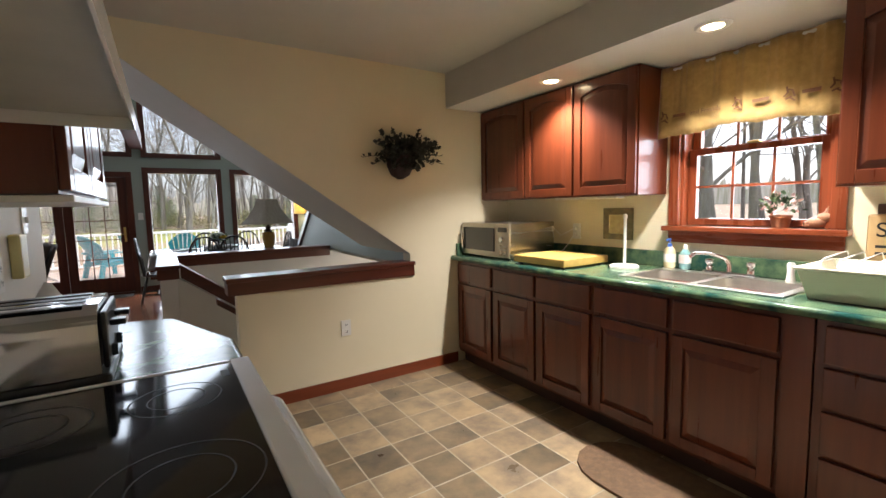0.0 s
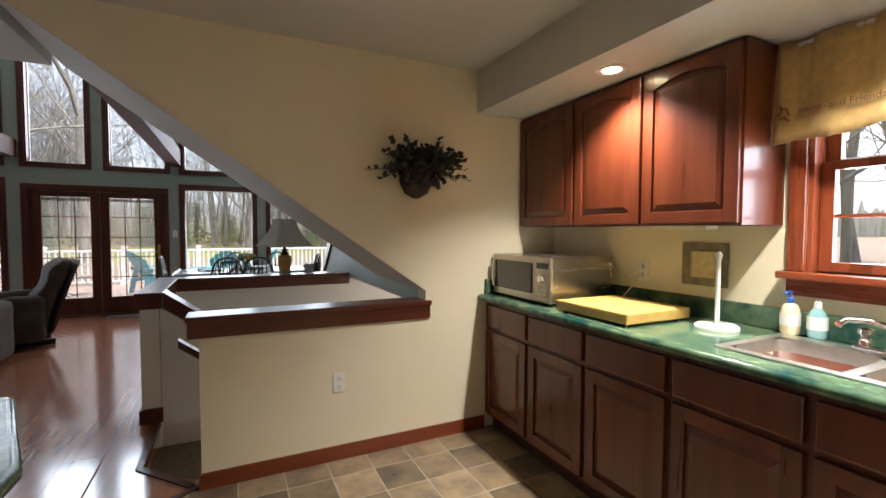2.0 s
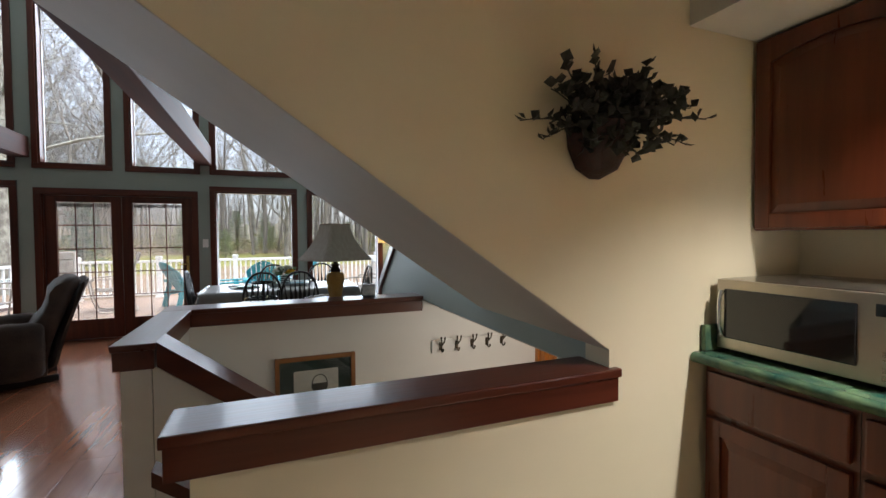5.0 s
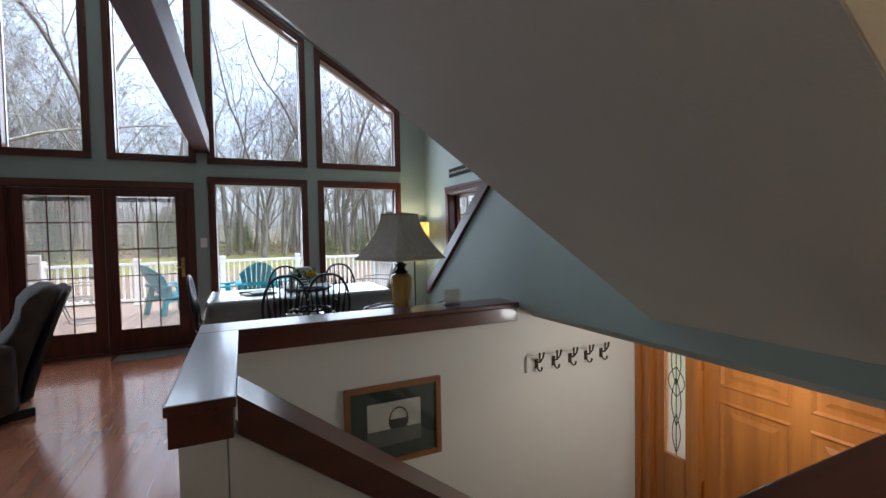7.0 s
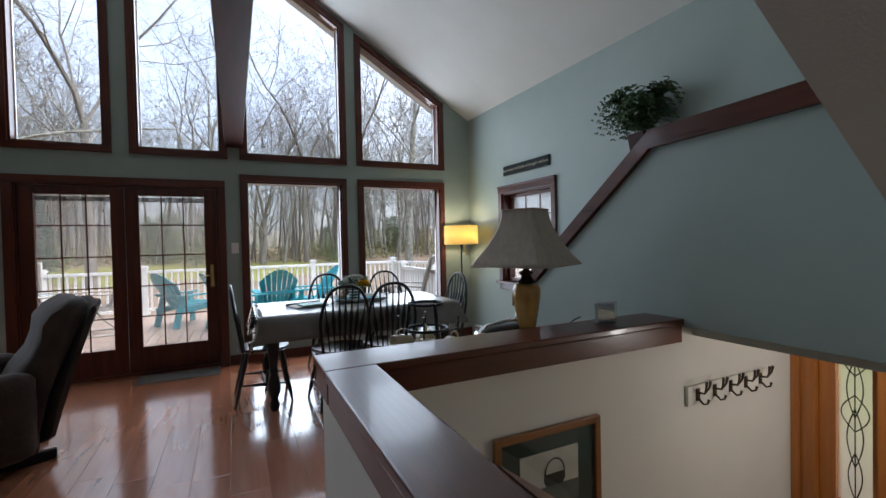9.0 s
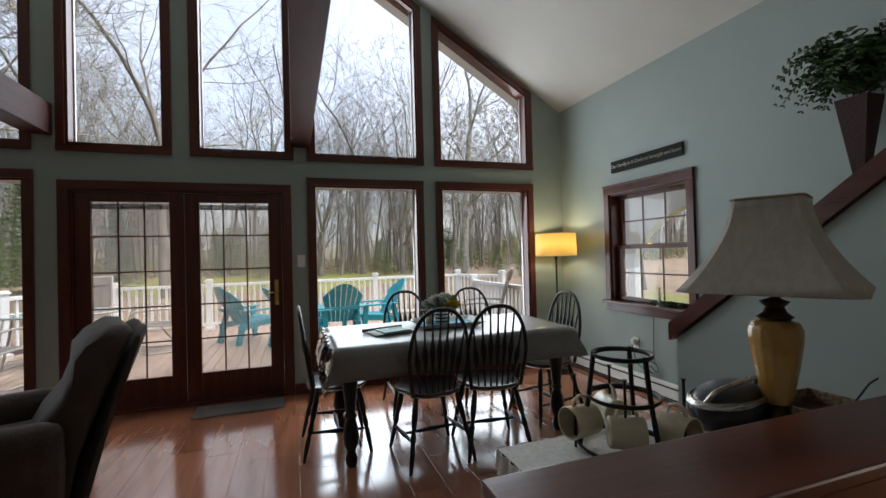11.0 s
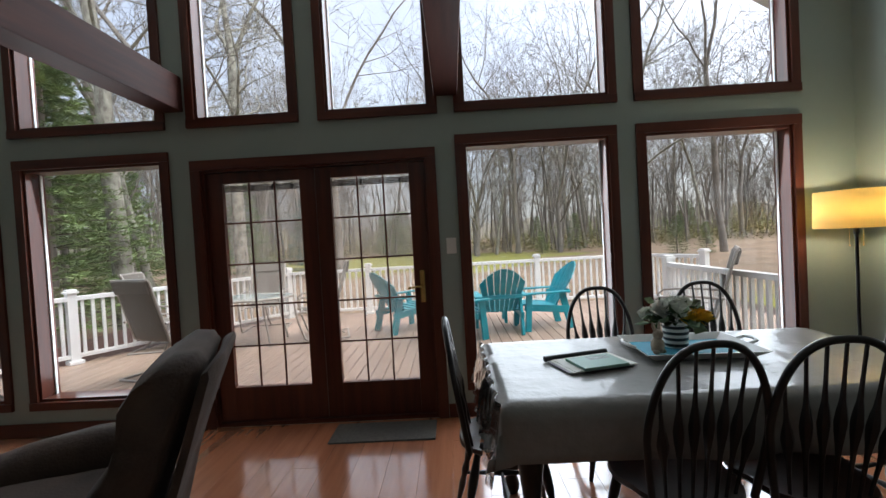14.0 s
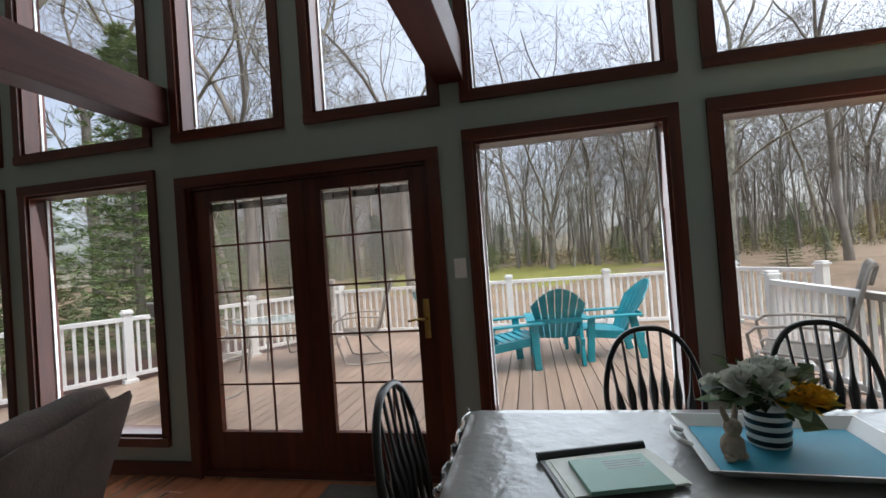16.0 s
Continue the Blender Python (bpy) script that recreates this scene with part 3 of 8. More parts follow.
def door_panel(ya, yb, za, zb):
    """A moulded frame with a raised field, facing -x."""
    bm = B()
    x = XR + 0.05
    rings = []
    for ins, off in ((0.0, 0.0), (0.012, -0.012), (0.03, 0.004), (0.05, 0.004), (0.085, -0.010)):
        rings.append([bm.verts.new((x + off - 0.001, y, z)) for y, z in ((ya + ins, za + ins), (yb - ins, za + ins), (yb - ins, zb - ins), (ya + ins, zb - ins))])
    for p, q in zip(rings, rings[1:]):
        for k in range(4):
            bm.faces.new((p[k], q[k], q[(k + 1) % 4], p[(k + 1) % 4]))
    bm.faces.new(rings[-1][::-1])
    bmesh.ops.recalc_face_normals(bm, faces=bm.faces)
    return bm


for za, zb, ya, yb in PANELS:
    part("panel", door_panel(ya, yb, za, zb), OAK, slab)
hinge = B()
for z in (0.5, -0.3):
    box(hinge, XR + 0.03, XR + 0.05, 5.252, 5.268, z - 0.05, z + 0.05, 0.002)
part("hinge", hinge, BRASS, slab)
side = B()
for p, q, e, f in ((5.342, 5.375, z0, z1), (5.53, 5.608, z0, z1), (5.375, 5.53, z0, -0.18), (5.375, 5.53, 0.70, z1)):
    box(side, XR + 0.04, XR + 0.09, p, q, e, f, 0.003)
side = part("sidelight", side, OAK, fd)
FROST = bpy.data.materials.new("obscure_glass")
FROST.use_nodes = True
fp = FROST.node_tree.nodes["Principled BSDF"]
fp.inputs["Base Color"].default_value = (0.93, 0.95, 0.95, 1)
fp.inputs["Transmission Weight"].default_value = 1.0
fp.inputs["Roughness"].default_value = 0.5
pane = part("pane", bx(XR + 0.062, XR + 0.068, 5.375, 5.53, -0.18, 0.70), FROST, side, "obscure leaded glass")
pane.visible_shadow = False
lead = B()
yc = 5.4525
for s in (-1, 1):
    for zc, h, w_ in ((0.45, 0.16, 0.035), (0.18, 0.16, 0.035), (0.315, 0.10, 0.06), (-0.03, 0.13, 0.03), (0.6, 0.08, 0.05)):
        tube(lead, [(XR + 0.058, yc + s * w_ * math.sin(math.pi * k / 10), zc - h + 2 * h * k / 10) for k in range(11)], 0.003, 5)
tube(lead, [(XR + 0.058, yc, -0.18), (XR + 0.058, yc, 0.70)], 0.003, 5)
part("leading", lead, BLACK_METAL, side, "dark lead lines in curved loops")

# ---------------------------------------------------------------- kitchen
TEAL = material("green_marbled_laminate", (0.13, 0.195, 0.10), (0.012, 0.055, 0.045), 0.17, scale=9, bump=0.01, coat=0.05, spec=0.3)
# the toe recess's shade is put into this brown; also lid and deck frame
SHADED_DARK_WOOD = material("shadowed_toe_board", (0.05, 0.018, 0.01), (0.035, 0.012, 0.008), 0.6)


def panel_door(y0, y1, z0, z1, x, parent, arch=False, turn=None):
    """A raised-panel door facing -x: backing, stiles, rails and a raised field, its top arched if asked."""
    st = 0.055
    n = 10 if arch else 1
    turn = turn or Matrix.Identity(4)

    def arc(t, lift):
        return lift * math.sin(math.pi * t) if arch else 0.0
    tops = [(y0 + st + (y1 - y0 - 2 * st) * k / n, z1 - st - (0.035 if arch else 0) + arc(k / n, 0.035)) for k in range(n + 1)]
    door_ = part("door", moved(bx(x + 0.011, x + 0.02, y0 + 0.001, y1 - 0.001, z0 + 0.001, z1 - 0.001), turn), CHERRY, parent)
    part("stile", moved(bx(x, x + 0.02, y0, y0 + st, z0, z1, 0.004), turn), CHERRY, door_)
    part("stile", moved(bx(x, x + 0.02, y1 - st, y1, z0, z1, 0.004), turn), CHERRY, door_)
    part("rail", moved(bx(x, x + 0.02, y0 + st, y1 - st, z0, z0 + st, 0.004), turn), CHERRY, door_)
    part("rail", moved(prism(B(), [(y0 + st, z1), (y1 - st, z1)] + tops[::-1], "x", x, x + 0.02), turn), CHERRY, door_)
    # raised field with sloping edges
    bm = B()
    ins = 0.03
    inner = [(y0 + st + 0.004, z0 + st + 0.004), (y1 - st - 0.004, z0 + st + 0.004)] + [(min(max(a, y0 + st + 0.004), y1 - st - 0.004), b - 0.004) for a, b in tops[::-1]]
    cy, cz = (y0 + y1) / 2, (z0 + z1) / 2
    ky, kz = 1 - ins / ((y1 - y0) / 2 - st), 1 - ins / ((z1 - z0) / 2 - st)
    lo = [bm.verts.new((x + 0.0105, a, b)) for a, b in inner]
    hi = [bm.verts.new((x + 0.001, cy + (a - cy) * ky, cz + (b - cz) * kz)) for a, b in inner]
    m_ = len(inner)
    fs = [bm.faces.new(hi)]
    fs += [bm.faces.new((lo[i], lo[(i + 1) % m_], hi[(i + 1) % m_], hi[i])) for i in range(m_)]
    bm.normal_update()
    if fs[0].normal.x > 0:
        for f in fs:
            f.normal_flip()
    part("raised_panel", moved(bm, turn), CHERRY, door_)
    return door_


def base_unit(y0, y1, columns, drawers=False):
    c = thing("base_cabinet", "cherry-stained base cabinet with raised-panel door and drawer front" if not drawers else "cherry-stained base cabinet with four drawers", "cabinet", "kitchen base cabinets")
    body = B()
    box(body, 2.545, XR - 0.002, y0, y1, 0.10, 0.868)
    part("body", body, CHERRY, c)
    part("toe_board", bx(2.60, XR - 0.002, y0, y1, 0.001, 0.10), SHADED_DARK_WOOD, c)
    if drawers:
        for za, zb in ((0.70, 0.845), (0.53, 0.685), (0.345, 0.515), (0.125, 0.33)):
            part("drawer_front", bx(2.524, 2.545, y0 + 0.03, y1 - 0.03, za, zb, 0.007), CHERRY, c)
        return c
    w = (y1 - y0) / columns
    for k in range(columns):
        a, b = y0 + k * w + 0.014, y0 + (k + 1) * w - 0.014
        panel_door(a, b, 0.125, 0.675, 2.524, c)
        part("drawer_front", bx(2.524, 2.545, a, b, 0.70, 0.845, 0.007), CHERRY, c)
    return c


for y0, y1, n in ((3.285, 3.745, 1), (2.38, 3.283, 2), (1.46, 2.378, 2)):
    base_unit(y0, y1, n)
whole("cabinet_filler", bx(2.53, 2.56, 1.362, 1.458, 0.10, 0.868, 0.002), CHERRY, "cherry-stained filler strip between base cabinets", "cabinet filler")
base_unit(0.86, 1.36, 1, drawers=True)
base_unit(-0.1, 0.858, 2)

# worktop with two bowls let in, rolled front edge and splashback
SY0, SY1, SX0, SX1 = 1.50, 2.24, 2.60, 3.02
top = thing("worktop", "green marbled laminate worktop with splashback along the window wall", "worktop")
bm = B()
for x0, x1, y0, y1 in ((2.495, SX0, -0.1, 3.758), (SX1, XR - 0.002, -0.1, 3.758), (SX0, SX1, -0.1, SY0), (SX0, SX1, SY1, 3.758)):
    box(bm, x0, x1, y0, y1, 0.872, 0.912)
part("slab", bm, TEAL, top)
part("front_edge", tube(B(), [(2.497, -0.1, 0.892), (2.497, 3.758, 0.892)], 0.02, 10), TEAL, top, "", 40)
part("splashback", bx(XR - 0.022, XR - 0.002, -0.1, 3.736, 0.913, 1.01, 0.004), TEAL, top)
part("splashback", bx(2.53, XR - 0.024, 3.738, 3.758, 0.913, 1.01, 0.004), TEAL, top)

SINK = material("sink_steel", (0.80, 0.77, 0.70), (0.72, 0.69, 0.63), 0.36, 1.0, scale=20, bump=0.02)
sink = thing("kitchen_sink", "stainless steel double-bowl sink set in the green worktop", "sink")
rim = B()
mid = (SY0 + SY1) / 2
for x0, x1, y0, y1 in ((SX0 - 0.012, SX0 + 0.025, SY0 - 0.012, SY1 + 0.012), (SX1 - 0.065, SX1 + 0.012, SY0 - 0.012, SY1 + 0.012), (SX0 + 0.025, SX1 - 0.065, SY0 - 0.012, SY0 + 0.025),
                       (SX0 + 0.025, SX1 - 0.065, SY1 - 0.025, SY1 + 0.012), (SX0 + 0.025, SX1 - 0.065, mid - 0.018, mid + 0.018)):
    box(rim, x0, x1, y0, y1, 0.913, 0.919, 0.002)
part("rim", rim, SINK, sink)
for y0, y1 in ((SY0 + 0.025, mid - 0.018), (mid + 0.018, SY1 - 0.025)):
    bm = B()
    x0, x1 = SX0 + 0.025, SX1 - 0.065
    rings = []
    for ins, z in ((0.0, 0.915), (0.004, 0.90), (0.02, 0.77), (0.05, 0.755)):
        ring = []
        for cx, cy, a0 in ((x1, y1, 0), (x0, y1, 90), (x0, y0, 180), (x1, y0, 270)):
            r = 0.06
            ox, oy = cx + (-r if cx == x1 else r), cy + (-r if cy == y1 else r)
            for k in range(4):
                t = radians(a0 + 30 * k)
                ring.append(bm.verts.new((ox + (r - ins) * math.cos(t), oy + (r - ins) * math.sin(t), z)))
        rings.append(ring)
    for p, q in zip(rings, rings[1:]):
        for k in range(16):
            bm.faces.new((p[(k + 1) % 16], p[k], q[k], q[(k + 1) % 16]))
    bm.faces.new(rings[-1])
    part("bowl", bm, SINK, sink, "", 50)
tap = thing("kitchen_tap", "chrome kitchen mixer tap with swivel spout and side spray", "tap")
part("base", bx(2.97, 3.02, 1.74, 2.0, 0.92, 0.938, 0.008), CHROME, tap)
part("spout", tube(B(), [(2.995, 1.87, 0.935), (2.99, 1.87, 0.98), (2.965, 1.885, 1.015), (2.88, 1.92, 1.04), (2.81, 1.955, 1.045), (2.785, 1.965, 1.03)], [0.016, 0.014, 0.011, 0.009, 0.009, 0.011], 10), CHROME, tap, "", 40)
for y in (1.77, 1.97):
    part("knob", lathe(B(), [(0.018, 0), (0.02, 0.02), (0.012, 0.03), (0.024, 0.045), (0.022, 0.06), (0.008, 0.065)], 14, (2.995, y, 0.935)), CHROME, tap, "", 40)
part("side_spray", lathe(B(), [(0.02, 0), (0.018, 0.02), (0.015, 0.05), (0.018, 0.085), (0.012, 0.095)], 12, (2.99, 1.60, 0.919)), WHITE_PLASTIC, tap, "", 40)


def wall_unit(x0, x1, y0, y1, z0, z1, doors, label, arch=True, plain_first=False):
    """Wall cabinet facing -x."""
    c = thing("wall_cabinet", label, "cabinet", "kitchen wall cabinets")
    part("body", bx(x0 + 0.021, x1, y0, y1, z0, z1, 0.002), CHERRY, c)
    w = (y1 - y0) / doors
    for k in range(doors):
        panel_door(y0 + k * w + 0.008, y0 + (k + 1) * w - 0.008, z0 + 0.008, z1 - 0.012, x0, c, arch)
    return c


wall_unit(2.80, XR - 0.002, 2.295, 3.225, 1.36, 2.095, 2, "cherry-stained wall cabinet with two arched raised-panel doors")
wall_unit(2.80, XR - 0.002, 3.227, 3.755, 1.36, 2.095, 1, "cherry-stained wall cabinet with one arched raised-panel door")
wall_unit(2.80, XR - 0.002, 0.50, 1.41, 1.36, 2.095, 2, "cherry-stained wall cabinet beside the kitchen window")
whole("under_cabinet_lamp", bx(2.84, 2.92, 2.45, 2.95, 1.343, 1.359, 0.003), WHITE_PLASTIC, "slim white lamp under the wall cabinet, off", "lamp")

for y in (2.80, 1.82):
    lamp = thing("recessed_lamp", "lit recessed ceiling lamp in the soffit", "lamp", "recessed soffit lamps", at=pose(2.64, y, 2.10))
    ring = lathe(B(), [(0.045, -0.006), (0.068, -0.008), (0.075, -0.001), (0.075, 0.0), (0.045, 0.0), (0.045, -0.006)], 28, cap=False)
    part("ring", ring, WHITE_PLASTIC, lamp, "", 40)
    part("lens", lathe(B(), [(0.001, -0.0025), (0.046, -0.0025)], 24, cap=False), glow("warm_lamp_lens", (1.0, 0.80, 0.45), 9.0), lamp)
whole("smoke_alarm", lathe(B(), [(0.055, -0.035), (0.068, -0.025), (0.07, 0.0)], 24, (2.05, 1.45, 2.369)), WHITE_PLASTIC, "round white smoke alarm on the kitchen ceiling", "smoke alarm", smooth=40)

# valance over the window
FABRIC = material("gold_linen", (0.50, 0.325, 0.11), (0.41, 0.26, 0.08), 0.9, scale=30, bump=0.3, fine=400, sheen=0.3)
val = thing("valance", "gathered gold linen valance with an embroidered hem band", "curtain")
bm = B()
NY, NZ = 90, 8
grid = []
for k in range(NY + 1):
    y = 1.425 + (2.29 - 1.425) * k / NY
    row = []
    for j in range(NZ + 1):
        t = j / NZ
        sag = 0.006 * math.sin(k * 0.21) + 0.002 * math.sin(k * 0.9) + 0.03 * abs(k - NY / 2) / (NY / 2)
        z = 2.085 - t * (0.375 + sag)
        x = 3.02 + 0.011 * math.sin(k * 0.42 + 0.9 * math.sin(k * 0.13)) * (1.0 - 0.45 * t) - 0.02 * t + 0.004 * math.sin(k * 1.7) * (1 - t)
        row.append(bm.verts.new((x, y, z)))
    grid.append(row)
for p, q in zip(grid, grid[1:]):
    for j in range(NZ):
        bm.faces.new((p[j], q[j], q[j + 1], p[j + 1]))
cloth = part("cloth", bm, FABRIC, val, "", 60)
so = cloth.modifiers.new("thickness", "SOLIDIFY")
so.thickness = 0.004
THREAD = material("brown_thread", (0.22, 0.10, 0.04), (0.16, 0.07, 0.03), 0.8)
bm = B()
# sprigs between the words, and a stitched hem
for yc in (2.245, 1.86, 1.64, 1.47):
    for dy, dz, turn_ in ((0.0, 0.03, 20), (0.016, 0.012, -50), (-0.014, 0.010, 70), (0.006, -0.006, -20), (-0.010, -0.014, 40), (0.012, 0.034, 80)):
        tmp = bx(-0.0015, 0.0015, -0.013, 0.013, -0.0035, 0.0035)
        moved(tmp, Matrix.Translation((2.988, yc + dy, 1.79 + dz)) @ Matrix.Rotation(radians(turn_), 4, "X"))
        me_ = bpy.data.meshes.new("tmp")
        tmp.to_mesh(me_)
        tmp.free()
        bm.from_mesh(me_)
        bpy.data.meshes.remove(me_)
for yc in (2.16, 1.76, 1.56):
    box(bm, 2.986, 2.989, yc - 0.035, yc + 0.035, 1.792, 1.808)
emb = part("embroidery", bm, THREAD, val, "brown embroidered leaf border")
emb["kind"] = "stuff"
part("rod", tube(B(), [(3.035, 1.43, 2.07), (3.035, 2.285, 2.07)], 0.01), WHITE_PLASTIC, val)

# microwave
mw = thing("microwave", "stainless steel microwave oven with dark glass door on the worktop", "microwave", at=pose(0, 0, 0.913))
part("body", bx(2.60, 3.05, 3.155, 3.735, 0.012, 0.27, 0.006), STEEL, mw)
part("front_frame", bx(2.585, 2.60, 3.155, 3.735, 0.014, 0.268, 0.003), material("satin_steel_front", (0.55, 0.5, 0.42), (0.48, 0.44, 0.37), 0.35, 0.9), mw)
DARKGLASS = material("dark_glass", (0.02, 0.022, 0.025), (0.015, 0.016, 0.018), 0.06, bump=0.0, rough_var=0.02, coat=0.6)
part("door_glass", bx(2.578, 2.586, 3.315, 3.705, 0.055, 0.235, 0.004), DARKGLASS, mw, "dark smoked glass door")
part("display", bx(2.580, 2.586, 3.175, 3.275, 0.205, 0.24, 0.002), DARKGLASS, mw)
part("door_bar", tube(B(), [(2.572, 3.708, 0.06), (2.565, 3.712, 0.1), (2.565, 3.712, 0.19), (2.572, 3.708, 0.23)], 0.008), CHROME, mw, "", 40)
part("dial", moved(lathe(B(), [(0.022, 0), (0.02, 0.018), (0.017, 0.022)], 20), Matrix.Translation((2.585, 3.225, 0.15)) @ Matrix.Rotation(radians(-90), 4, "Y")), CHROME, mw, "", 40)
for r in range(4):
    for c in range(2):
        part("button", bx(2.581, 2.586, 3.185 + c * 0.045, 3.215 + c * 0.045, 0.03 + r * 0.022, 0.044 + r * 0.022, 0.002), STEEL, mw)
for x in (2.63, 3.02):
    for y in (3.19, 3.70):
        part("foot", lathe(B(), [(0.012, 0), (0.012, 0.012)], 10, (x, y, 0)), BLACK_PLASTIC, mw)

board = thing("chopping_board", "thick pale yellow wooden chopping board on feet", "chopping board")
BOARD = wood("pale_maple", (0.66, 0.44, 0.12), (0.55, 0.35, 0.09), 0.5, axis=1, coat=0.05)
part("block", bx(2.545, 2.97, 2.60, 3.06, 0.922, 0.972, 0.008), BOARD, board)
for x in (2.58, 2.93):
    for y in (2.64, 3.02):
        part("foot", lathe(B(), [(0.014, 0), (0.014, 0.01)], 10, (x, y, 0.912)), BLACK_PLASTIC, board)
holder = thing("paper_towel_holder", "white upright paper towel holder, empty", "towel holder", at=pose(2.90, 2.43, 0.912))
part("base", lathe(B(), [(0.085, 0), (0.085, 0.012), (0.075, 0.02), (0.02, 0.022)], 28), WHITE_PLASTIC, holder, "", 40)
part("post", lathe(B(), [(0.010, 0.02), (0.009, 0.30), (0.014, 0.31), (0.014, 0.325), (0.006, 0.335)], 14), WHITE_PLASTIC, holder, "", 40)


def bottle(name, label, x, y, liquid, profile, capmat, pump):
    b = thing(name, label, "bottle", at=pose(x, y, 0.92))
    part("bottle", lathe(B(), profile, 18), liquid, b, "", 40)
    top_z = profile[-1][1]
    part("sticker", lathe(B(), [(profile[1][0] + 0.0012, 0.035), (profile[1][0] + 0.0012, 0.085)], 18, cap=False), WHITE_PLASTIC, b)
    if pump:
        pm = B()
        lathe(pm, [(0.013, top_z), (0.013, top_z + 0.02), (0.004, top_z + 0.022), (0.004, top_z + 0.045)], 12)
        tube(pm, [(0.004, 0, top_z + 0.045), (-0.03, 0, top_z + 0.045), (-0.035, 0, top_z + 0.038)], 0.006, 8)
        part("pump", pm, capmat, b, "", 40)
    else:
        part("cap", lathe(B(), [(0.013, top_z), (0.012, top_z + 0.022), (0.006, top_z + 0.026)], 12), capmat, b, "", 40)


bottle("soap_bottle", "cream hand soap bottle with a blue pump by the sink", 3.045, 2.225, material("cream_soap", (0.75, 0.66, 0.42), (0.7, 0.6, 0.36), 0.25), [(0.03, 0), (0.034, 0.01), (0.034, 0.09), (0.026, 0.115), (0.012, 0.125)],
       material("blue_pump", (0.05, 0.12, 0.42), (0.04, 0.1, 0.36), 0.3), True)
bottle("dish_soap_bottle", "clear blue-green washing-up liquid bottle by the sink", 3.05, 2.135, material("aqua_soap", (0.30, 0.50, 0.50), (0.2, 0.4, 0.42), 0.1, coat=0.5), [(0.028, 0), (0.032, 0.01), (0.03, 0.08), (0.024, 0.10), (0.011, 0.118)],
       WHITE_PLASTIC, False)

drain = thing("dish_tub", "large white plastic dish tub on the worktop", "dish tub")
TUB = material("milky_plastic", (0.74, 0.70, 0.56), (0.70, 0.66, 0.52), 0.35, bump=0.01)
bm = B()
rings = []
for off, z in ((0.03, 0.0), (0.0, 0.115), (-0.012, 0.12), (-0.012, 0.127), (0.006, 0.127), (0.035, 0.012)):
    rings.append([bm.verts.new((x, y, 0.914 + z)) for x, y in ((2.63 + off, 0.90 + off), (3.05 - off, 0.90 + off), (3.05 - off, 1.46 - off), (2.63 + off, 1.46 - off))])
for p, q in zip(rings, rings[1:]):
    for k in range(4):
        bm.faces.new((p[k], p[(k + 1) % 4], q[(k + 1) % 4], q[k]))
bm.faces.new(rings[0][::-1])
bm.faces.new(rings[-1])
bmesh.ops.recalc_face_normals(bm, faces=bm.faces)
part("tub", bm, TUB, drain)
rk = B()
for k in range(9):
    y = 0.96 + k * 0.055
    tube(rk, [(2.66, y, 1.045), (2.70, y, 1.075), (2.98, y, 1.085), (3.02, y, 1.045)], 0.0025, 5)
part("wire_rack", rk, WHITE_PLASTIC, drain, "thin wire rack")

# tile picture, outlet, plaque, sill plants
art = thing("wall_tile", "decorative bronze and cream square tile on the wall", "wall decoration")
part("back", bx(XR - 0.012, XR - 0.001, 2.515, 2.745, 1.065, 1.28, 0.003), material("bronze_patina", (0.26, 0.21, 0.11), (0.14, 0.12, 0.07), 0.4, scale=18), art)
part("plaque", bx(XR - 0.02, XR - 0.011, 2.565, 2.69, 1.105, 1.235, 0.012), material("cream_relief", (0.60, 0.50, 0.25), (0.5, 0.40, 0.2), 0.5, scale=30), art)


def outlet(name, label, put, slots=True):
    """Cover plate with two sockets, made facing -y at the origin."""
    o = thing(name, label, "outlet", "wall outlets", at=put)
    part("plate", bx(-0.036, 0.036, -0.006, 0.0, -0.058, 0.058, 0.002), WHITE_PLASTIC, o)
    for z in (-0.024, 0.024):
        if slots:
            s_ = part("socket", bx(-0.016, 0.016, -0.0085, -0.006, z - 0.016, z + 0.016, 0.001), WHITE_PLASTIC, o)
            hole = B()
            box(hole, -0.008, -0.005, -0.0092, -0.0084, z - 0.004, z + 0.008)
            box(hole, 0.005, 0.008, -0.0092, -0.0084, z - 0.004, z + 0.006)
            box(hole, -0.003, 0.003, -0.0092, -0.0084, z - 0.012, z - 0.007)
            part("slots", hole, BLACK_PLASTIC, s_)
    if not slots:
        part("toggle", bx(-0.005, 0.005, -0.018, -0.006, -0.012, 0.012, 0.002), WHITE_PLASTIC, o)
    return o


outlet("wall_outlet", "white double wall outlet on the half wall", pose(1.555, 3.762, 0.455))
mwo = outlet("wall_outlet", "white double wall outlet with plugs above the worktop", pose(XR, 2.985, 1.11, 0, 0, -90))
for z in (-0.024, 0.024):
    part("plug", bx(-0.012, 0.012, -0.035, -0.0095, z - 0.012, z + 0.012, 0.004), WHITE_PLASTIC, mwo)
cord = tube(B(), [(3.08, 2.985, 1.09), (3.05, 3.0, 1.03), (3.02, 3.05, 0.955), (2.99, 3.08, 0.93), (3.0, 3.13, 0.92)], 0.004, 6)
tube(cord, [(3.08, 2.985, 1.13), (3.02, 3.06, 1.08), (2.99, 3.12, 1.15), (3.03, 3.14, 1.06)], 0.003, 6)
whole("power_cord", cord, WHITE_PLASTIC, "pale power cords hanging from the outlet", "power cord", smooth=40)
plq = thing("wall_plaque", "tan jar-shaped wooden plaque with dark lettering", "wall decoration")
part("board", bx(XR - 0.016, XR - 0.001, 1.17, 1.37, 1.03, 1.24, 0.012), material("kraft_board", (0.50, 0.34, 0.16), (0.42, 0.28, 0.12), 0.7), plq)
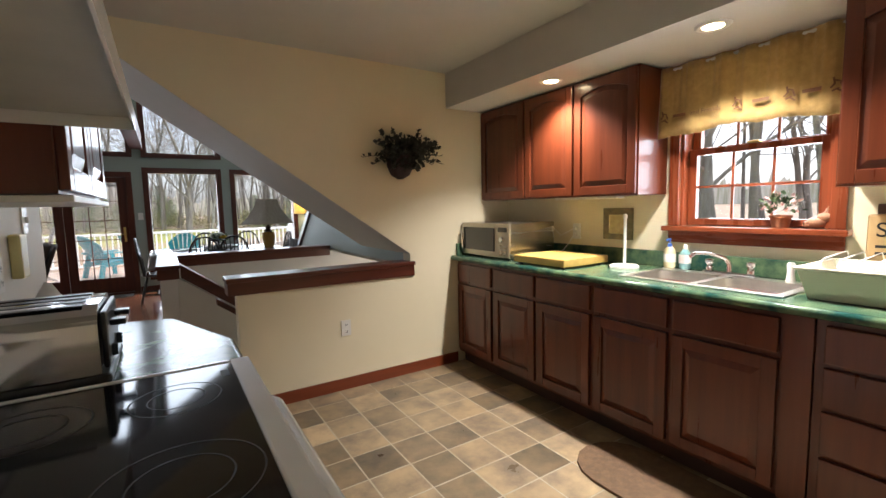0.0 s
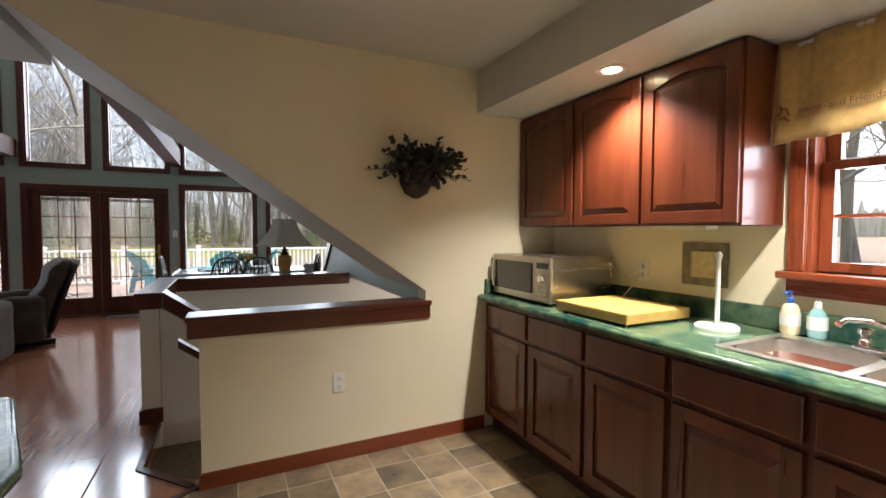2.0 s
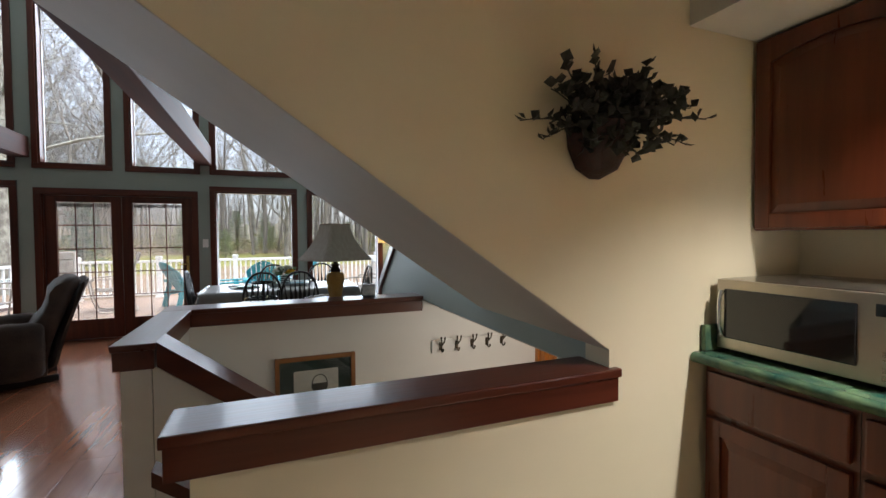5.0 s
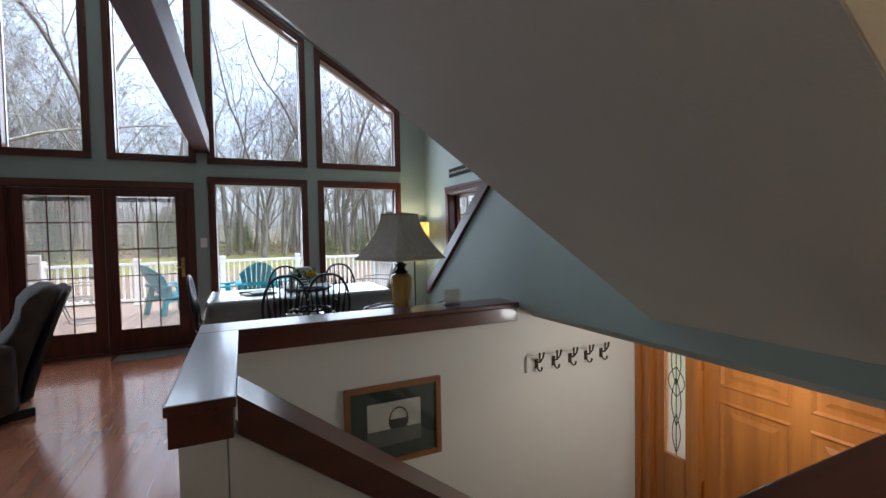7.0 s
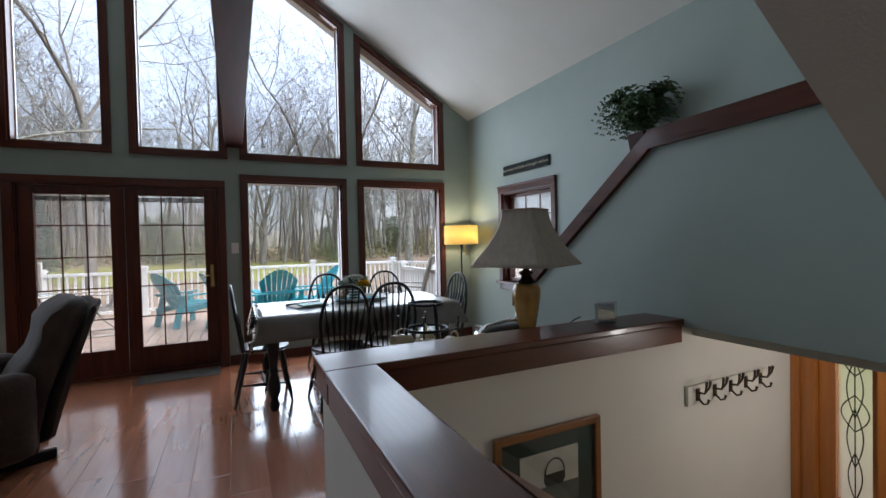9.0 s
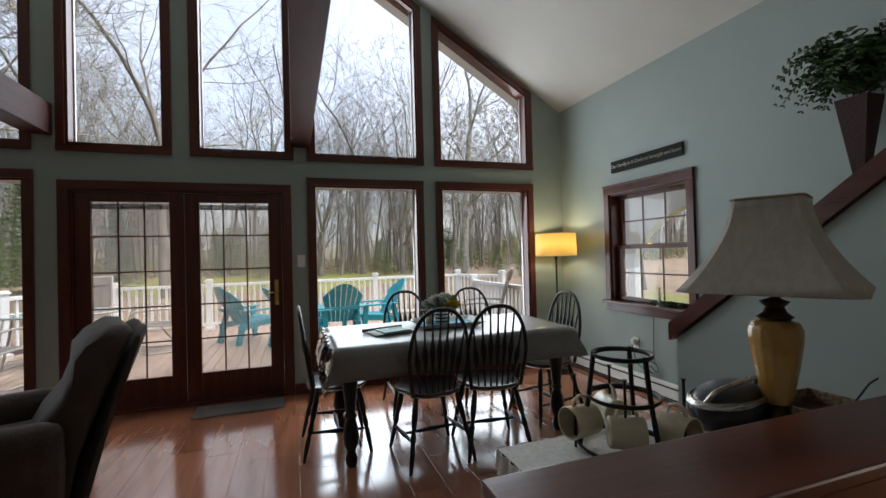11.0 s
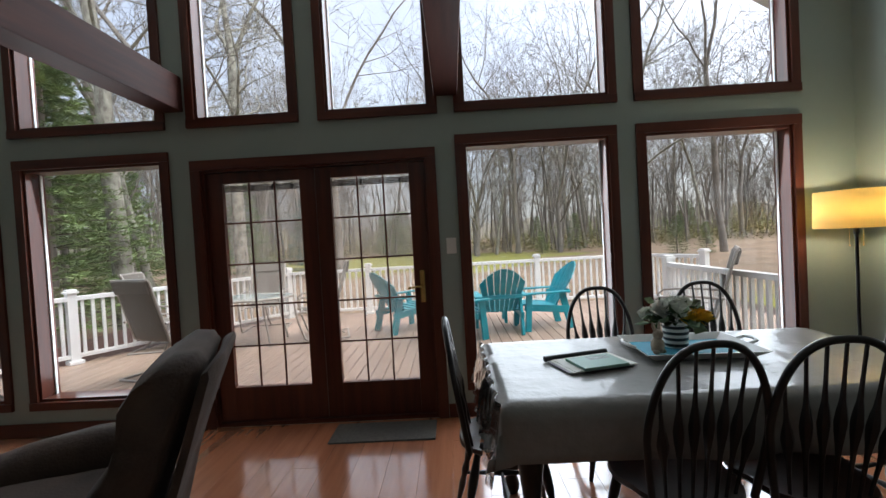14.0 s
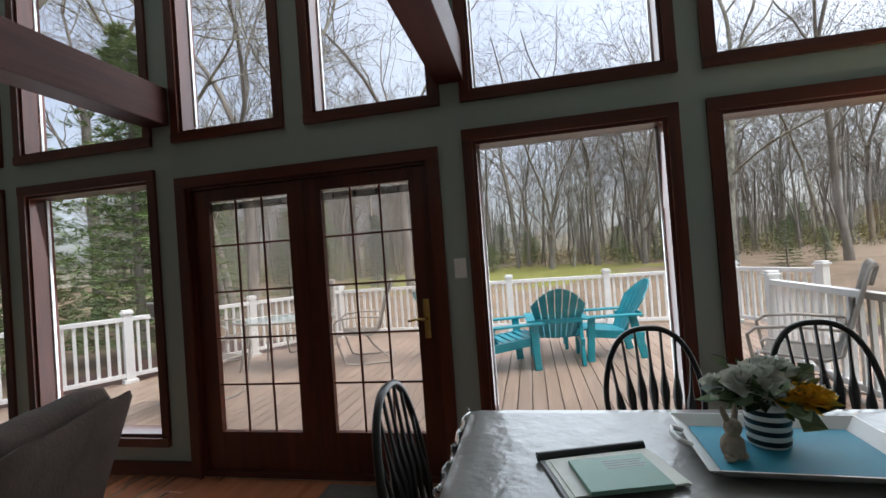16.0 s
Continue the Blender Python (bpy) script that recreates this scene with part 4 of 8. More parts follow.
part("lid", bx(XR - 0.018, XR - 0.001, 1.20, 1.34, 1.241, 1.285, 0.004), SHADED_DARK_WOOD, plq)


def lettering(name, text, size, put, mat, parent=None, extrude=0.001):
    cu = bpy.data.curves.new(name, "FONT")
    cu.body, cu.size, cu.extrude = text, size, extrude
    cu.align_x, cu.align_y = "CENTER", "CENTER"
    tmp = bpy.data.objects.new(name, cu)
    scene.collection.objects.link(tmp)
    me = bpy.data.meshes.new_from_object(tmp.evaluated_get(bpy.context.evaluated_depsgraph_get()))
    bpy.data.objects.remove(tmp)
    me.materials.append(mat)
    ob = new(name, me)
    ob.matrix_basis = put
    if parent:
        ob.parent = parent
    return ob


lettering("lettering", "and Friends", 0.034, pose(2.987, 2.02, 1.80, 90, 0, -90), THREAD, val)
lettering("lettering", "Se", 0.09, pose(XR - 0.0175, 1.30, 1.17, 90, 0, -90), BLACK_PLASTIC, plq)
bars = B()
for z in (1.10, 1.07):
    box(bars, XR - 0.018, XR - 0.0155, 1.21, 1.34, z - 0.006, z + 0.006)
part("lettering_bars", bars, BLACK_PLASTIC, plq)

LEAF = material("leaf_green", (0.07, 0.13, 0.035), (0.03, 0.07, 0.02), 0.5, scale=12, random=0.15)
DARK_LEAF = material("dark_dried_leaf", (0.035, 0.04, 0.028), (0.015, 0.018, 0.014), 0.6, scale=12)
rl = random.Random(11)


def leaf(bm, at, d, size, width=0.45):
    """One leaf: a folded blade of four triangles."""
    d = Vector(d).normalized()
    s_ = d.cross(Vector((rl.uniform(-1, 1), rl.uniform(-1, 1), rl.uniform(0.2, 1)))).normalized() * size * width
    n_ = d.cross(s_).normalized() * size * 0.12
    p = [Vector(at), Vector(at) + d * size * 0.45 + s_ - n_, Vector(at) + d * size, Vector(at) + d * size * 0.45 - s_ - n_, Vector(at) + d * size * 0.5 + n_]
    v = [bm.verts.new(q) for q in p]
    for t in ((0, 1, 4), (1, 2, 4), (2, 3, 4), (3, 0, 4)):
        bm.faces.new([v[i] for i in t])


pot = thing("sill_flowerpot", "small terracotta pot with pink and white flowers on the sill", "flowerpot", at=pose(3.12, 1.70, KWIN[2]))
part("pot", lathe(B(), [(0.035, 0), (0.045, 0.05), (0.05, 0.052), (0.05, 0.065), (0.04, 0.065), (0.038, 0.055)], 18), material("terracotta", (0.42, 0.17, 0.08), (0.34, 0.13, 0.06), 0.8), pot, "", 40)
bm, fl = B(), B()
for k in range(110):
    d = Vector((rl.uniform(-1, 0.6), rl.uniform(-1, 1), rl.uniform(-0.1, 1.3))).normalized()
    leaf(bm if k % 3 else fl, Vector((0, 0, 0.09)) + d * rl.uniform(0.02, 0.085), d, rl.uniform(0.02, 0.035))
part("leaves", bm, LEAF, pot)
flw = part("flowers", fl, material("pink_petal", (0.70, 0.38, 0.38), (0.75, 0.65, 0.6), 0.6, scale=20), pot, "pink and white blooms")
flw["kind"] = "stuff"
fig = B()
for p_, r in (((3.12, 1.555, 1.20), 0.03), ((3.12, 1.525, 1.225), 0.024), ((3.12, 1.585, 1.19), 0.02)):
    bmesh.ops.create_icosphere(fig, subdivisions=2, radius=r, matrix=Matrix.Translation(p_) @ Matrix.Diagonal((0.9, 1.3, 1.0, 1)))
tube(fig, [(3.12, 1.52, 1.245), (3.12, 1.51, 1.275), (3.12, 1.515, 1.29)], [0.009, 0.007, 0.003], 6)
whole("sill_figurine", fig, material("tan_ceramic", (0.45, 0.24, 0.14), (0.36, 0.18, 0.1), 0.5), "small tan animal figurine on the window sill", "figurine", smooth=60)

# hanging wall basket of dried leaves
basket = thing("wall_basket", "dark wall basket full of dark dried eucalyptus leaves", "wall plant", at=pose(2.03, 3.76, 1.56))
bm = B()
prof = [(0.02, -0.03), (0.075, 0.0), (0.105, 0.06), (0.112, 0.12), (0.118, 0.125), (0.118, 0.14), (0.10, 0.14)]
lathe(bm, prof, 24)
bmesh.ops.bisect_plane(bm, geom=bm.verts[:] + bm.edges[:] + bm.faces[:], plane_co=(0, -0.002, 0), plane_no=(0, 1, 0), clear_outer=True)
part("basket", bm, material("dark_red_basket", (0.035, 0.009, 0.008), (0.018, 0.006, 0.006), 0.5, scale=60, bump=0.5), basket, "", 50)
bm = B()
stems = B()
for k in range(44):
    a = rl.uniform(0, math.pi)
    up = rl.uniform(0.1, 1.9)
    d = Vector((math.cos(a) * 1.2, -0.35 * math.sin(a) - 0.1, up * 0.8)).normalized()
    L = rl.uniform(0.16, 0.30)
    pts = [Vector((0.05 * math.cos(a), -0.04, 0.12)) + d * L * t + Vector((0, 0, -0.07 * t * t)) for t in (0, 0.3, 0.6, 0.85, 1.0)]
    tube(stems, pts, 0.0022, 4)
    for j in range(11):
        t = 0.2 + 0.8 * j / 10
        p_ = pts[0].lerp(pts[-1], t) + Vector((0, 0, 0.02 * math.sin(3 * t)))
        leaf(bm, p_, d * 0.4 + Vector((rl.uniform(-1, 1), rl.uniform(-1, 0.2), rl.uniform(-0.6, 1))), rl.uniform(0.026, 0.04), 0.62)
for k in range(260):
    p_ = Vector((rl.uniform(-0.12, 0.12), rl.uniform(-0.14, -0.03), rl.uniform(0.04, 0.27)))
    leaf(bm, p_, (rl.uniform(-1, 1), rl.uniform(-1, 0), rl.uniform(-0.5, 1)), rl.uniform(0.03, 0.045), 0.62)
part("leaves", bm, DARK_LEAF, basket, "dark round eucalyptus leaves")
part("stems", stems, DARK_LEAF, basket)

# range side of the kitchen
WHITE_ENAMEL = material("white_enamel", (0.78, 0.78, 0.76), (0.74, 0.74, 0.72), 0.2, scale=3, bump=0.005, coat=0.4)
BLACK_GLASS = material("black_ceramic_glass", (0.008, 0.009, 0.011), (0.006, 0.006, 0.008), 0.07, bump=0.0, rough_var=0.03, spec=0.4)
rng_ = thing("kitchen_range", "white electric range with a black glass cooktop", "range")
part("body", bx(0.03, 0.63, 1.262, 2.018, 0.002, 0.895, 0.004), WHITE_ENAMEL, rng_)
fr = B()
for x0, x1, y0, y1 in ((0.10, 0.14, 1.262, 2.02), (0.615, 0.662, 1.262, 2.02), (0.14, 0.615, 1.262, 1.285), (0.14, 0.615, 1.998, 2.02)):
    box(fr, x0, x1, y0, y1, 0.896, 0.924, 0.006)
part("cooktop_frame", fr, WHITE_ENAMEL, rng_)
cook = part("cooktop", bx(0.14, 0.615, 1.285, 1.998, 0.900, 0.921), BLACK_GLASS, rng_, "glossy black ceramic glass cooktop")
PRINT = material("grey_print", (0.06, 0.06, 0.06), (0.045, 0.045, 0.045), 0.5, spec=0.1)
for x, y, r in ((0.49, 1.48, 0.115), (0.49, 1.82, 0.085), (0.25, 1.48, 0.085), (0.25, 1.82, 0.10)):
    bm = B()
    for rr in (r, r * 0.62):
        lathe(bm, [(rr - 0.0015, 0.9214), (rr + 0.0015, 0.9214)], 48, (x, y, 0), cap=False)
    part("burner_ring", bm, PRINT, cook)
part("badge", bx(0.585, 0.603, 1.90, 1.945, 0.9212, 0.9216), PRINT, cook)
part("oven_door", bx(0.63, 0.665, 1.27, 2.01, 0.20, 0.86, 0.008), WHITE_ENAMEL, rng_)
hd = tube(B(), [(0.66, 1.99, 0.80), (0.70, 1.985, 0.80), (0.715, 1.95, 0.80), (0.715, 1.33, 0.80), (0.70, 1.295, 0.80), (0.66, 1.29, 0.80)], 0.016, 10)
part("oven_handle", hd, WHITE_ENAMEL, rng_, "white oven door handle", 40)
bm = B()
prism(bm, [(0.03, 0.896), (0.135, 0.924), (0.10, 1.09), (0.03, 1.10)], "y", 1.262, 2.018)
guard = part("back_guard", bm, WHITE_ENAMEL, rng_)
part("display", bx(0.107, 0.121, 1.55, 1.75, 0.985, 1.05, 0.003), DARKGLASS, guard)
for y in (1.33, 1.43, 1.87, 1.96):
    part("knob", moved(lathe(B(), [(0.022, 0), (0.02, 0.02), (0.012, 0.024)], 16), Matrix.Translation((0.116, y, 1.01)) @ Matrix.Rotation(radians(78), 4, "Y")), WHITE_PLASTIC, guard, "", 40)

hood = thing("range_hood", "white range hood with a frosted lamp underneath", "range hood")
bm = B()
prism(bm, [(0.022, 1.50), (0.455, 1.50), (0.455, 1.545), (0.28, 1.66), (0.022, 1.66)], "y", 1.20, 1.965)
bmesh.ops.delete(bm, geom=[f for f in bm.faces if f.normal.z < -0.9], context="FACES")
shell = part("shell", bm, WHITE_ENAMEL, hood)
so = shell.modifiers.new("thickness", "SOLIDIFY")
so.thickness = 0.006
part("underside", bx(0.03, 0.445, 1.21, 1.955, 1.525, 1.53), material("grey_hood_panel", (0.5, 0.5, 0.46), (0.44, 0.44, 0.4), 0.5), hood)
part("lamp_cover", bx(0.20, 0.30, 1.50, 1.62, 1.49, 1.525, 0.012), material("frosted_cover", (0.75, 0.74, 0.68), (0.7, 0.69, 0.62), 0.4), hood)
lc = thing("base_cabinet", "cherry-stained base cabinet with a green worktop end", "cabinet", "kitchen base cabinets")
bm = B()
prism(bm, [(0.03, 2.03), (0.60, 2.03), (0.60, 2.26), (0.46, 2.66), (0.03, 2.78)], "z", 0.10, 0.868)
part("body", bm, CHERRY, lc)
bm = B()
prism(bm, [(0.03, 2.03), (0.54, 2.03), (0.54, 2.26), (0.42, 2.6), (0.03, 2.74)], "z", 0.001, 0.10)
part("toe_board", bm, SHADED_DARK_WOOD, lc)
bm = B()
prism(bm, [(0.022, 2.024), (0.64, 2.024), (0.64, 2.28), (0.49, 2.70), (0.022, 2.86)], "z", 0.872, 0.912)
wt = thing("worktop", "green laminate worktop end beside the range, glossy", "worktop")
part("slab", bm, TEAL, wt)
part("front_edge", tube(B(), [(0.64, 2.026, 0.892), (0.64, 2.28, 0.892), (0.49, 2.70, 0.892)], 0.0205, 10), TEAL, wt, "", 40)
lu = thing("wall_cabinet", "cherry-stained wall cabinet beside the range hood", "cabinet", "kitchen wall cabinets")
part("body", bx(0.022, 0.31, 1.975, 2.69, 1.36, 2.10, 0.002), CHERRY, lu)
for k in range(2):
    panel_door(-(1.983 + (k + 1) * 0.353 - 0.006), -(1.983 + k * 0.353), 1.368, 2.09, -0.331, lu, False, Matrix.Rotation(math.pi, 4, "Z"))
part("bottom_edge", bx(0.03, 0.335, 1.98, 2.685, 1.343, 1.358, 0.003), WHITE_PLASTIC, lu)
lu2 = thing("wall_cabinet", "short cherry-stained wall cabinet above the range hood", "cabinet", "kitchen wall cabinets")
part("body", bx(0.022, 0.31, 1.20, 1.973, 1.70, 2.10, 0.002), CHERRY, lu2)
for k in range(2):
    panel_door(-(1.208 + (k + 1) * 0.38 - 0.006), -(1.208 + k * 0.38), 1.708, 2.09, -0.331, lu2, False, Matrix.Rotation(math.pi, 4, "Z"))

# toaster and its neighbours
tm = pose(0.205, 2.185, 0.912, 0, 0, 0)
toaster = thing("toaster", "chrome four-slice toaster with black end on the worktop", "toaster", at=tm)
part("base", bx(-0.16, 0.16, -0.15, 0.16, 0.0, 0.025, 0.01), BLACK_PLASTIC, toaster)
arch_ = [(-0.145, 0.026), (0.145, 0.026)]
for cy, a0 in ((0.083, 0), (-0.083, 90)):
    arch_ += [(cy + 0.062 * math.cos(radians(a0 + 15 * k)), 0.125 + 0.062 * math.sin(radians(a0 + 15 * k))) for k in range(7)]
part("shell", prism(B(), arch_, "x", -0.15, 0.14), CHROME, toaster, "", 40)
for k in range(4):
    y = -0.095 + k * 0.062
    part("slot", bx(-0.115, 0.11, y - 0.014, y + 0.014, 0.186, 0.1885, 0.002), BLACK_PLASTIC, toaster)
part("end_panel", bx(0.141, 0.156, -0.12, 0.13, 0.03, 0.17, 0.01), BLACK_PLASTIC, toaster)
for y in (-0.06, 0.065):
    part("lever", bx(0.156, 0.19, y - 0.018, y + 0.018, 0.125, 0.14, 0.004), BLACK_PLASTIC, toaster)
    part("dial", moved(lathe(B(), [(0.016, 0), (0.014, 0.012)], 14), Matrix.Translation((0.156, y, 0.06)) @ Matrix.Rotation(radians(90), 4, "Y")), BLACK_PLASTIC, toaster, "", 40)
tis = thing("tissue_box", "lilac patterned tissue box with a tissue standing out", "tissue box", at=pose(0.17, 2.60, 0.912, 0, 0, -10))
part("box", bx(-0.06, 0.06, -0.06, 0.06, 0.0, 0.115, 0.003), material("lilac_card", (0.45, 0.36, 0.42), (0.6, 0.5, 0.52), 0.7, scale=45), tis)
bm = B()
bmesh.ops.create_cone(bm, segments=14, radius1=0.045, radius2=0.012, depth=0.075, cap_ends=False, matrix=Matrix.Translation((0, 0, 0.15)))
for v in bm.verts:
    v.co += Vector((noise.noise(v.co * 40), noise.noise(v.co * 37 + Vector((5, 0, 0))), noise.noise(v.co * 31))) * 0.02
part("tissue", bm, material("tissue_paper", (0.8, 0.78, 0.74), (0.75, 0.73, 0.7), 0.9), tis, "", 60)
outlet("light_switch", "white double light switch above the worktop", pose(0.02, 3.13, 1.30, 0, 0, -90) @ pose(0, 0, 0, 0, 0, 180), False)
outlet("wall_outlet", "white wall outlet behind the toaster", pose(0.02, 2.54, 1.12, 0, 0, -90) @ pose(0, 0, 0, 0, 0, 180))
outlet("wall_outlet", "white wall outlet behind the toaster", pose(0.02, 2.75, 1.12, 0, 0, -90) @ pose(0, 0, 0, 0, 0, 180))
nl = thing("night_light", "pale yellow plug-in night light on the kitchen wall", "night light", at=pose(0.021, 2.93, 1.17))
part("cover", bx(0.0, 0.035, -0.045, 0.045, -0.08, 0.08, 0.008), material("yellow_plastic", (0.62, 0.55, 0.25), (0.56, 0.5, 0.2), 0.4), nl)

bm = B()
pts = []
for cy, a0 in ((2.03, 0), (1.45, 180)):
    for k in range(9):
        t = radians(a0 + 22.5 * k)
        pts.append((2.335 + 0.215 * math.cos(t), cy + 0.215 * math.sin(t)))
prism(bm, pts, "z", 0.0005, 0.014)
whole("kitchen_mat", bm, material("brown_mat", (0.16, 0.095, 0.05), (0.11, 0.065, 0.035), 0.85, scale=30, bump=0.4, fine=200), "brown rounded anti-fatigue mat on the tiles", "mat")

# ---------------------------------------------------------------- dining side
BLACK_WOOD = material("black_painted_wood", (0.014, 0.012, 0.011), (0.008, 0.007, 0.006), 0.34, scale=12, coat=0.08, bump=0.03, spec=0.35)
SEAT_WOOD = wood("dark_seat_wood", (0.05, 0.018, 0.01), (0.02, 0.009, 0.006), 0.3, axis=1)


def turned(bm, a, b, radii, seg=10):
    """A turned bar between two points; radii spread evenly along it."""
    a, b = Vector(a), Vector(b)
    n = len(radii) - 1
    return tube(bm, [a.lerp(b, k / n) for k in range(n + 1)], radii, seg)


LEG = [0.010, 0.012, 0.015, 0.017, 0.013, 0.019, 0.012, 0.018, 0.020, 0.019, 0.015, 0.013]
BAR = [0.008, 0.009, 0.012, 0.016, 0.012, 0.009, 0.008]

# a bow-back Windsor chair facing +y, its seat at 0.44 m
chair = thing("dining_chair", "black bow-back Windsor chair with arrow spindles at the table", "chair", "chairs round the table")
sb = B()
outline = []
for k in range(32):
    t = 2 * math.pi * k / 32
    x = 0.215 * math.copysign(abs(math.cos(t)) ** 0.75, math.cos(t)) * (1.0 if math.sin(t) > 0 else 0.88)
    outline.append((x, 0.205 * math.copysign(abs(math.sin(t)) ** 0.75, math.sin(t))))
lo = [sb.verts.new((x * 0.9, y * 0.9, 0.415)) for x, y in outline]
mi = [sb.verts.new((x, y, 0.432)) for x, y in outline]
hi = [sb.verts.new((x * 0.98, y * 0.98, 0.448)) for x, y in outline]
dish = [sb.verts.new((x * 0.6, y * 0.6 - 0.02, 0.436)) for x, y in outline]
for p, q in ((lo, mi), (mi, hi), (hi, dish)):
    for k in range(32):
        sb.faces.new((p[k], p[(k + 1) % 32], q[(k + 1) % 32], q[k]))
sb.faces.new(lo[::-1])
sb.faces.new(dish)
part("seat", sb, SEAT_WOOD, chair, "", 50)
feet = {}
for sx in (-1, 1):
    for sy in (-1, 1):
        top_ = (sx * 0.135, sy * 0.13, 0.425)
        ft = (sx * 0.215, sy * 0.20 - (0.03 if sy < 0 else 0), 0.0)
        feet[sx, sy] = (Vector(ft), Vector(top_))
        part("leg", turned(B(), ft, top_, LEG), BLACK_WOOD, chair, "", 50)


def on_leg(sx, sy, z):
    f_, t_ = feet[sx, sy]
    return f_.lerp(t_, z / 0.425)


mids = []
for sx in (-1, 1):
    a_, b_ = on_leg(sx, -1, 0.17), on_leg(sx, 1, 0.15)
    part("stretcher", turned(B(), a_, b_, BAR), BLACK_WOOD, chair, "", 50)
    mids.append(a_.lerp(b_, 0.5))
part("stretcher", turned(B(), mids[0], mids[1], BAR), BLACK_WOOD, chair, "", 50)


def bow(t):
    """A point on the bow, t from 0 to 1 round from side to side, leaning back."""
    a = math.pi * (1 - t)
    x = 0.205 * math.copysign(abs(math.cos(a)) ** 0.8, math.cos(a))
    h = 0.53 * abs(math.sin(a)) ** 0.62
    return Vector((x * (0.82 + 0.18 * min(1, h / 0.25)), -0.165 - 0.15 * h, 0.435 + h))


part("bow", tube(B(), [bow(k / 36) for k in range(37)], 0.0125, 8), BLACK_WOOD, chair, "", 50)
for k in range(7):
    f = (k - 3) / 3
    foot_ = Vector((f * 0.115, -0.17 + 0.02 * f * f, 0.44))
    want = f * 0.165
    best = min((bow(j / 200) for j in range(20, 181)), key=lambda p: abs(p.x - want))
    bm = B()
    n = 14
    prof = [0.006, 0.006, 0.0065, 0.007, 0.008, 0.011, 0.016, 0.019, 0.015, 0.009, 0.007, 0.006, 0.006, 0.006, 0.006]
    tube(bm, [foot_.lerp(best, j / n) for j in range(n + 1)], prof, 6)
    part("spindle", bm, BLACK_WOOD, chair, "", 50)
CHAIRS = [(0.93, 7.93, 4), (1.35, 7.91, -6), (1.06, 8.86, 180), (1.70, 8.86, 178), (0.37, 8.31, -90), (1.98, 8.22, 94)]
chair.matrix_basis = pose(CHAIRS[0][0], CHAIRS[0][1], 0, 0, 0, CHAIRS[0][2])
for x, y, a in CHAIRS[1:]:
    copy_thing(chair, pose(x, y, 0, 0, 0, a))

# table, cloth and clear cover
TX0, TX1, TY0, TY1, TZ = 0.33, 2.0, 7.84, 8.70, 0.752
table = thing("dining_table", "dark wooden dining table with fat turned legs under a cloth", "table")
part("tabletop", bx(TX0 + 0.02, TX1 - 0.02, TY0 + 0.02, TY1 - 0.02, 0.715, 0.748, 0.006), SEAT_WOOD, table)
fr = B()
for x0, x1, y0, y1 in ((TX0 + 0.1, TX1 - 0.1, TY0 + 0.09, TY0 + 0.11), (TX0 + 0.1, TX1 - 0.1, TY1 - 0.11, TY1 - 0.09), (TX0 + 0.09, TX0 + 0.11, TY0 + 0.11, TY1 - 0.11), (TX1 - 0.11, TX1 - 0.09, TY0 + 0.11, TY1 - 0.11)):
    box(fr, x0, x1, y0, y1, 0.63, 0.714)
part("apron", fr, SEAT_WOOD, table)
LEGP = [(0.028, 0), (0.036, 0.02), (0.04, 0.05), (0.026, 0.09), (0.03, 0.105), (0.046, 0.14), (0.05, 0.19), (0.042, 0.25), (0.03, 0.29), (0.042, 0.31), (0.03, 0.33), (0.036, 0.40), (0.048, 0.50), (0.05, 0.55), (0.034, 0.585), (0.05, 0.60), (0.05, 0.714)]
for x in (TX0 + 0.09, TX1 - 0.09):
    for y in (TY0 + 0.10, TY1 - 0.10):
        part("leg", lathe(B(), LEGP, 20, (x, y, 0)), BLACK_WOOD, table, "", 50)
CLOTH = material("off_white_cloth_under_vinyl", (0.20, 0.193, 0.18), (0.17, 0.164, 0.152), 0.42, scale=14, bump=0.8, fine=11, coat=0.55, rough_var=0.1)
cn = CLOTH.node_tree.nodes
CLOTH.node_tree.links.new(cn["Bump"].outputs[0], cn["Principled BSDF"].inputs["Coat Normal"])
cloth = thing("tablecloth", "off-white tablecloth under clear crinkled plastic on the table", "tablecloth")
bm = B()
NX, NYY = 64, 36
OV = 0.20


def cloth_point(u, v):
    """Cloth over the table edge: u, v run over top and overhang."""
    x, y = u, v
    dx = max(TX0 - u, 0, u - TX1)
    dy = max(TY0 - v, 0, v - TY1)
    z = TZ
    drop = dx + dy
    ripple = 0.018 * math.sin(9 * (u + v) + 2 * math.sin(5 * u)) * min(1, drop / 0.1)
    if dx:
        x = (TX0 - 0.012 - 0.15 * dx - ripple) if u < TX0 else (TX1 + 0.012 + 0.30 * dx + ripple)
    if dy:
        y = (TY0 - 0.012 - 0.10 * dy - ripple) if v < TY0 else (TY1 + 0.012 + 0.1 * dy + ripple)
    if dx and dy:
        z -= max(dx, dy) * 1.05
        x += (0.06 if u > TX1 else -0.03) * min(dx, dy) / OV
    else:
        z -= drop
    z += 0.0015 * noise.noise(Vector((u * 9, v * 9, 0)))
    return Vector((x, y, z))


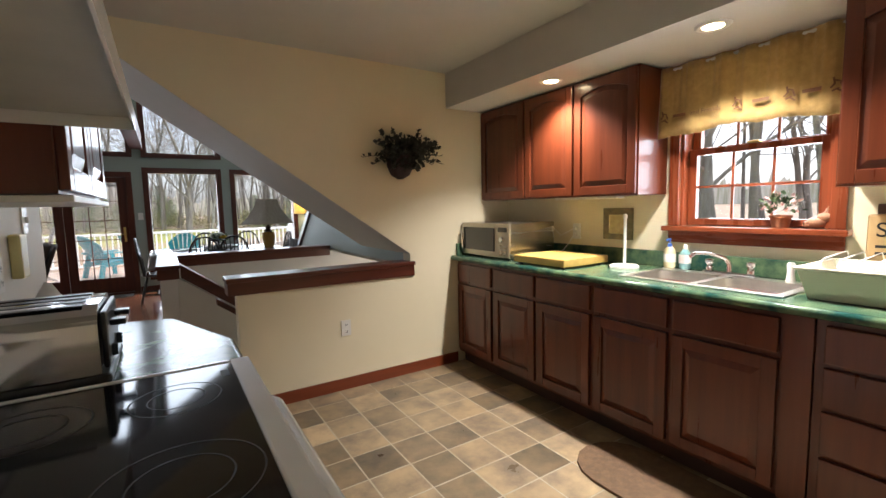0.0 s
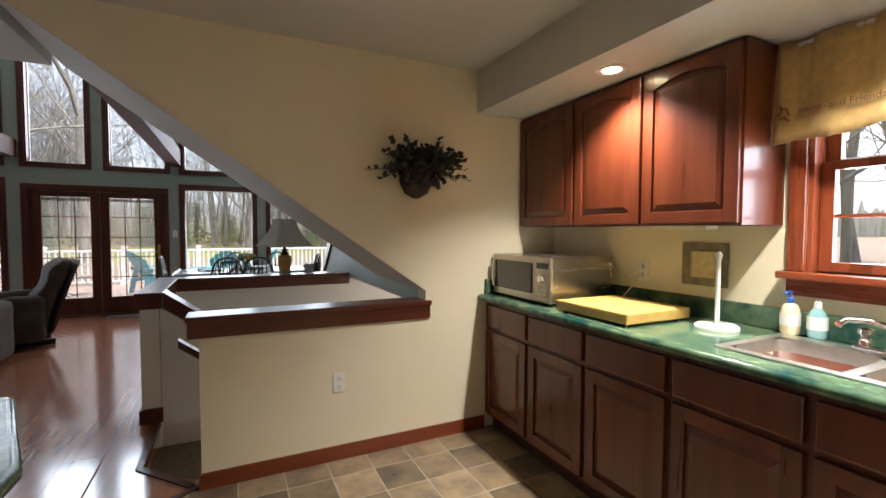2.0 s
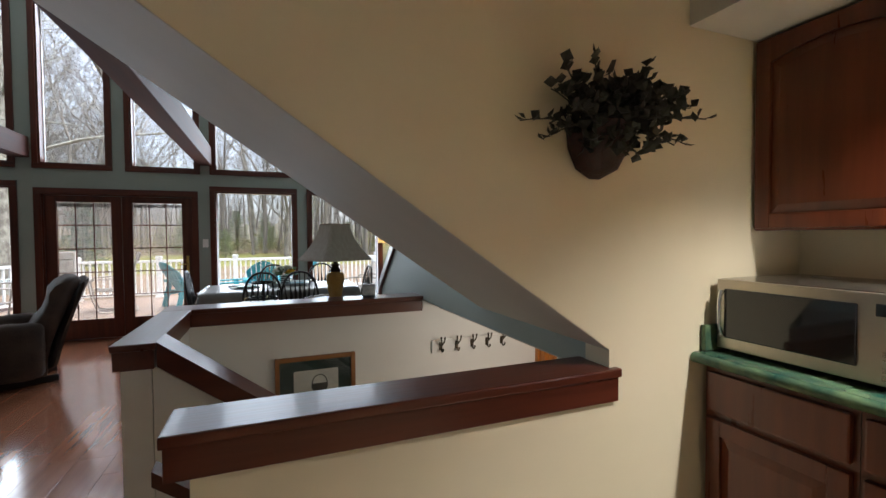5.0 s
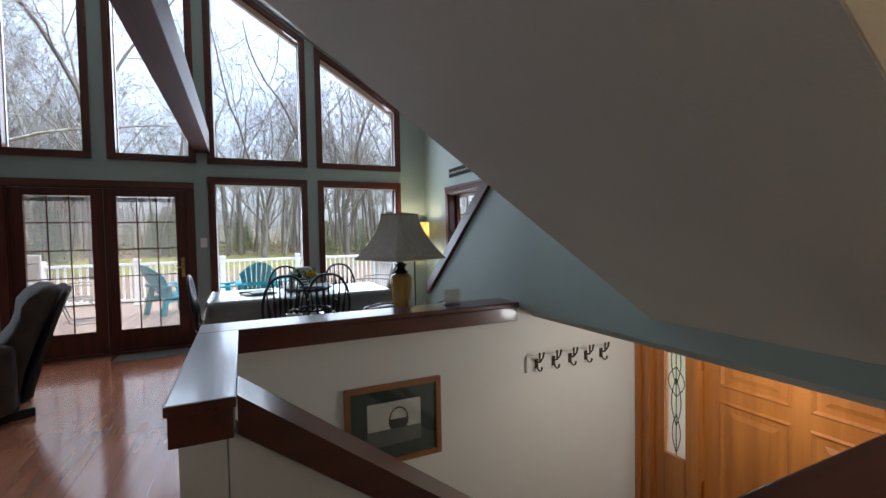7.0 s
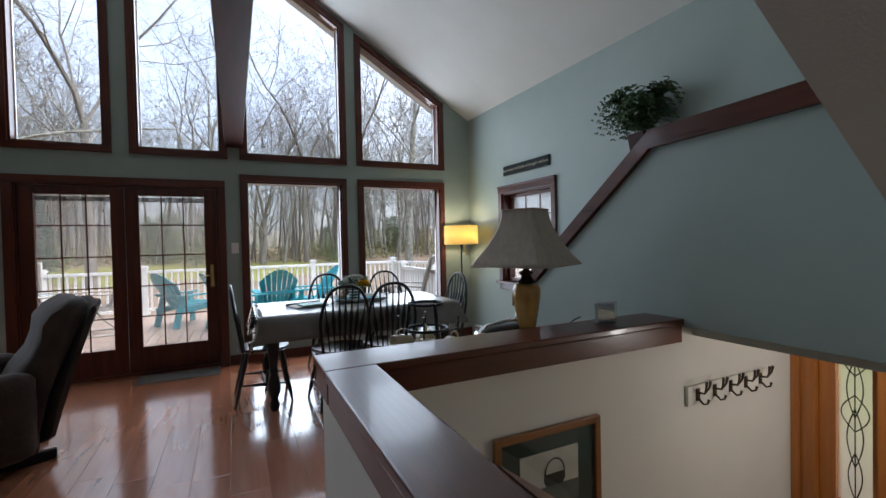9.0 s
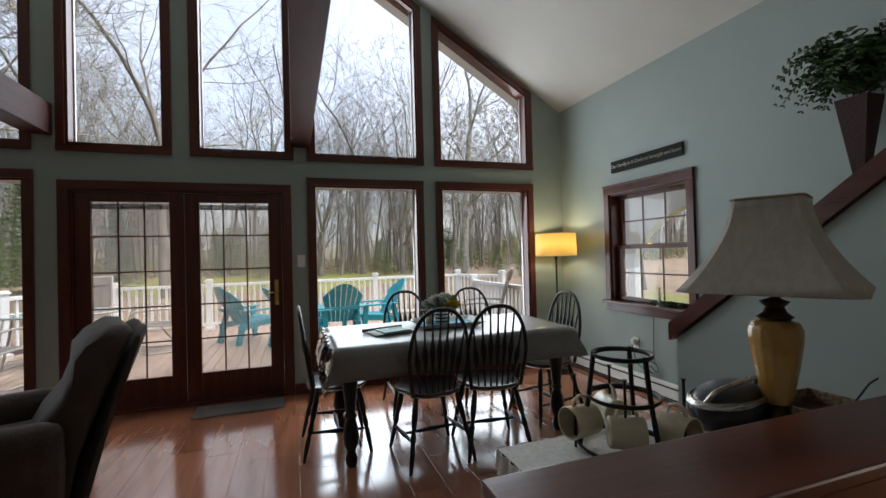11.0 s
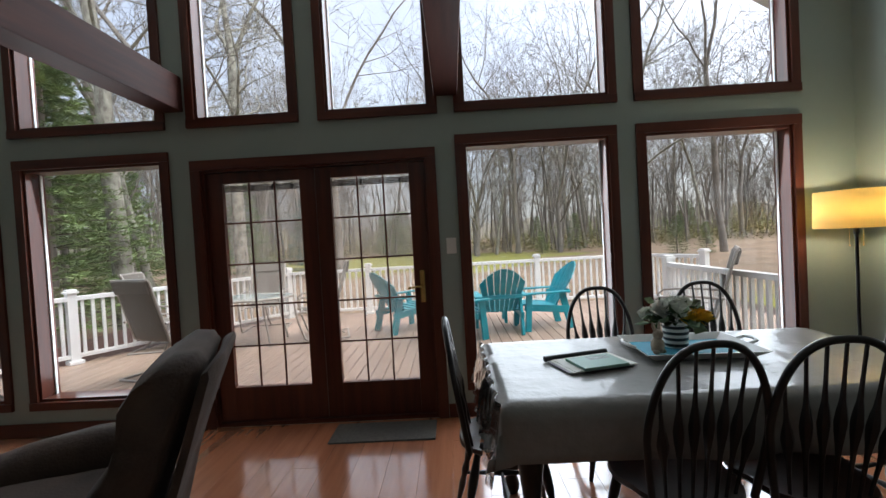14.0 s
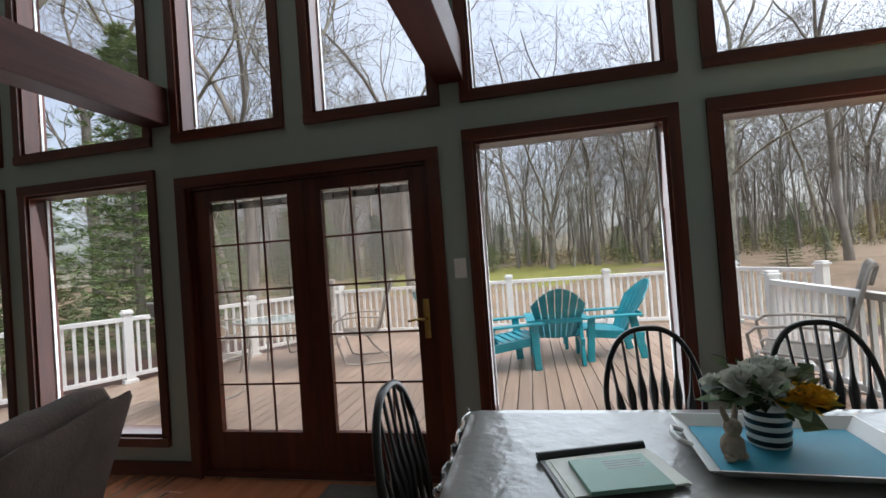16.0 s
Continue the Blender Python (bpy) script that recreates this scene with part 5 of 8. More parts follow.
us = [TX0 - OV + (TX1 - TX0 + 2 * OV) * k / NX for k in range(NX + 1)]
vs_ = [TY0 - OV + (TY1 - TY0 + 2 * OV) * k / NYY for k in range(NYY + 1)]
gridv = [[bm.verts.new(cloth_point(u, v)) for v in vs_] for u in us]
for i in range(NX):
    for j in range(NYY):
        bm.faces.new((gridv[i][j], gridv[i + 1][j], gridv[i + 1][j + 1], gridv[i][j + 1]))
sheet = part("cloth", bm, CLOTH, cloth, "", 80)
so = sheet.modifiers.new("thickness", "SOLIDIFY")
so.thickness, so.offset = 0.003, 1.0
bm = B()
NZ2 = 26
cl = []
for k in range(NZ2 + 1):
    v = TY0 - 0.05 + (TY1 - TY0 + 0.1) * k / NZ2
    row = []
    for j in range(7):
        t = j / 6
        row.append(bm.verts.new((TX0 - 0.025 - 0.05 * t + 0.012 * math.sin(k * 1.9 + t * 2), v, TZ + 0.006 - 0.27 * t)))
    cl.append(row)
for p, q in zip(cl, cl[1:]):
    for j in range(6):
        bm.faces.new((p[j], q[j], q[j + 1], p[j + 1]))
plast = part("plastic_cover", bm, glass_pane("clear_vinyl", (0.95, 0.94, 0.92), 2.5), cloth, "clear plastic cover hanging over the end", 80)
so = plast.modifiers.new("thickness", "SOLIDIFY")
so.thickness = 0.001

ZT = TZ + 0.006
tray = thing("serving_tray", "white tray lined with turquoise paper on the table", "tray", at=pose(1.22, 8.36, ZT, 0, 0, -3))
WHITE_TRAY = material("white_tray", (0.74, 0.74, 0.72), (0.7, 0.7, 0.68), 0.35)
bm = B()
rings = []
for ox, oy, z in ((0.20, 0.145, 0.0), (0.245, 0.185, 0.035), (0.25, 0.19, 0.035), (0.205, 0.15, 0.004)):
    rings.append([bm.verts.new((sx * ox, sy * oy, z)) for sx, sy in ((-1, -1), (1, -1), (1, 1), (-1, 1))])
for p, q in zip(rings, rings[1:]):
    for k in range(4):
        bm.faces.new((p[k], p[(k + 1) % 4], q[(k + 1) % 4], q[k]))
bm.faces.new(rings[0][::-1])
bm.faces.new(rings[-1])
part("dish", bm, WHITE_TRAY, tray)
for s in (-1, 1):
    part("handle", tube(B(), [(s * 0.245, -0.05, 0.035), (s * 0.275, -0.045, 0.045), (s * 0.285, 0, 0.048), (s * 0.275, 0.045, 0.045), (s * 0.245, 0.05, 0.035)], 0.007), WHITE_TRAY, tray, "", 40)
part("liner", bx(-0.205, 0.205, -0.15, 0.15, 0.0055, 0.008), material("turquoise_paper", (0.02, 0.28, 0.40), (0.02, 0.24, 0.35), 0.6), tray, "turquoise paper liner")

vase = thing("flower_arrangement", "black and white striped pot with white and yellow silk flowers", "flowers", at=pose(1.19, 8.40, ZT + 0.009))
part("pot", lathe(B(), [(0.046, 0), (0.05, 0.004), (0.056, 0.11), (0.05, 0.11), (0.046, 0.10)], 26), material("white_ceramic", (0.72, 0.71, 0.68), (0.68, 0.67, 0.64), 0.3), vase, "", 40)
for k in range(4):
    z = 0.008 + k * 0.027
    r = 0.0508 + 0.006 * z / 0.11
    part("stripe", lathe(B(), [(r, z), (r + 0.0009, z + 0.001), (r + 0.0016, z + 0.013), (r + 0.0008, z + 0.0135)], 26, cap=False), BLACK_PLASTIC, vase, "", 40)
bm = B()
for k in range(120):
    d = Vector((rl.uniform(-1, 1), rl.uniform(-1, 1), rl.uniform(-0.15, 0.9))).normalized()
    leaf(bm, Vector((0, 0, 0.125)) + d * rl.uniform(0.02, 0.07), d, rl.uniform(0.035, 0.065), 0.32)
part("leaves", bm, LEAF, vase)


def bloom(at, r, n):
    bm = B()
    for k in range(n):
        t = k / n
        a = k * 2.4
        lift = 1.2 - 1.3 * t
        d = Vector((math.cos(a) * (0.25 + t), math.sin(a) * (0.25 + t), lift)).normalized()
        leaf(bm, Vector(at), d, r * (0.55 + 0.45 * t), 0.55)
    return bm


PETAL_W = material("white_petal", (0.74, 0.75, 0.70), (0.64, 0.66, 0.58), 0.6, scale=20)
PETAL_Y = material("yellow_petal", (0.78, 0.50, 0.03), (0.66, 0.36, 0.02), 0.6, scale=20)
for p_, r, n, m_ in (((-0.035, -0.02, 0.17), 0.10, 46, PETAL_W), ((0.04, 0.05, 0.18), 0.085, 38, PETAL_W), ((-0.10, 0.04, 0.15), 0.06, 26, PETAL_W), ((0.065, -0.07, 0.14), 0.078, 44, PETAL_Y), ((0.13, 0.0, 0.13), 0.05, 24, PETAL_W)):
    part("flower", bloom(p_, r, n), m_, vase)
tw = B()
for k in range(5):
    d = Vector((rl.uniform(-1, 1), rl.uniform(-1, 1), 0.7)).normalized()
    tube(tw, [Vector((0, 0, 0.13)) + d * 0.04 * j + Vector((0, 0, 0.006 * j * (j % 2))) for j in range(5)], 0.0012, 4)
part("twigs", tw, SEAT_WOOD, vase)
spray = B()
for k in range(24):
    a = k * 2.4
    at_ = Vector((math.cos(a) * rl.uniform(0.05, 0.12), math.sin(a) * rl.uniform(0.05, 0.12), rl.uniform(0.10, 0.19)))
    leaf(spray, at_, (math.cos(a), math.sin(a), rl.uniform(-0.3, 0.6)), rl.uniform(0.05, 0.085), 0.42)
part("leaves", spray, material("pale_sage_leaf", (0.20, 0.26, 0.13), (0.11, 0.16, 0.08), 0.6, scale=14), vase, "pale sage leaves round the blooms")
fig = B()
for p_, r, sc in (((0, 0, 0.035), 0.035, (0.9, 0.8, 1.1)), ((0, -0.004, 0.085), 0.025, (0.9, 0.9, 0.95)), ((0.018, -0.01, 0.012), 0.015, (1, 1, 0.8)), ((-0.018, -0.01, 0.012), 0.015, (1, 1, 0.8))):
    bmesh.ops.create_icosphere(fig, subdivisions=2, radius=r, matrix=Matrix.Translation(p_) @ Matrix.Diagonal((*sc, 1)))
for s in (-1, 1):
    tube(fig, [(s * 0.01, 0, 0.10), (s * 0.018, 0.004, 0.125), (s * 0.02, 0.006, 0.14)], [0.008, 0.008, 0.003], 6)
whole("tray_figurine", fig, material("weathered_stone", (0.34, 0.29, 0.22), (0.2, 0.17, 0.13), 0.9, scale=30, bump=0.4), "small weathered stone animal figurine on the tray", "figurine", at=pose(1.06, 8.30, ZT + 0.009, 0, 0, 20), smooth=60)
folder = thing("folder", "open black-spined folder of papers on the table", "folder", at=pose(0.735, 8.235, ZT, 0, 0, 16))
part("cover", bx(-0.15, 0.15, -0.10, 0.105, 0.0, 0.006, 0.002), material("grey_card", (0.35, 0.36, 0.38), (0.3, 0.31, 0.33), 0.6), folder)
part("spine", tube(B(), [(-0.155, 0.10, 0.012), (0.155, 0.10, 0.012)], 0.013, 10), BLACK_PLASTIC, folder, "black rounded spine", 40)
for k in range(2):
    part("sheet", bx(-0.14 + 0.012 * k, 0.16 - 0.008 * k, -0.11, 0.08, 0.0065 + 0.0025 * k, 0.0085 + 0.0025 * k), PETAL_W, folder)
book = thing("guest_book", "pale green booklet with printed lines lying on the folder", "book", at=pose(0.755, 8.20, ZT + 0.0115, 0, 0, 14))
part("cover", bx(-0.10, 0.10, -0.085, 0.075, 0.0, 0.012, 0.002), material("sage_cover", (0.20, 0.36, 0.29), (0.17, 0.32, 0.26), 0.5), book)
for k in range(4):
    part("print_line", bx(-0.02, 0.085 - 0.01 * (k % 2), 0.045 - k * 0.012, 0.049 - k * 0.012, 0.0121, 0.0125), SEAT_WOOD, book)

# corner floor lamp
fl = thing("floor_lamp", "lit floor lamp with a mustard drum shade in the corner", "lamp", at=pose(2.80, 9.25, 0))
part("base", lathe(B(), [(0.13, 0), (0.13, 0.012), (0.03, 0.03), (0.012, 0.05)], 28), BLACK_METAL, fl, "", 40)
part("pole", lathe(B(), [(0.010, 0.04), (0.010, 1.2), (0.016, 1.21), (0.016, 1.24), (0.008, 1.25)], 14), BLACK_METAL, fl, "", 40)
SHADE = bpy.data.materials.new("mustard_lampshade")
SHADE.use_nodes = True
sn, sl = SHADE.node_tree.nodes, SHADE.node_tree.links
sp = sn["Principled BSDF"]
sp.inputs["Base Color"].default_value = (0.74, 0.58, 0.28, 1)
sp.inputs["Roughness"].default_value = 0.9
tr, mx = sn.new("ShaderNodeBsdfTranslucent"), sn.new("ShaderNodeMixShader")
tr.inputs[0].default_value = (0.85, 0.68, 0.34, 1)
wv = sn.new("ShaderNodeTexNoise")
wv.inputs["Scale"].default_value = 300
bp = sn.new("ShaderNodeBump")
bp.inputs["Strength"].default_value = 0.15
sl.new(wv.outputs["Fac"], bp.inputs["Height"])
sl.new(bp.outputs[0], sp.inputs["Normal"])
mx.inputs[0].default_value = 0.55
sl.new(sp.outputs[0], mx.inputs[1])
sl.new(tr.outputs[0], mx.inputs[2])
sl.new(mx.outputs[0], sn["Material Output"].inputs[0])
bm = lathe(B(), [(0.218, 1.25), (0.213, 1.49)], 40, cap=False)
shade = part("shade", bm, SHADE, fl, "mustard fabric drum shade", 60)
so = shade.modifiers.new("thickness", "SOLIDIFY")
so.thickness = 0.002
sp_ = B()
for k in range(3):
    a = 2.1 * k
    tube(sp_, [(0, 0, 1.245), (0.212 * math.cos(a), 0.212 * math.sin(a), 1.265)], 0.0025, 5)
part("spider", sp_, BLACK_METAL, fl)
bulb = part("bulb", lathe(B(), [(0.012, 1.25), (0.018, 1.275), (0.03, 1.31), (0.028, 1.34), (0.012, 1.36)], 16), glow("bulb_glow", (1.0, 0.82, 0.5), 6.0), fl, "", 40)
for s in (-1, 1):
    part("pull_chain", tube(B(), [(s * 0.045, 0, 1.25), (s * 0.045, 0, 1.14), (s * 0.045, 0, 1.13)], [0.002, 0.002, 0.006], 6), BRASS, fl)
d = bpy.data.lights.new("floor_lamp_bulb", "POINT")
d.energy, d.color, d.shadow_soft_size = CORNER, (1.0, 0.84, 0.55), 0.035
new("floor_lamp_bulb", d).location = (2.80, 9.25, 1.385)

# sign, heater, outlet with cord, sill candle
sign = thing("wall_sign", "long black wooden sign with cream lettering above the window", "sign")
part("board", bx(XR - 0.02, XR - 0.001, 7.86, 8.70, 2.055, 2.165, 0.004), material("black_sign_paint", (0.02, 0.022, 0.02), (0.014, 0.015, 0.014), 0.7, spec=0.12), sign)
lettering("lettering", "Our Family Is A Circle of Strength and Love", 0.046, pose(XR - 0.022, 8.28, 2.11, 90, 0, -90), material("cream_paint", (0.42, 0.38, 0.28), (0.36, 0.32, 0.23), 0.6), sign)
heater = thing("baseboard_heater", "white electric baseboard heater along the dining room wall", "heater")
part("cover", bx(XR - 0.055, XR - 0.002, 5.95, 9.40, 0.03, 0.16, 0.008), WHITE_PLASTIC, heater)
part("grille", bx(XR - 0.058, XR - 0.05, 5.97, 9.38, 0.125, 0.138), BLACK_PLASTIC, heater)
part("grille", bx(XR - 0.058, XR - 0.05, 5.97, 9.38, 0.032, 0.045), BLACK_PLASTIC, heater)
po = outlet("wall_outlet", "white double wall outlet with a black adapter below the window", pose(XR, 8.45, 0.42, 0, 0, -90))
part("adapter", bx(-0.02, 0.02, -0.05, -0.0095, -0.005, 0.045, 0.004), WHITE_PLASTIC, po)
cd = tube(B(), [(XR - 0.045, 8.45, 0.41), (XR - 0.03, 8.44, 0.30), (XR - 0.03, 8.40, 0.24), (XR - 0.03, 8.33, 0.21), (XR - 0.03, 8.25, 0.26), (XR - 0.03, 8.20, 0.22)], 0.004, 6)
for k in range(3):
    tube(cd, [(XR - 0.02 - 0.008 * k, 8.24 + (0.06 + 0.01 * k) * math.cos(t), 0.25 + 0.05 * math.sin(t)) for t in (2 * math.pi * j / 14 for j in range(14))], 0.003, 5, closed=True)
tube(cd, [(XR - 0.02, 8.22, 0.29), (XR - 0.012, 8.23, 0.45), (XR - 0.012, 8.22, 0.70)], 0.003, 5)
whole("power_cord", cd, BLACK_PLASTIC, "black power cord coiled against the wall", "power cord", smooth=40)
cand = thing("sill_candle", "electric candle with greenery lying on the window sill", "candle", at=pose(XR + 0.0, 8.16, DWIN[2]))
part("stick", lathe(B(), [(0.03, 0), (0.03, 0.008), (0.012, 0.012), (0.011, 0.13)], 14), PETAL_W, cand, "", 40)
part("flame", lathe(B(), [(0.006, 0.13), (0.009, 0.145), (0.002, 0.165)], 10), BRASS, cand, "", 40)
bm = B()
for k in range(90):
    p_ = Vector((rl.uniform(-0.03, 0.05), rl.uniform(-0.22, 0.12), rl.uniform(0.004, 0.03)))
    leaf(bm, p_, (rl.uniform(-1, 1), rl.uniform(-1, 1), rl.uniform(0, 0.5)), rl.uniform(0.03, 0.05), 0.2)
part("greenery", bm, LEAF, cand)
outlet("light_switch", "white light switch beside the garden door", pose(0.175, YG, 1.27), False)

# fern in a cone planter on the wall above the stairs
fern = thing("wall_planter", "dark cone wall planter with a green fern and curled twigs", "wall plant", at=pose(2.99, 6.64, 1.66))
bm = B()
bmesh.ops.create_cone(bm, segments=4, radius1=0.035, radius2=0.105, depth=0.42, cap_ends=True, matrix=Matrix.Translation((0, 0, 0.21)) @ Matrix.Rotation(radians(45), 4, "Z"))
part("cone", bm, material("dark_red_wicker", (0.05, 0.015, 0.012), (0.03, 0.009, 0.008), 0.8, scale=60, bump=0.4), fern)
bm, tw = B(), B()
for k in range(70):
    a = rl.uniform(0, 2 * math.pi)
    out = Vector((math.cos(a) * 0.55 - 0.25, math.sin(a) * 1.1, 0))
    L = rl.uniform(0.16, 0.36)
    lift_ = rl.uniform(0.18, 0.42)
    prev = Vector((0, 0, 0.42))
    for j in range(12):
        t = (j + 1) / 12
        p_ = Vector((0, 0, 0.42)) + out * L * t + Vector((0, 0, lift_ * math.sin(2.0 * t) - 0.16 * t * t))
        p_.x = min(p_.x, 0.10)
        dd = (p_ - prev).normalized()
        side_ = dd.cross(Vector((0, 0, 1))).normalized()
        for s in (-1, 1):
            leaf(bm, p_, side_ * s + dd * 0.5 + Vector((0, 0, -0.15)), 0.085 * (1.1 - 0.7 * t), 0.2)
        prev = p_
part("fronds", bm, LEAF, fern, "green fern fronds")
for k in range(5):
    y = -0.25 + 0.1 * k
    pts = [Vector((-0.02, 0.2 * y, 0.42)), Vector((-0.04, y * 0.7, 0.58)), Vector((-0.05, y, 0.68))]
    for j in range(16):
        t = j * 0.8
        pts.append(Vector((-0.05 + 0.012 * math.sin(t), y + 0.022 * math.cos(t), 0.69 + 0.005 * j)))
    tube(tw, pts, 0.004, 5)
part("twigs", tw, SEAT_WOOD, fern, "dark curled twigs")

# console behind the half wall, with its lamp and clutter
con = thing("console_table", "dark wooden console table under a white lace runner", "table")
CX0, CX1, CY0, CY1, CZ = 0.65, 1.95, 5.90, 6.30, 0.74
part("top", bx(CX0, CX1, CY0, CY1, CZ - 0.03, CZ, 0.005), SEAT_WOOD, con)
for x in (CX0 + 0.04, CX1 - 0.04):
    for y in (CY0 + 0.04, CY1 - 0.04):
        part("leg", bx(x - 0.025, x + 0.025, y - 0.025, y + 0.025, 0.0, CZ - 0.031, 0.004), SEAT_WOOD, con)
part("drawer_front", bx(CX0 + 0.07, CX1 - 0.07, CY1 - 0.03, CY1 - 0.012, CZ - 0.15, CZ - 0.032, 0.004), SEAT_WOOD, con)
run = thing("lace_runner", "white lace runner with a ruffled edge on the console", "runner")
LACE = material("white_lace", (0.70, 0.67, 0.62), (0.58, 0.55, 0.5), 0.9, scale=60, bump=0.4, fine=200)
part("cloth", bx(CX0 - 0.004, CX1 - 0.35, CY0 + 0.03, CY1 + 0.004, CZ + 0.001, CZ + 0.004), LACE, run)
bm = B()
prev = None
for k in range(81):
    x = CX0 - 0.006 + (CX1 - 0.35 - CX0) * k / 80
    q = [bm.verts.new((x, CY1 + 0.008 + 0.006 * math.sin(k * 1.1), CZ + 0.004)), bm.verts.new((x, CY1 + 0.014 + 0.012 * math.sin(k * 1.1), CZ - 0.045))]
    if prev:
        bm.faces.new((prev[0], q[0], q[1], prev[1]))
    prev = q
prev = None
for k in range(41):
    y = CY0 + 0.03 + (CY1 - CY0 - 0.03) * k / 40
    q = [bm.verts.new((CX0 - 0.010 - 0.006 * math.sin(k * 1.1), y, CZ + 0.004)), bm.verts.new((CX0 - 0.016 - 0.012 * math.sin(k * 1.1), y, CZ - 0.045))]
    if prev:
        bm.faces.new((prev[0], q[0], q[1], prev[1]))
    prev = q
ruf = part("ruffle", bm, LACE, run)
so = ruf.modifiers.new("thickness", "SOLIDIFY")
so.thickness = 0.002

tl_ = thing("table_lamp", "amber ribbed ceramic table lamp with a flared square shade, off", "lamp", at=pose(1.505, 6.11, CZ))
part("base", lathe(B(), [(0.07, 0), (0.07, 0.012), (0.045, 0.03), (0.035, 0.06), (0.04, 0.075)], 24), material("bronze_fitting", (0.06, 0.035, 0.02), (0.04, 0.024, 0.014), 0.35, 0.7), tl_, "", 40)
AMBER = material("amber_ceramic", (0.52, 0.30, 0.07), (0.40, 0.21, 0.045), 0.22, scale=10, coat=0.5)
part("body", lathe(B(), [(0.035, 0.075), (0.045, 0.10), (0.062, 0.18), (0.074, 0.25), (0.076, 0.285), (0.066, 0.305), (0.035, 0.315)], 60, wave=lambda a: 1 + 0.045 * abs(math.cos(a * 8))), AMBER, tl_, "amber ribbed ceramic body", 60)
part("collar", lathe(B(), [(0.045, 0.315), (0.055, 0.322), (0.035, 0.335), (0.028, 0.35), (0.045, 0.365), (0.018, 0.375), (0.014, 0.42)], 22), material("bronze_collar", (0.06, 0.035, 0.02), (0.04, 0.024, 0.014), 0.35, 0.7), tl_, "", 40)
bm = B()
rings = []
for k in range(11):
    t = k / 10
    h = 0.10 + (0.245 - 0.10) * (1 - t) ** 1.7
    z = 0.40 + 0.26 * t
    c = 0.16
    pts = [(-h + c * h, -h), (h - c * h, -h), (h, -h + c * h), (h, h - c * h), (h - c * h, h), (-h + c * h, h), (-h, h - c * h), (-h, -h + c * h)]
    rings.append([bm.verts.new((x, y, z)) for x, y in pts])
for p, q in zip(rings, rings[1:]):
    for k in range(8):
        bm.faces.new((p[k], p[(k + 1) % 8], q[(k + 1) % 8], q[k]))
LINEN = material("grey_linen_shade", (0.42, 0.37, 0.31), (0.36, 0.31, 0.26), 0.9, scale=40, stretch=(1, 1, 0.15), bump=0.3, fine=300)
sh = part("shade", bm, LINEN, tl_, "grey-beige flared square linen shade", 30)
so = sh.modifiers.new("thickness", "SOLIDIFY")
so.thickness = 0.003
ed = B()
tube(ed, [v for v in [(x, y, 0.66) for x, y in ((-0.084, -0.10), (0.084, -0.10), (0.10, -0.084), (0.10, 0.084), (0.084, 0.10), (-0.084, 0.10), (-0.10, 0.084), (-0.10, -0.084))]], 0.004, 6, closed=True)
part("trim_band", ed, material("tan_braid", (0.33, 0.25, 0.17), (0.27, 0.2, 0.13), 0.8), tl_)
tl_.rotation_euler.z = radians(25)
tl_.scale = (0.9, 0.9, 1.07)

rack = thing("mug_rack", "black iron ring rack standing on the console runner", "mug rack", at=pose(0.975, 6.17, CZ + 0.005))
for z, r in ((0.012, 0.125), (0.145, 0.095), (0.262, 0.078)):
    part("ring", tube(B(), [(r * math.cos(t), r * math.sin(t), z) for t in (2 * math.pi * j / 28 for j in range(28))], 0.008, 8, closed=True, flat=0.6), BLACK_METAL, rack, "", 50)
for a in (0.6, 2.7, 4.8):
    ca, sa = math.cos(a), math.sin(a)
    part("upright", tube(B(), [(0.122 * ca, 0.122 * sa, 0.01), (0.094 * ca, 0.094 * sa, 0.145), (0.078 * ca, 0.078 * sa, 0.27)], 0.007, 7), BLACK_METAL, rack, "", 50)
GLAZE = material("cream_glaze", (0.52, 0.45, 0.31), (0.46, 0.39, 0.26), 0.25, scale=14, coat=0.3)
for x, y, z, turn_ in ((-0.105, 0.05, 0.075, 185), (0.10, -0.085, 0.066, -80), (-0.03, -0.04, 0.063, 330), (0.03, 0.085, 0.075, 75)):
    part("hook", tube(B(), [(x * 1.15, y * 1.15, 0.0), (x * 1.15, y * 1.15, 0.20), (x * 1.15, y * 1.15, 0.207)], [0.004, 0.004, 0.008], 7), BLACK_METAL, rack, "", 50)
    mug = thing("mug", "cream glazed mug hanging sideways on the iron rack", "mug", "cream mugs on the rack", at=pose(0.975 + x, 6.17 + y, CZ + 0.005 + z, 0, 90, turn_))
    part("cup", lathe(B(), [(0.001, -0.046), (0.036, -0.047), (0.042, -0.042), (0.046, 0.046), (0.0445, 0.048), (0.042, 0.046), (0.038, -0.038), (0.001, -0.040)], 24), GLAZE, mug, "", 40)
    part("handle", tube(B(), [(-0.042, 0, 0.030), (-0.062, 0, 0.026), (-0.072, 0, 0.004), (-0.064, 0, -0.018), (-0.041, 0, -0.026)], 0.006, 7, flat=0.7), GLAZE, mug, "", 50)

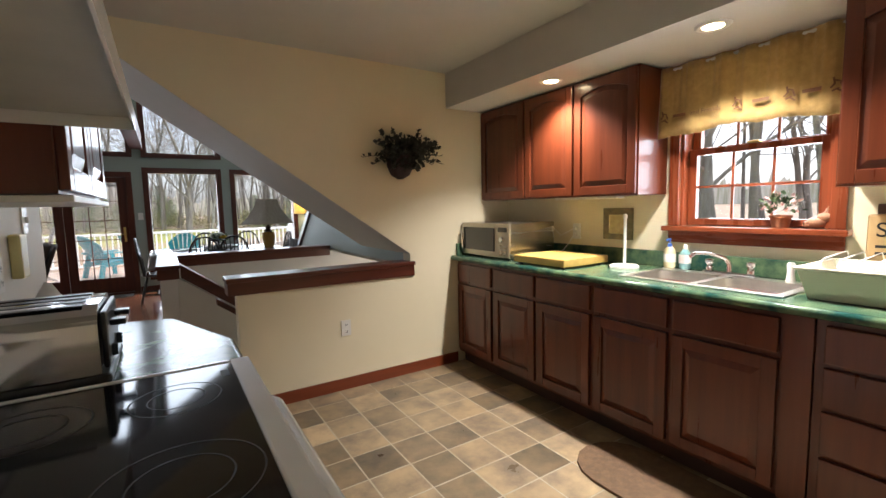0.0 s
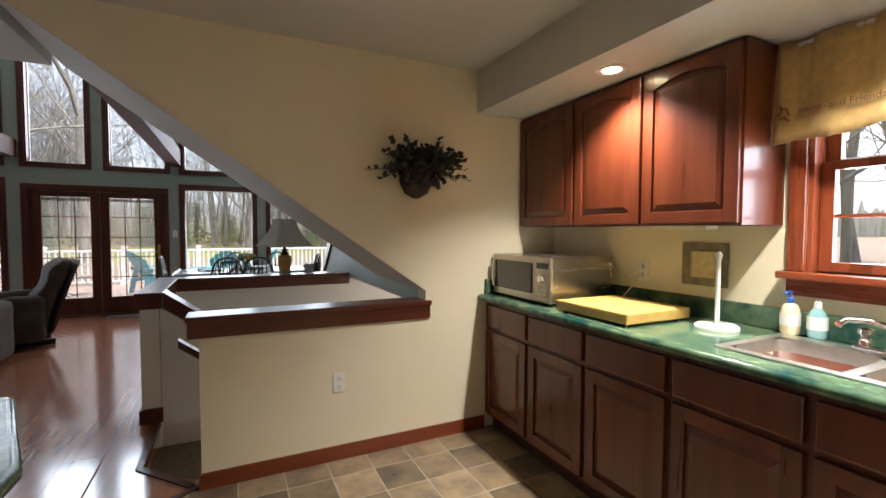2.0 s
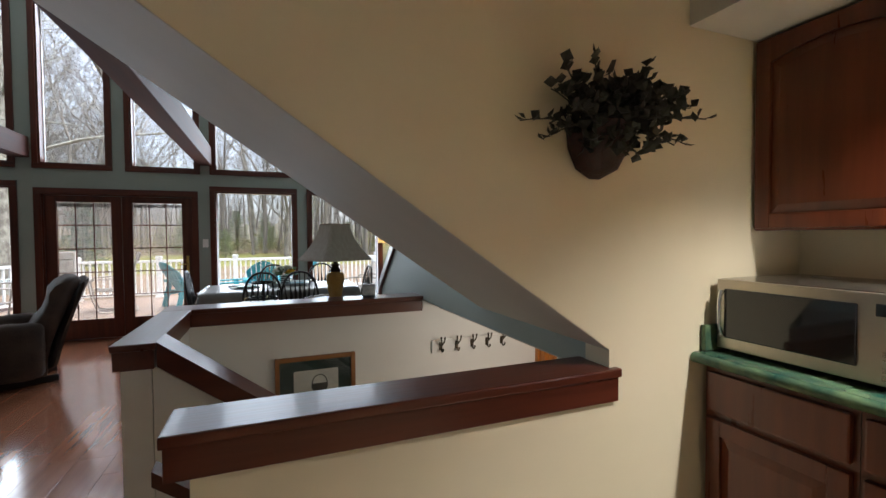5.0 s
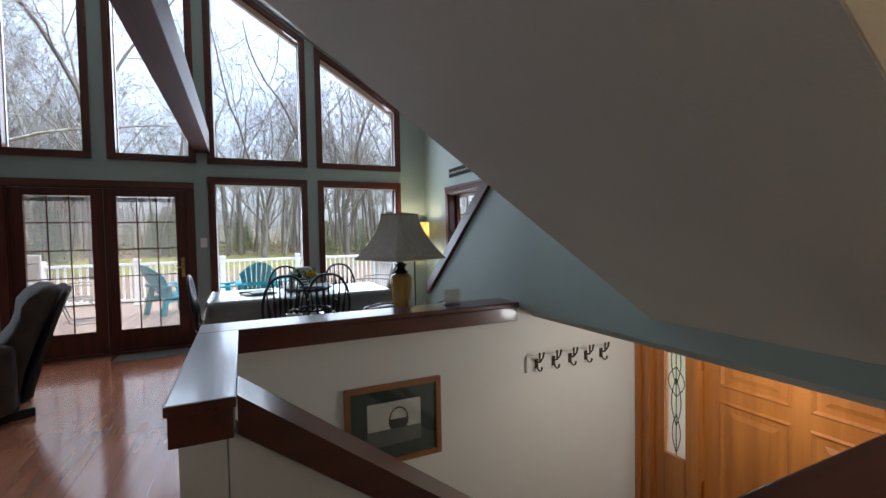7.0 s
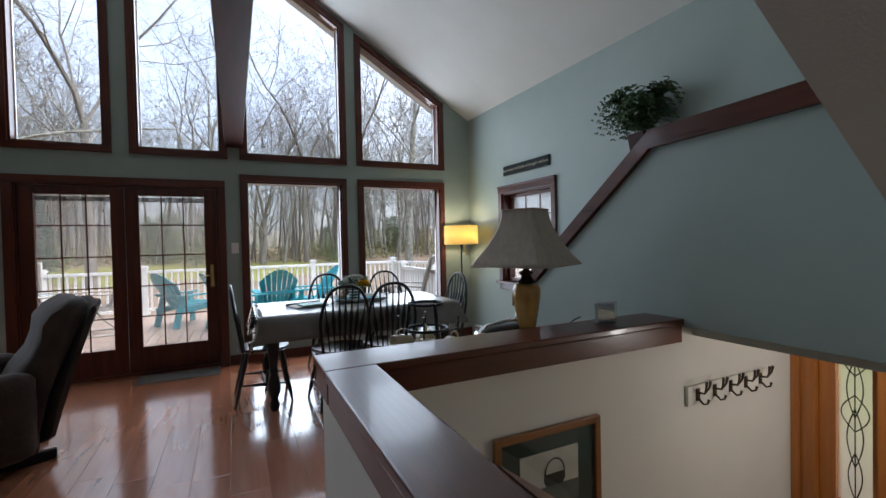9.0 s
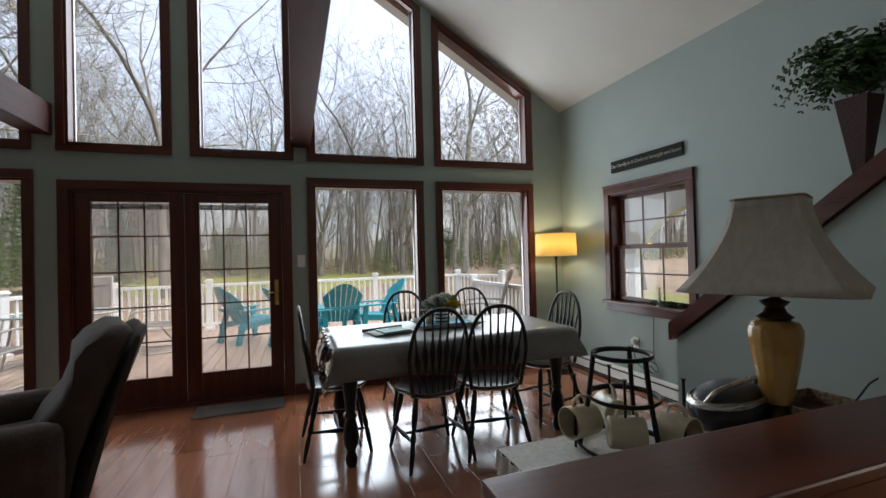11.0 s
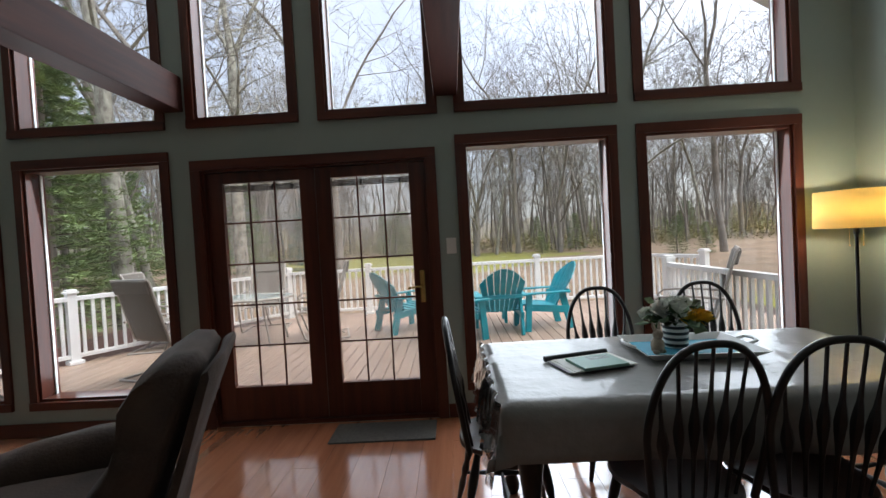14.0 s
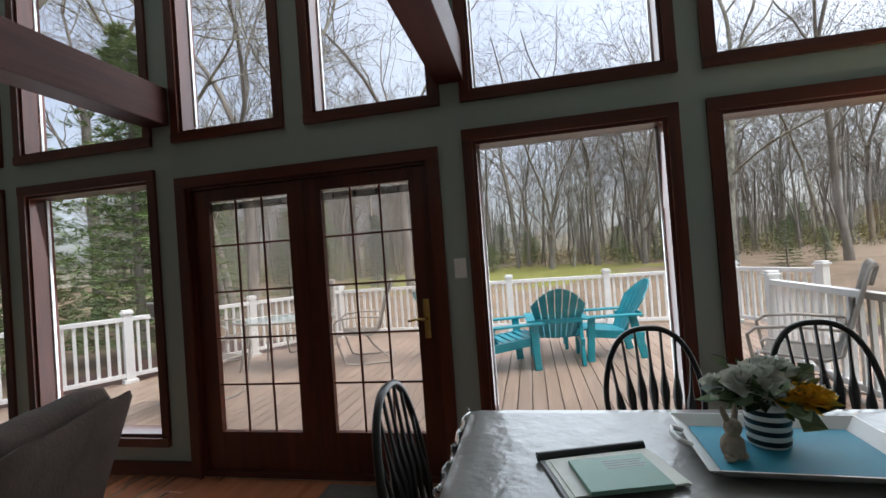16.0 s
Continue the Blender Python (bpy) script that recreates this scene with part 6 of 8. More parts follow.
cards = thing("card_holder", "small clear plastic card holder with printed cards on the wall cap", "card holder", at=pose(1.70, 5.78, 0.896, 0, 0, -8))
part("stand", bx(-0.05, 0.05, -0.03, 0.03, 0.0, 0.012, 0.003), glass_pane("clear_plastic", (0.9, 0.92, 0.94), 3.0), cards)
part("cards", bx(-0.045, 0.045, -0.012, 0.012, 0.013, 0.10, 0.002), material("grey_print_card", (0.45, 0.46, 0.47), (0.25, 0.26, 0.28), 0.5, scale=45), cards)
part("front", bx(-0.05, 0.05, -0.022, -0.018, 0.012, 0.11), glass_pane("clear_plastic_front", (0.9, 0.92, 0.94), 3.0), cards)
rad = thing("portable_radio", "oval black and silver portable radio behind the table lamp", "radio", at=pose(1.40, 6.19, CZ + 0.004, 0, 0, 12))
bm = lathe(B(), [(0.02, 0.0), (0.125, 0.008), (0.15, 0.045), (0.148, 0.075), (0.12, 0.105)], 40)
part("body", moved(bm, Matrix.Diagonal((1.1, 0.62, 1, 1))), BLACK_PLASTIC, rad, "", 50)
bm = lathe(B(), [(0.150, 0.080), (0.153, 0.086), (0.147, 0.094), (0.138, 0.098)], 40, cap=False)
part("rim", moved(bm, Matrix.Diagonal((1.1, 0.62, 1, 1))), STEEL, rad, "silver band round the top", 50)
bm = lathe(B(), [(0.121, 0.106), (0.10, 0.118), (0.05, 0.124), (0.005, 0.125)], 40)
part("lid", moved(bm, Matrix.Diagonal((1.1, 0.62, 1, 1))), material("dark_silver_plastic", (0.03, 0.032, 0.036), (0.02, 0.021, 0.024), 0.35), rad, "dark silver disc lid", 50)
part("handle", tube(B(), [(-0.15, 0, 0.08), (-0.13, -0.03, 0.13), (0, -0.045, 0.145), (0.13, -0.03, 0.13), (0.15, 0, 0.08)], 0.008, 8), STEEL, rad, "", 50)
glv = B()
bmesh.ops.create_icosphere(glv, subdivisions=3, radius=0.07)
for v in glv.verts:
    v.co += v.co.normalized() * 0.025 * noise.noise(v.co * 22)
    v.co.z = v.co.z * 0.35 + 0.025
whole("dark_cloth_bundle", glv, material("black_fabric", (0.02, 0.02, 0.022), (0.012, 0.012, 0.014), 0.9, scale=30, bump=0.4), "crumpled black cloth on the console", "cloth", at=pose(1.62, 6.02, CZ + 0.001) @ Matrix.Diagonal((1.5, 1.0, 1.0, 1)), smooth=60)
bsk = thing("woven_tray", "small dark woven tray on the console", "tray", at=pose(1.72, 6.15, CZ + 0.001))
part("floor", bx(-0.12, 0.12, -0.08, 0.08, 0.0, 0.008), SEAT_WOOD, bsk)
for x0, x1, y0, y1 in ((-0.125, -0.115, -0.085, 0.085), (0.115, 0.125, -0.085, 0.085), (-0.115, 0.115, -0.085, -0.075), (-0.115, 0.115, 0.075, 0.085)):
    part("rim", bx(x0, x1, y0, y1, 0.0, 0.05, 0.003), material("wicker", (0.30, 0.2, 0.1), (0.08, 0.05, 0.03), 0.7, scale=70, bump=0.6), bsk)
wire = tube(B(), [(0.0, 0.0, 0.01), (0.08, 0.02, 0.09), (0.2, 0.03, 0.15), (0.24, 0.03, 0.16)], 0.003, 5)
whole("antenna_wire", wire, BLACK_PLASTIC, "thin dark wire rising beside the lamp", "wire", at=pose(1.50, 5.95, CZ))

# foyer wall: picture and coat hooks
pic = thing("framed_picture", "framed picture of a dark basket on a bench, green mat", "picture")
px0, px1, pz0, pz1 = 1.045, 1.582, 0.10, 0.53
for x0, x1, z0, z1 in ((px0, px0 + 0.03, pz0, pz1), (px1 - 0.03, px1, pz0, pz1), (px0 + 0.03, px1 - 0.03, pz0, pz0 + 0.03), (px0 + 0.03, px1 - 0.03, pz1 - 0.03, pz1)):
    part("frame", bx(x0, x1, 5.697, 5.721, z0, z1, 0.004), wood("frame_wood", (0.30, 0.13, 0.04), (0.2, 0.08, 0.025), 0.35, axis=0), pic)
part("mat", bx(px0 + 0.03, px1 - 0.03, 5.712, 5.721, pz0 + 0.03, pz1 - 0.03), material("green_mat", (0.03, 0.055, 0.045), (0.025, 0.045, 0.038), 0.8), pic)
part("print", bx(px0 + 0.12, px1 - 0.12, 5.709, 5.712, pz0 + 0.10, pz1 - 0.10), material("print_paper", (0.62, 0.60, 0.53), (0.5, 0.5, 0.45), 0.8, scale=10), pic)
INK = material("ink", (0.05, 0.045, 0.035), (0.03, 0.028, 0.02), 0.8)
part("printed_bench", bx(px0 + 0.121, px1 - 0.121, 5.707, 5.709, pz0 + 0.101, pz0 + 0.185), material("ink_grey", (0.16, 0.17, 0.14), (0.1, 0.11, 0.09), 0.8), pic)
bm = lathe(B(), [(0.035, 0.0), (0.055, 0.03), (0.055, 0.06)], 20)
part("printed_basket", moved(bm, Matrix.Translation((1.335, 5.7075, pz0 + 0.175)) @ Matrix.Diagonal((1, 0.01, 1, 1))), INK, pic)
part("printed_handle", moved(tube(B(), [(0.05 * math.cos(t), 0, 0.06 * math.sin(t)) for t in (math.pi * k / 12 for k in range(13))], 0.004, 5), Matrix.Translation((1.335, 5.707, pz0 + 0.235)) @ Matrix.Diagonal((1, 0.2, 1, 1))), INK, pic)
gp = part("glazing", bx(px0 + 0.03, px1 - 0.03, 5.702, 5.704, pz0 + 0.03, pz1 - 0.03), glass_pane("picture_glass", (1, 1, 1), 1.5), pic)
gp.visible_shadow = False
hk = thing("coat_rack", "white board with five brass and black double coat hooks", "coat rack")
part("board", bx(2.165, 2.83, 5.703, 5.721, 0.452, 0.552, 0.004), WALL_WHITE, hk)
for k in range(5):
    x = 2.235 + k * 0.132
    bm = B()
    box(bm, x - 0.013, x + 0.013, 5.697, 5.703, 0.475, 0.535, 0.002)
    tube(bm, [(x, 5.697, 0.515), (x, 5.665, 0.52), (x - 0.012, 5.65, 0.55), (x - 0.016, 5.645, 0.585)], [0.006, 0.005, 0.005, 0.007], 7)
    tube(bm, [(x, 5.697, 0.515), (x, 5.665, 0.52), (x + 0.012, 5.65, 0.55), (x + 0.016, 5.645, 0.585)], [0.006, 0.005, 0.005, 0.007], 7)
    tube(bm, [(x, 5.697, 0.485), (x, 5.67, 0.465), (x, 5.65, 0.475), (x, 5.645, 0.495)], [0.006, 0.005, 0.005, 0.007], 7)
    part("hook", bm, material("antique_hook", (0.12, 0.1, 0.07), (0.07, 0.06, 0.04), 0.35, 0.8) if k == 0 else bpy.data.materials["antique_hook"], hk, "", 50)

# recliner and love seat
SUEDE = material("taupe_microsuede", (0.070, 0.045, 0.033), (0.034, 0.022, 0.016), 0.95, scale=4, bump=0.35, fine=90, sheen=0.03)


def cushion(bm, x0, x1, y0, y1, z0, z1, r, lean=0.0, puff=0.0):
    """A soft block with rounded edges, leaning along x with height."""
    tmp = B()
    box(tmp, x0, x1, y0, y1, z0, z1)
    bmesh.ops.subdivide_edges(tmp, edges=tmp.edges[:], cuts=9, use_grid_fill=True)
    c = Vector(((x0 + x1) / 2, (y0 + y1) / 2, (z0 + z1) / 2))
    h = Vector(((x1 - x0) / 2, (y1 - y0) / 2, (z1 - z0) / 2))
    for v in tmp.verts:
        d = v.co - c
        inner = Vector([max(-(h[i] - r), min(h[i] - r, d[i])) for i in range(3)])
        o = d - inner
        if o.length > 1e-6:
            o = o.normalized() * r
        v.co = c + inner + o
        v.co += o.normalized() * puff * (0.5 + noise.noise(v.co * 9)) if o.length else Vector()
        v.co.x += lean * (v.co.z - z0)
    me_ = bpy.data.meshes.new("tmp")
    tmp.to_mesh(me_)
    tmp.free()
    bm.from_mesh(me_)
    bpy.data.meshes.remove(me_)
    return bm


def arm_pad(y):
    """A fat rolled arm that dips towards its front."""
    bm = cushion(B(), -0.58, 0.20, y - 0.095, y + 0.095, 0.08, 0.60, 0.085, 0, 0.012)
    for v in bm.verts:
        if v.co.z > 0.3:
            v.co.z -= 0.09 * max(0, -0.05 - v.co.x) / 0.5 + 0.02 * noise.noise(v.co * 5)
    return bm


def recliner_back(profile, half, ends):
    """A padded back: an (x, z) outline carried across y, drawn in at both ends, with soft creases."""
    bm = B()
    n = len(profile)
    cx, cz = sum(p[0] for p in profile) / n, sum(p[1] for p in profile) / n
    rings = []
    for k in range(15):
        f = -1 + 2 * k / 14
        pull = 1 - ends * max(0, abs(f) - 0.7) ** 2 / 0.09
        ring = []
        for x, z in profile:
            v = Vector((cx + (x - cx) * pull, f * half, cz + (z - cz) * (1 - (1 - pull) * 0.35)))
            v += Vector((x - cx, 0, z - cz)).normalized() * 0.012 * noise.noise(Vector((x * 7, f * 3, z * 7)))
            ring.append(bm.verts.new(v))
        rings.append(ring)
    for p, q in zip(rings, rings[1:]):
        for k in range(n):
            bm.faces.new((p[k], p[(k + 1) % n], q[(k + 1) % n], q[k]))
    bm.faces.new(rings[0][::-1])
    bm.faces.new(rings[-1])
    bmesh.ops.recalc_face_normals(bm, faces=bm.faces)
    return bm


# recliner built facing -x, its back at +x
rec = thing("recliner", "taupe microsuede recliner armchair with a tall padded back", "armchair", at=pose(-1.23, 7.89, 0, 0, 0, 22))
part("base", cushion(B(), -0.40, 0.22, -0.30, 0.30, 0.06, 0.28, 0.03), SUEDE, rec, "", 60)
part("seat_cushion", cushion(B(), -0.45, 0.18, -0.25, 0.25, 0.28, 0.47, 0.06, 0, 0.012), SUEDE, rec, "", 60)
for s in (-1, 1):
    y = s * 0.335
    part("arm", arm_pad(y), SUEDE, rec, "", 60)
part("backrest", recliner_back([(0.123, 0.100), (0.067, 0.300), (0.058, 0.440), (0.114, 0.560), (0.196, 0.660), (0.228, 0.760), (0.240, 0.860), (0.298, 0.940),
                                (0.388, 0.985), (0.457, 0.980), (0.483, 0.940), (0.427, 0.800), (0.343, 0.600), (0.250, 0.360), (0.183, 0.100)], 0.33, 0.30), SUEDE, rec, "", 75)
part("back_panel", recliner_back([(0.212, 0.120), (0.280, 0.360), (0.368, 0.600), (0.449, 0.800), (0.511, 0.955), (0.538, 0.965), (0.543, 0.940), (0.450, 0.700), (0.350, 0.450), (0.242, 0.120)], 0.325, 0.28),
     SUEDE, rec, "flat upholstered outer back", 50)
for s in (-1, 1):
    part("foot", bx(-0.3, 0.3, s * 0.22 - 0.02, s * 0.22 + 0.02, 0.0, 0.06, 0.01), BLACK_METAL, rec)
rem = thing("remote_control", "black remote control on the recliner arm", "remote control", at=pose(-1.387, 7.467, 0.570, 0, 0, 95))
part("body", bx(-0.025, 0.025, -0.09, 0.09, 0.0, 0.018, 0.006), BLACK_PLASTIC, rem, "", 40)
for k in range(5):
    part("button", bx(-0.012, 0.012, -0.07 + k * 0.03, -0.055 + k * 0.03, 0.018, 0.02), PRINT, rem)
sofa = thing("love_seat", "taupe microsuede love seat with its back to the hall", "sofa", at=pose(-1.80, 6.72, 0))
part("base", cushion(B(), -0.75, 0.75, -0.40, 0.40, 0.05, 0.36, 0.03), SUEDE, sofa, "", 60)
part("backrest", cushion(B(), -0.78, 0.78, -0.44, -0.20, 0.05, 0.92, 0.06, 0, 0.01), SUEDE, sofa, "", 60)
for s in (-1, 1):
    part("arm", cushion(B(), s * 0.70 - 0.10, s * 0.70 + 0.10, -0.38, 0.44, 0.05, 0.62, 0.07, 0, 0.01), SUEDE, sofa, "", 60)
    part("seat_cushion", cushion(B(), s * 0.30 - 0.29, s * 0.30 + 0.29, -0.18, 0.42, 0.36, 0.52, 0.06, 0, 0.01), SUEDE, sofa, "", 60)
bm = B()
bmesh.ops.create_icosphere(bm, subdivisions=4, radius=0.16)
for v in bm.verts:
    v.co *= 1 + 0.08 * noise.noise(v.co * 60)
    v.co.y *= 0.5
whole("fluffy_cushion", bm, material("white_fur", (0.62, 0.6, 0.56), (0.5, 0.48, 0.44), 1.0, scale=60, bump=0.8, fine=200, sheen=0.5), "fluffy white cushion on top of the love seat", "cushion", at=pose(-1.40, 6.62, 0.98), smooth=60)

# ---------------------------------------------------------------- outside: deck, furniture, garden, woods
DZ = -0.12
DECK = wood("weathered_deck_board", (0.42, 0.305, 0.23), (0.32, 0.225, 0.165), 0.5, axis=1, coat=0.35, random=0.12)
deck = thing("deck", "weathered brown deck of narrow boards behind the house", "deck", kind="structure")
part("frame", bx(-6.6, 5.6, YG + 0.17, 15.4, DZ - 0.25, DZ - 0.04), SHADED_DARK_WOOD, deck)
BW = 0.142
for i in range(86):
    x = -6.6 + i * BW
    # boards follow the cut corners of the deck
    y1 = 15.35
    if x < -3.3:
        y1 = 15.35 - (-3.3 - x) * 1.58
    if x > 4.0:
        y1 = 15.35 - max(0, x - 4.6) * 5
    part("board", bx(x + 0.004, x + BW - 0.004, YG + 0.17, y1, DZ - 0.03, DZ, 0.003), DECK, deck)
part("house_skirt", bx(-6.6, 5.6, YG + 0.161, YG + 0.169, DZ - 0.7, -0.02), VINYL, deck)


def railing(points, label):
    """White railing with posts, rails and balusters between points on the deck."""
    r = thing("deck_railing", label, "railing", "white deck railings")
    done = set()
    for (ax, ay), (bx_, by) in zip(points, points[1:]):
        a, b = Vector((ax, ay, DZ)), Vector((bx_, by, DZ))
        L = (b - a).length
        d = (b - a) / L
        n = max(1, round(L / 1.9))
        turn = math.atan2(d.y, d.x)
        for k in range(n + 1):
            p = a + d * L * k / n
            key = (round(p.x, 2), round(p.y, 2))
            if key not in done:
                done.add(key)
                bm = B()
                box(bm, -0.055, 0.055, -0.055, 0.055, 0, 0.98, 0.004)
                box(bm, -0.085, 0.085, -0.085, 0.085, 0, 0.05, 0.006)
                box(bm, -0.075, 0.075, -0.075, 0.075, 0.975, 1.0, 0.004)
                box(bm, -0.06, 0.06, -0.06, 0.06, 1.0, 1.03, 0.012)
                part("post", moved(bm, Matrix.Translation(p) @ Matrix.Rotation(turn, 4, "Z")), VINYL, r)
        for z0, z1, w in ((0.87, 0.93, 0.045), (0.08, 0.135, 0.03)):
            part("rail", moved(bx(0.05, L - 0.05, -w, w, z0, z1, 0.006), Matrix.Translation(a) @ Matrix.Rotation(turn, 4, "Z")), VINYL, r)
        m = int(L / 0.118)
        me = mesh_of(bx(-0.018, 0.018, -0.018, 0.018, 0.13, 0.875), "baluster", VINYL)
        for k in range(1, m):
            ob = new("baluster", me)
            ob.matrix_basis = Matrix.Translation(a + d * (L * k / m)) @ Matrix.Rotation(turn, 4, "Z")
            ob.parent = r


railing([(-6.4, 10.0), (-5.1, 12.25), (-3.2, 15.2), (-1.55, 15.2), (1.87, 15.2), (3.9, 15.2), (4.43, 13.83)], "white vinyl deck railing with square balusters")
railing([(3.25, 12.65), (3.25, 9.95)], "white vinyl railing beside the deck steps")

# resin garden chairs
TURQ = material("turquoise_resin", (0.012, 0.28, 0.35), (0.010, 0.23, 0.29), 0.4, scale=6, bump=0.02)
adi = thing("garden_chair", "turquoise resin slatted garden chair on the deck", "garden chair", "turquoise garden chairs")
for k in range(7):                       # fan back, facing +y
    f = (k - 3) / 3
    bm = B()
    rows_ = []
    for t in (0, 0.3, 0.6, 0.85, 1.0):
        ring_ = []
        for side_ in (-1, 1):
            w = side_ * (0.026 + 0.017 * t)
            g = f + w / 0.30
            h = t * (0.66 - 0.17 * g * g)
            c = Vector((f * (0.19 + 0.10 * t) + w, -0.18 - 0.56 * h + 0.05 * g * g, 0.32 + h))
            ring_ += [c + Vector((0, 0.008, 0)), c - Vector((0, 0.008, 0))]
        rows_.append([bm.verts.new(ring_[k]) for k in (0, 1, 3, 2)])
    for p, q in zip(rows_, rows_[1:]):
        for k in range(4):
            bm.faces.new((p[k], p[(k + 1) % 4], q[(k + 1) % 4], q[k]))
    bm.faces.new(rows_[0][::-1])
    bm.faces.new(rows_[-1])
    part("back_slat", bm, TURQ, adi)
part("back_rail", bx(-0.29, 0.29, -0.345, -0.315, 0.53, 0.59, 0.006), TURQ, adi)
for k in range(6):
    y = -0.16 + k * 0.095
    part("seat_slat", moved(bx(-0.26, 0.26, y, y + 0.08, 0, 0.018, 0.005), pose(0, 0, 0.33 + 0.012 * k)), TURQ, adi)
for s in (-1, 1):
    part("armrest", bx(s * 0.33 - 0.06, s * 0.33 + 0.06, -0.32, 0.42, 0.55, 0.575, 0.008), TURQ, adi)
    part("front_leg", moved(bx(-0.022, 0.022, -0.045, 0.045, 0.0, 0.55, 0.008), pose(s * 0.31, 0.33, 0, 4, 0, 0)), TURQ, adi)
    part("rear_leg", moved(bx(-0.022, 0.022, -0.05, 0.05, 0.0, 0.56, 0.008), pose(s * 0.27, -0.36, 0, -14, 0, 0)), TURQ, adi)
    part("side_rail", moved(bx(-0.02, 0.02, -0.36, 0.36, -0.05, 0.05, 0.008), pose(s * 0.28, 0.0, 0.32, 6, 0, 0)), TURQ, adi)
SPOTS = [(-0.66, 13.45, -52), (0.84, 12.95, 4), (1.52, 13.15, 98), (0.16, 12.62, -68)]
adi.matrix_basis = pose(SPOTS[0][0], SPOTS[0][1], DZ, 0, 0, SPOTS[0][2])
for x, y, a in SPOTS[1:]:
    copy_thing(adi, pose(x, y, DZ, 0, 0, a))
st = thing("garden_side_table", "small turquoise resin side table between the chairs", "side table", at=pose(0.80, 13.72, DZ))
for k in range(5):
    part("slat", bx(-0.25, 0.25, -0.23 + k * 0.094, -0.145 + k * 0.094, 0.43, 0.45, 0.005), TURQ, st)
for sx in (-1, 1):
    for sy in (-1, 1):
        part("leg", bx(sx * 0.2 - 0.025, sx * 0.2 + 0.025, sy * 0.18 - 0.02, sy * 0.18 + 0.02, 0.0, 0.43, 0.005), TURQ, st)

# sling patio chairs, facing +y
SLING = material("beige_sling_mesh", (0.19, 0.172, 0.148), (0.145, 0.13, 0.11), 0.8, scale=120, bump=0.3, fine=400)
TAUPE_METAL = material("taupe_metal", (0.42, 0.39, 0.35), (0.36, 0.33, 0.3), 0.4, 0.4)
slg = thing("patio_chair", "beige mesh sling patio chair with a bent metal frame", "patio chair", "patio chairs")
for s in (-1, 1):
    x = s * 0.26
    part("side_frame", tube(B(), [(x, -0.40, 1.125), (x, -0.375, 1.10), (x, -0.275, 0.72), (x, -0.20, 0.44), (x, -0.12, 0.40), (x, 0.28, 0.43), (x, 0.32, 0.40)], 0.014, 8), TAUPE_METAL, slg, "", 50)
    x = s * 0.31
    part("leg_loop", tube(B(), [(x, -0.27, 0.64), (x, 0.05, 0.66), (x, 0.28, 0.64), (x, 0.34, 0.58), (x, 0.30, 0.30), (x, 0.22, 0.04), (x, 0.12, 0.012), (x, -0.35, 0.012)], 0.014, 8), TAUPE_METAL, slg, "", 50)
part("cross_bar", tube(B(), [(-0.31, -0.35, 0.012), (0.31, -0.35, 0.012)], 0.013, 8), TAUPE_METAL, slg, "", 50)
part("head_bar", tube(B(), [(-0.26, -0.40, 1.125), (0.26, -0.40, 1.125)], 0.016, 8), TAUPE_METAL, slg, "", 50)
part("spring_post", tube(B(), [(0, 0.0, 0.40), (0, -0.12, 0.2), (0, -0.30, 0.015)], 0.014, 8), TAUPE_METAL, slg, "", 50)
bm = B()
prof = [(-0.40, 1.12), (-0.37, 1.09), (-0.325, 0.90), (-0.275, 0.72), (-0.235, 0.57), (-0.20, 0.45), (-0.12, 0.405), (0.08, 0.41), (0.28, 0.43)]
rows_ = [[bm.verts.new((x, y - 0.02 * (1 - (x / 0.25) ** 2), z)) for x in (-0.25, -0.12, 0, 0.12, 0.25)] for y, z in prof]
for p, q in zip(rows_, rows_[1:]):
    for k in range(4):
        bm.faces.new((p[k], p[k + 1], q[k + 1], q[k]))
slm = part("sling", bm, SLING, slg, "", 70)
so = slm.modifiers.new("thickness", "SOLIDIFY")
so.thickness = 0.006
part("head_cushion", moved(bx(-0.25, 0.25, -0.02, 0.03, 0.0, 0.15, 0.015), pose(0, -0.365, 0.97, 15, 0, 0)), SLING, slg, "padded head roll")
PSPOTS = [(-3.30, 11.58, -20), (-1.95, 13.25, 105), (-3.2, 14.05, 190), (-4.3, 13.0, -80), (2.86, 11.35, 60)]
slg.matrix_basis = pose(PSPOTS[0][0], PSPOTS[0][1], DZ, 0, 0, PSPOTS[0][2]) @ Matrix.Diagonal((1.12, 1.12, 1.04, 1))
for x, y, a in PSPOTS[1:]:
    copy_thing(slg, pose(x, y, DZ, 0, 0, a))
pt = thing("patio_table", "oval glass-topped patio table with a beige metal frame", "patio table", at=pose(-3.1, 13.0, DZ))
bm = B()
prism(bm, [(0.78 * math.cos(t), 0.5 * math.sin(t)) for t in (2 * math.pi * k / 40 for k in range(40))], "z", 0.70, 0.708)
part("glass_top", bm, material("frosted_green_glass", (0.42, 0.55, 0.55), (0.36, 0.5, 0.5), 0.15, coat=0.6), pt, "pale blue-green glass top")
part("rim", tube(B(), [(0.79 * math.cos(t), 0.51 * math.sin(t), 0.70) for t in (2 * math.pi * k / 40 for k in range(40))], 0.016, 8, closed=True), TAUPE_METAL, pt, "", 50)
for sx in (-1, 1):
    for sy in (-1, 1):
        part("leg", tube(B(), [(sx * 0.45, sy * 0.28, 0.69), (sx * 0.48, sy * 0.30, 0.4), (sx * 0.55, sy * 0.34, 0.0)], 0.017, 8), TAUPE_METAL, pt, "", 50)

